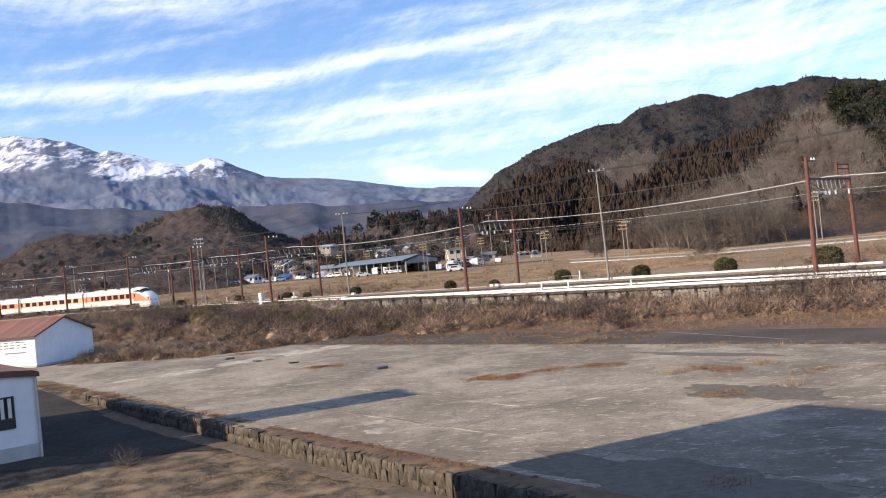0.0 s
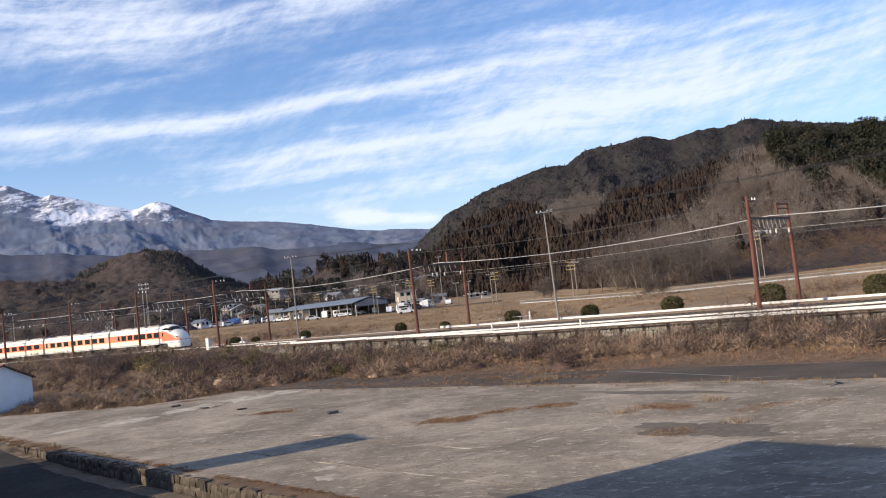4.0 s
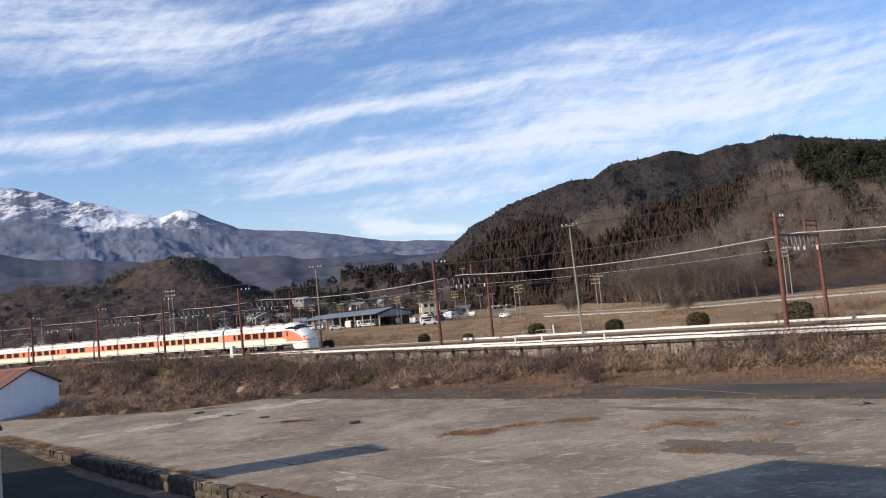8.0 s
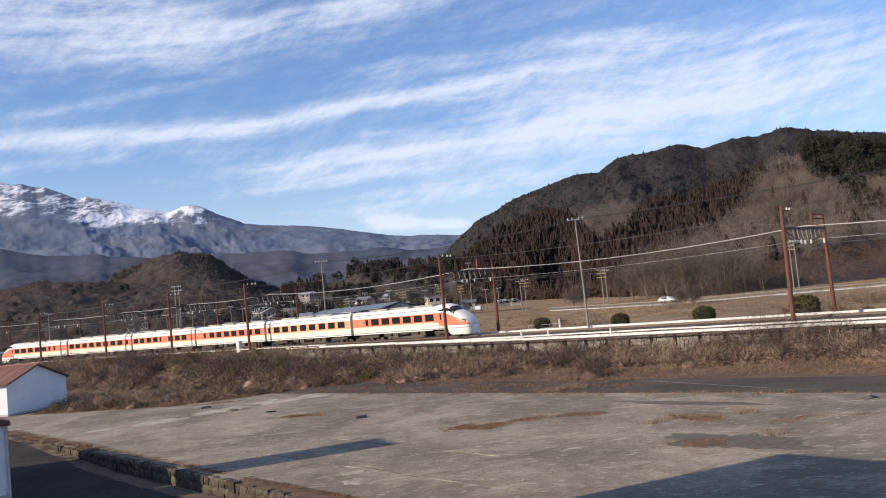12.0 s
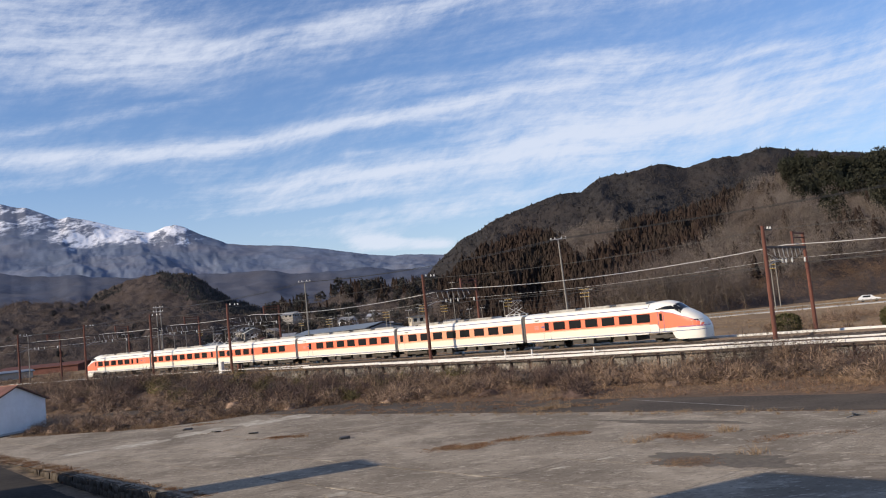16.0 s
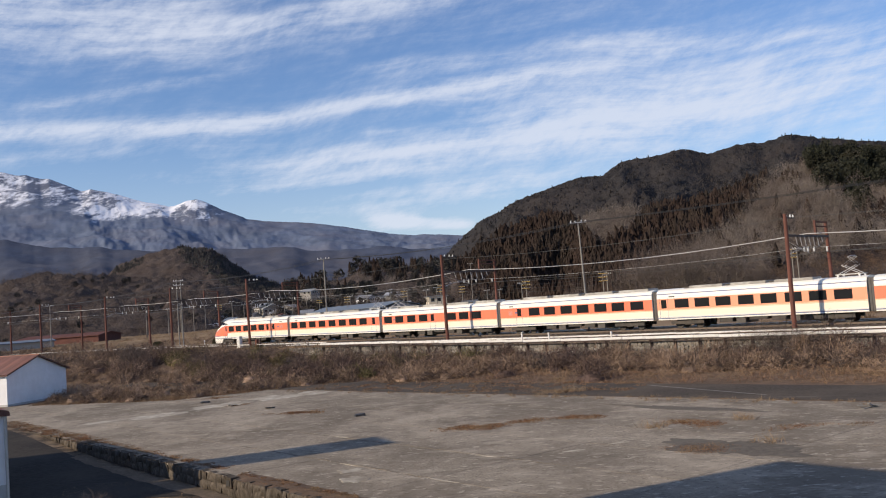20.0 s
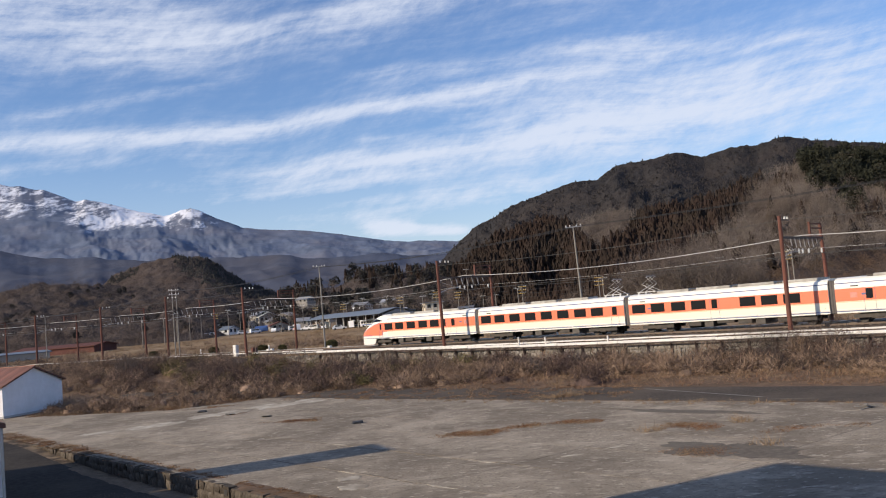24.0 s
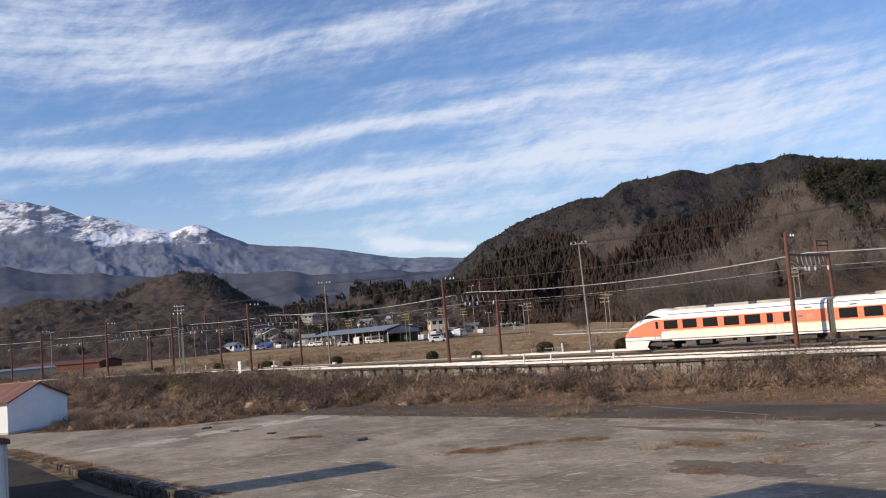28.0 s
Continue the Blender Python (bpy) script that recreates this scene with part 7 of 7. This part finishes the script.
# ------------------------------------------------------------------ woods
def conifers(name, places, mt, label, seed, tiers=6, sides=5, fat=0.135):
    """Blunt, ragged conifers of drooping boughs; the fourth value of a place is the height."""
    rg = np.random.default_rng(seed)
    P = np.asarray(places, float)
    n = len(P)
    h = P[:, 3]
    r0 = h * (fat + 0.06 * rg.random(n))
    tri = []
    for t in range(tiers):
        f0 = 0.10 + 0.72 * t / (tiers - 1)
        rad = r0 * (1.0 - t / (tiers + 0.15)) ** 0.75
        core = P[:, :3] + np.stack([rg.normal(size=n) * 0.1 * r0, rg.normal(size=n) * 0.1 * r0, h * (1.0 if t == tiers - 1 else min(1.0, f0 + (0.30 if tiers > 3 else 0.5)))], 1)
        a0 = rg.random(n) * 6.28
        rim = []
        for k in range(sides * 2):
            a = a0 + k * np.pi / sides
            rr = rad * (1.15 if k % 2 else 0.72) * (0.75 + 0.5 * rg.random(n))
            zz = h * (f0 + (-0.02 if k % 2 else 0.05)) + 0.035 * h * rg.normal(size=n)
            rim.append(P[:, :3] + np.stack([rr * np.cos(a), rr * np.sin(a), zz], 1))
        for k in range(sides * 2):
            tri.append(np.stack([core, rim[k], rim[(k + 1) % (2 * sides)]], 1))
    V = np.stack(tri, 1).reshape(-1, 3)
    ob = new(name, mesh_of(name, V, np.arange(len(V)).reshape(-1, 3), mt))
    return tagged(ob, label, "trees", kind="stuff")


def bare_trees(name, places, mt, label, seed, twigs=70, trunk=True, width=0.07):
    """Leafless trees: a forked trunk and a loose, uneven crown of twigs."""
    rg = np.random.default_rng(seed)
    P = np.asarray(places, float)
    n = len(P)
    h = P[:, 3]
    c = np.repeat(P[:, :3], twigs, axis=0)
    hh = np.repeat(h, twigs)
    d = rg.normal(size=(n * twigs, 3))
    d /= np.linalg.norm(d, axis=1)[:, None]
    rad = rg.random(n * twigs) ** 0.4
    lob = np.repeat(rg.normal(size=(n, 3)) * 0.15, twigs, axis=0)
    p = c + (d * rad[:, None] + lob) * hh[:, None] * np.array([0.36, 0.36, 0.40]) + np.stack([0 * hh, 0 * hh, 0.60 * hh], 1)
    t = d * 0.7 + rg.normal(size=d.shape) * 0.55
    t[:, 2] += 0.6
    t /= np.linalg.norm(t, axis=1)[:, None]
    ln = hh * (0.06 + 0.11 * rg.random(n * twigs))
    side = np.cross(t, d + rg.normal(size=t.shape) * 0.3)
    side /= np.linalg.norm(side, axis=1)[:, None]
    side *= (width * (0.5 + rg.random(n * twigs)) * np.sqrt(hh / 8))[:, None]
    V = [np.stack([p - side, p + side, p + t * ln[:, None]], 1).reshape(-1, 3)]
    if trunk:
        for k in range(4):
            a = rg.random(n) * 6.28
            lean = (0.02 if k == 0 else 0.22 + 0.1 * rg.random(n))
            b0 = P[:, :3] + np.stack([0 * h, 0 * h, h * (0.0 if k == 0 else 0.28)], 1)
            tip = P[:, :3] + np.stack([np.cos(a) * h * lean, np.sin(a) * h * lean, h * (0.95 if k == 0 else 0.8)], 1)
            for e in ((0.010, 0), (0, 0.010)):
                w = np.stack([h * e[0] * (1 if k == 0 else 0.6), h * e[1] * (1 if k == 0 else 0.6), 0 * h], 1)
                V.append(np.stack([b0 - w, b0 + w, tip], 1).reshape(-1, 3))
    V = np.concatenate(V)
    ob = new(name, mesh_of(name, V, np.arange(len(V)).reshape(-1, 3), mt))
    return tagged(ob, label, "trees", kind="stuff")


def round_trees(name, places, mt, label, seed, tufts=60, size=0.075):
    """Broad evergreens and pines: crowns built of many leaf tufts."""
    rg = np.random.default_rng(seed)
    P = np.asarray(places, float)
    n = len(P)
    h = np.repeat(P[:, 3], tufts)
    c = np.repeat(P[:, :3], tufts, axis=0)
    d = rg.normal(size=(n * tufts, 3))
    d /= np.linalg.norm(d, axis=1)[:, None]
    rad = 0.45 + 0.6 * rg.random(n * tufts)
    p = c + d * rad[:, None] * h[:, None] * np.array([0.30, 0.30, 0.36]) + np.stack([0 * h, 0 * h, 0.60 * h], 1)
    V = []
    for k in range(3):
        a = rg.normal(size=p.shape)
        b = rg.normal(size=p.shape)
        s = (h * size)[:, None]
        V.append(np.stack([p + a * s, p + b * s, p - (a + b) * s * 0.6 + d * s], 1).reshape(-1, 3))
    V = np.concatenate(V)
    ob = new(name, mesh_of(name, V, np.arange(len(V)).reshape(-1, 3), mt))
    return tagged(ob, label, "trees", kind="stuff")


def sprays(name, places, mt, label, seed, width=0.03, lean=0.7, count=1, spread=0.0):
    """Fine upright twigs covering a canopy of leafless crowns; the fourth value of a place is their length."""
    rg = np.random.default_rng(seed)
    P = np.repeat(np.asarray(places, float), count, axis=0)
    n = len(P)
    P[:, :2] += rg.normal(size=(n, 2)) * spread
    t = rg.normal(size=(n, 3)) * lean
    t[:, 2] = np.abs(t[:, 2]) + 0.6
    t /= np.linalg.norm(t, axis=1)[:, None]
    side = np.cross(t, rg.normal(size=(n, 3)))
    side /= np.linalg.norm(side, axis=1)[:, None]
    side *= (width * (0.5 + rg.random(n)))[:, None]
    p = P[:, :3]
    V = np.stack([p - side, p + side, p + t * (P[:, 3] * (0.5 + rg.random(n)))[:, None]], 1).reshape(-1, 3)
    ob = new(name, mesh_of(name, V, np.arange(len(V)).reshape(-1, 3), mt))
    return tagged(ob, label, "trees", kind="stuff")


def scatter(hill, n, b0, b1, v0, v1, h0, h1, seed, keep=None, sink=0.3):
    rg = random.Random(seed)
    out = []
    tries = 0
    while len(out) < n and tries < n * 30:
        tries += 1
        b, v = rg.uniform(b0, b1), rg.uniform(v0, v1)
        if keep and not keep(b, v, rg):
            continue
        q = hill(b, v)
        out.append((q.x, q.y, q.z - sink, rg.uniform(h0, h1)))
    return out


def above(b, line):
    """Height (rise over distance) of a border between woods at bearing b."""
    return float(np.interp(b, [p[0] for p in line], [p[1] for p in line]))


CEDAR_FOOT = [(0.05, -0.05), (0.17, -0.03), (0.224, -0.006), (0.282, 0.041), (0.328, 0.0585), (0.376, 0.089), (0.406, 0.122), (0.427, 0.145), (0.43, 0.3)]
DOME_FOOT = [(0.180, 0.3), (0.186, 0.0885), (0.214, 0.0643), (0.26, 0.082), (0.276, 0.1068), (0.28, 0.3)]
PINE_FOOT = [(0.455, 0.3), (0.464, 0.125), (0.475, 0.112), (0.505, 0.108), (0.545, 0.104), (0.575, 0.085), (0.62, 0.060)]


def wood_kind(b, v, rg):
    """Cedars in blocks, pines on the hilltop, bare woods between, scrub below."""
    q = RH(b, v)
    e = (q.z + 5.0 - EYE) / q.y + 0.006 * noise.noise((b * 60, v * 25, 2))
    if e > above(b, DOME_FOOT):
        return "bare"
    if b < 0.43 and e > above(b, CEDAR_FOOT):
        return "cedar"
    n = noise.noise((b * 26, v * 9, 5))
    if e > above(b, PINE_FOOT):
        return "bare" if n > 0.08 and b < 0.56 else "pine"
    if n > 0.52 and b > 0.47:
        return "pine"
    if b > 0.36 and e < 0.030 + 0.03 * noise.noise((b * 14, v * 4, 8)) + 0.08 * (b - 0.36):
        return "scrub"
    return "bare"


def grove(b, v, r):
    """Bare trees stand in groves; the hollows between show the canopy's painted-in shade."""
    return wood_kind(b, v, r) == "bare" and noise.noise((b * 75, v * 20, 11)) + 0.5 * noise.noise((b * 190, v * 48, 3)) > -0.10


def lone_evergreen(b, v, r):
    return wood_kind(b, v, r) == "bare" and (b > 0.30) and noise.noise((b * 60, v * 17, 19)) > 0.22


RH = right_hill
conifers("cedar_wood", scatter(RH, 4200, 0.05, 0.43, 0.02, 0.99, 9, 13.5, 41, lambda b, v, r: wood_kind(b, v, r) == "cedar", 4.3), M_CEDAR, "plantation of tall brown winter cedars on the hillside", 42, tiers=6, fat=0.175)
BARE_HILL = scatter(RH, 1150, 0.14, 0.75, 0.0, 1.0, 5.0, 11.0, 43, grove, 2.0)
bare_trees("hill_bare_wood", BARE_HILL, M_TWIGS, "bare grey-brown winter woodland on the hillside", 44, twigs=230, width=0.026)
sprays("hill_bare_sprays", scatter(RH, 13000, 0.14, 0.70, 0.0, 1.0, 1.0, 2.2, 144, grove, 0.4), M_BARE, "fine twigs of the bare hillside wood", 145, 0.034, count=6, spread=0.7)
round_trees("pine_wood", scatter(RH, 480, 0.20, 0.75, 0.0, 1.0, 8, 14, 45, lambda b, v, r: wood_kind(b, v, r) == "pine"), M_PINE, "dark green pines on the hilltop", 46, tufts=330, size=0.029)
conifers("hill_lone_evergreens", scatter(RH, 190, 0.30, 0.60, 0.15, 0.98, 4, 8, 241, lone_evergreen, 1.0), M_CEDAR, "scattered dark cedars among the bare trees", 242, tiers=6, fat=0.20)
bare_trees("hill_scrub", scatter(RH, 2100, 0.30, 0.80, 0.0, 0.5, 1.2, 3.6, 47, lambda b, v, r: wood_kind(b, v, r) == "scrub" or v < 0.06), M_SCRUB, "russet dry scrub on the lower hillside", 48, twigs=60, trunk=False, width=0.035)
conifers("ridge_wood", scatter(dark_ridge, 6500, 0.01, 0.75, 0.10, 0.99, 2.2, 4.2, 49, sink=1.2), M_FARWOOD, "dark forest along the far ridge", 50, tiers=3, sides=3, fat=0.30)
sprays("ridge_bare_wood", scatter(dark_ridge, 9000, 0.16, 0.75, 0.25, 0.97, 1.5, 3.5, 51, lambda b, v, r: b > 0.22 and v < 0.80 and noise.noise((b * 20, v * 7, 3)) > 0.0, 0.3), M_FARBARE, "bare woodland along the far ridge", 52, 0.10, count=3, spread=1.2)
bare_trees("left_hill_wood", scatter(left_hill, 420, -0.75, -0.13, 0.0, 1.02, 4.5, 7.5, 53, None, 1.5), M_BARE, "bare winter woodland on the low hill", 54, twigs=110, width=0.035)
sprays("left_hill_sprays", scatter(left_hill, 24000, -0.62, -0.13, 0.0, 1.02, 0.9, 2.2, 153, None, 0.3), M_BARE, "fine twigs of the bare wood on the low hill", 154, 0.045, count=5, spread=0.8)
round_trees("left_hill_evergreens", scatter(left_hill, 70, -0.75, -0.15, 0.05, 0.98, 2.6, 4.6, 55, lambda b, v, r: noise.noise((b * 16, v * 3, 2)) > 0.18, 1.2), M_HAZEPINE, "dark evergreens scattered in the bare wood", 56, tufts=130, size=0.05)
sprays("cone_hill_wood", scatter(cone_hill, 11000, -0.38, -0.11, 0.1, 1.02, 0.9, 2.0, 57, None, 0.3), M_BARE, "bare woodland on the round hill", 58, 0.07, count=4, spread=0.9)


def cone_dark(b, v, r):
    """Evergreens clothe the far flank of the round hill and two belts lower down."""
    if b > -0.268 + 0.10 * (1 - v) ** 1.2 + 0.012 * noise.noise((b * 50, v * 9, 1)):
        return True
    return noise.noise((b * 20, v * 4, 6)) > 0.42 or (b < -0.30 and 0.84 < v < 0.97)


conifers("cone_hill_evergreens", scatter(cone_hill, 3200, -0.38, -0.11, 0.1, 1.0, 2.2, 3.8, 59, cone_dark, 0.8), M_HAZEPINE, "dark evergreens on the round hill", 60, tiers=4, sides=3, fat=0.34)
round_trees("village_evergreens", scatter(mid_ridge, 130, -0.2, 0.09, 0.15, 1.0, 7, 11, 61, lambda b, v, r: noise.noise((b * 22, v * 3, 3)) > -0.02) + [(*spot(b, d), h) for b, d, h in ((-0.108, 370, 9), (-0.098, 372, 9), (-0.12, 380, 8), (-0.21, 350, 7), (-0.06, 410, 8), (0.0, 410, 9), (-0.19, 360, 8))], M_HAZEPINE, "dark evergreen trees on the rise behind the village", 62, tufts=90, size=0.05)
conifers("village_cedars", scatter(mid_ridge, 210, -0.2, 0.09, 0.45, 1.0, 7, 12, 67, lambda b, v, r: noise.noise((b * 22, v * 3, 3)) > -0.05 and (v > 0.7 or r.random() < 0.3), 2.0), M_CEDAR, "brown winter cedars on the rise behind the village", 68, tiers=8, fat=0.15)
bare_trees("village_bare_wood", scatter(mid_ridge, 420, -0.24, 0.09, 0.05, 1.0, 5, 9, 63, None, 1.0), M_TWIGS, "bare trees behind the village", 64, twigs=130, width=0.05)
sprays("village_sprays", scatter(mid_ridge, 9000, -0.24, 0.09, 0.0, 1.0, 0.9, 2.2, 163, None, 0.3), M_BARE, "fine twigs of the trees behind the village", 164, 0.05, count=4, spread=0.8)


def village_places(n, seed, h0, h1):
    r = random.Random(seed)
    out = []
    while len(out) < n:
        b, d = r.uniform(-0.27, 0.10), r.uniform(345, 500)
        if -0.12 < b < 0.03 and d < 365:
            continue
        q = spot(b, d)
        hill = mid_ridge(b, min(1.0, max(0.0, (d - 430) / 210))).z if b > -0.24 and d > 432 else q.z
        out.append((q.x, q.y, max(q.z, hill) - 0.3, r.uniform(h0, h1)))
    return out


bare_trees("village_hedges", village_places(170, 81, 4, 8), M_BARE, "bare trees and hedges between the village houses", 82, twigs=150, width=0.07)
round_trees("village_shrubs", village_places(110, 83, 3.5, 7), M_HAZEPINE, "dark evergreen shrubs between the village houses", 84, tufts=110, size=0.05)
bare_trees("village_garden_trees", [(*spot(b, d), h) for b, d, h in ((-0.13, 372, 7), (-0.2, 345, 6), (-0.105, 400, 8), (-0.07, 405, 8), (-0.04, 395, 7), (-0.02, 400, 9), (0.01, 380, 8), (0.05, 350, 8), (0.06, 330, 7), (0.075, 340, 9), (-0.155, 360, 7), (-0.18, 370, 8), (-0.23, 350, 7), (-0.25, 330, 8), (-0.28, 320, 7), (-0.31, 300, 8), (0.085, 300, 6), (0.055, 240, 4.5), (0.13, 300, 7))], M_BARE, "bare garden trees in the village", 65, twigs=220, width=0.06)


def tree(b, d, h, seed, label="bare deciduous tree with a spreading crown below the hill"):
    """One leafless tree with tapered trunk, limbs and a crown of twigs."""
    q = spot(b, d)
    t = thing("bare_tree", pose(q.x, q.y, q.z - 0.1), label, "tree", "bare trees by the lane")
    r = random.Random(seed)
    lean = r.uniform(-0.3, 0.3)
    part("trunk", tube([(0, 0, -0.4), (lean * 0.3, 0, h * 0.2), (lean, 0.1, h * 0.45), (lean * 1.4, 0.2, h * 0.75)], [h * 0.013, h * 0.010, h * 0.007, h * 0.003], 7), M_BARK, t)
    bm = bmesh.new()
    ends = []
    for i in range(16):
        a = r.uniform(0, 6.28)
        z0 = h * r.uniform(0.06, 0.5)
        ex = Vector((math.cos(a) * h * r.uniform(0.2, 0.36), math.sin(a) * h * r.uniform(0.2, 0.36), h * r.uniform(0.35, 0.95)))
        mid = Vector((ex.x * 0.45, ex.y * 0.45, (z0 + ex.z) * 0.5))
        tube([(lean * z0 / h, 0, z0), mid, ex], [h * 0.006, h * 0.004, h * 0.0015], 5, bm)
        ends += [mid, ex, mid.lerp(ex, 0.5)]
    part("limb_fork", bm, M_BARK, t)
    rg = np.random.default_rng(seed)
    n = 3200
    c = np.array([tuple(ends[k % len(ends)]) for k in range(n)])
    p = c + rg.normal(size=(n, 3)) * h * np.array([0.10, 0.10, 0.09])
    d_ = rg.normal(size=(n, 3))
    d_[:, 2] += 0.9
    d_ /= np.linalg.norm(d_, axis=1)[:, None]
    side = np.cross(d_, rg.normal(size=(n, 3)))
    side /= np.linalg.norm(side, axis=1)[:, None]
    side *= 0.020
    V = np.stack([p - side, p + side, p + d_ * (h * (0.05 + 0.10 * rg.random(n)))[:, None]], 1).reshape(-1, 3)
    part("crown", mesh_of("crown", V, np.arange(3 * n).reshape(-1, 3), M_BARE), M_BARE, t)


for i, (b, d, h) in enumerate(((0.262, 190, 12.5), (0.285, 186, 13.5), (0.305, 182, 13.0), (0.325, 182, 12.0), (0.345, 180, 11), (0.245, 196, 10), (0.375, 178, 10), (0.395, 176, 9), (0.23, 200, 8), (0.178, 188, 5.5), (0.186, 186, 6.0), (0.30, 142, 3.0), (0.315, 140, 3.2), (0.33, 200, 14), (0.275, 205, 14))):
    tree(b, d, h, 200 + i)


# ------------------------------------------------------------------ what moves
# seconds, place of the joint behind the leading carriage along the track
RUN = [(0, -42.7), (1, -36.15), (2, -29.6), (3, -23.0), (3.5, -19.7), (4.5, -13.1), (5.5, -6.4), (6.5, 0.35), (7.5, 7.25), (8.5, 14.3), (9.5, 21.5), (10.5, 28.9),
       (11.5, 36.5), (12.5, 44.3), (13.5, 52.21), (14.5, 60.05), (15.5, 68.04), (16.5, 76.18), (17.5, 84.48), (18.5, 92.96), (19.5, 101.63), (20.5, 110.51), (21.5, 119.61),
       (22.5, 128.93), (23.5, 138.46), (24.5, 148.17), (25.5, 158.02), (26.5, 167.94), (27.5, 177.8), (28, 182.67)]


def motions():
    def seat(front, back):
        """Pose of a carriage whose two ends stand at these places on the line."""
        a, b = plan(front, MID), plan(back, MID)
        h = a - b
        return pose(a.x, a.y, 2.95 - GRADE * front, 0, math.degrees(math.atan(GRADE)), math.degrees(math.atan2(h.y, h.x)))

    lead = [(t, seat(s + CAB, s)) for t, s in RUN]
    walk(TRAIN, lead)
    for k in range(1, 6):
        rows = []
        for (t, s), (_, m) in zip(RUN, lead):
            f = s - MIDCAR * (k - 1)
            own = seat(f, f - MIDCAR)
            if k == 5:
                own = seat(f, f - CAB) @ Matrix.Translation((-CAB, 0, 0)) @ Matrix.Rotation(math.pi, 4, "Z")
            rows.append((t, m.inverted() @ own))
        walk(CARS[k], rows)
    # the van on the upper lane: seconds, bearing, depth
    way = [(0, -0.15, 312), (3, -0.06, 270), (5.5, 0.02, 238), (8, 0.1064, 203), (9.5, 0.169, 181), (11, 0.2367, 163), (12.5, 0.3115, 151.5), (14.5, 0.435, 144), (16, 0.5405, 138), (18, 0.70, 130), (22, 1.05, 118), (28, 1.6, 105)]
    rows = []
    for k, (t, b, d) in enumerate(way):
        a, c = way[max(0, k - 1)], way[min(len(way) - 1, k + 1)]
        h = spot(c[1], c[2]) - spot(a[1], a[2])
        q = spot(b, d + 2.2)
        rows.append((t, pose(q.x, q.y, q.z + 0.14, 0, 0, math.degrees(math.atan2(h.y, h.x)))))
    walk(LANE_CAR, rows)


motions()
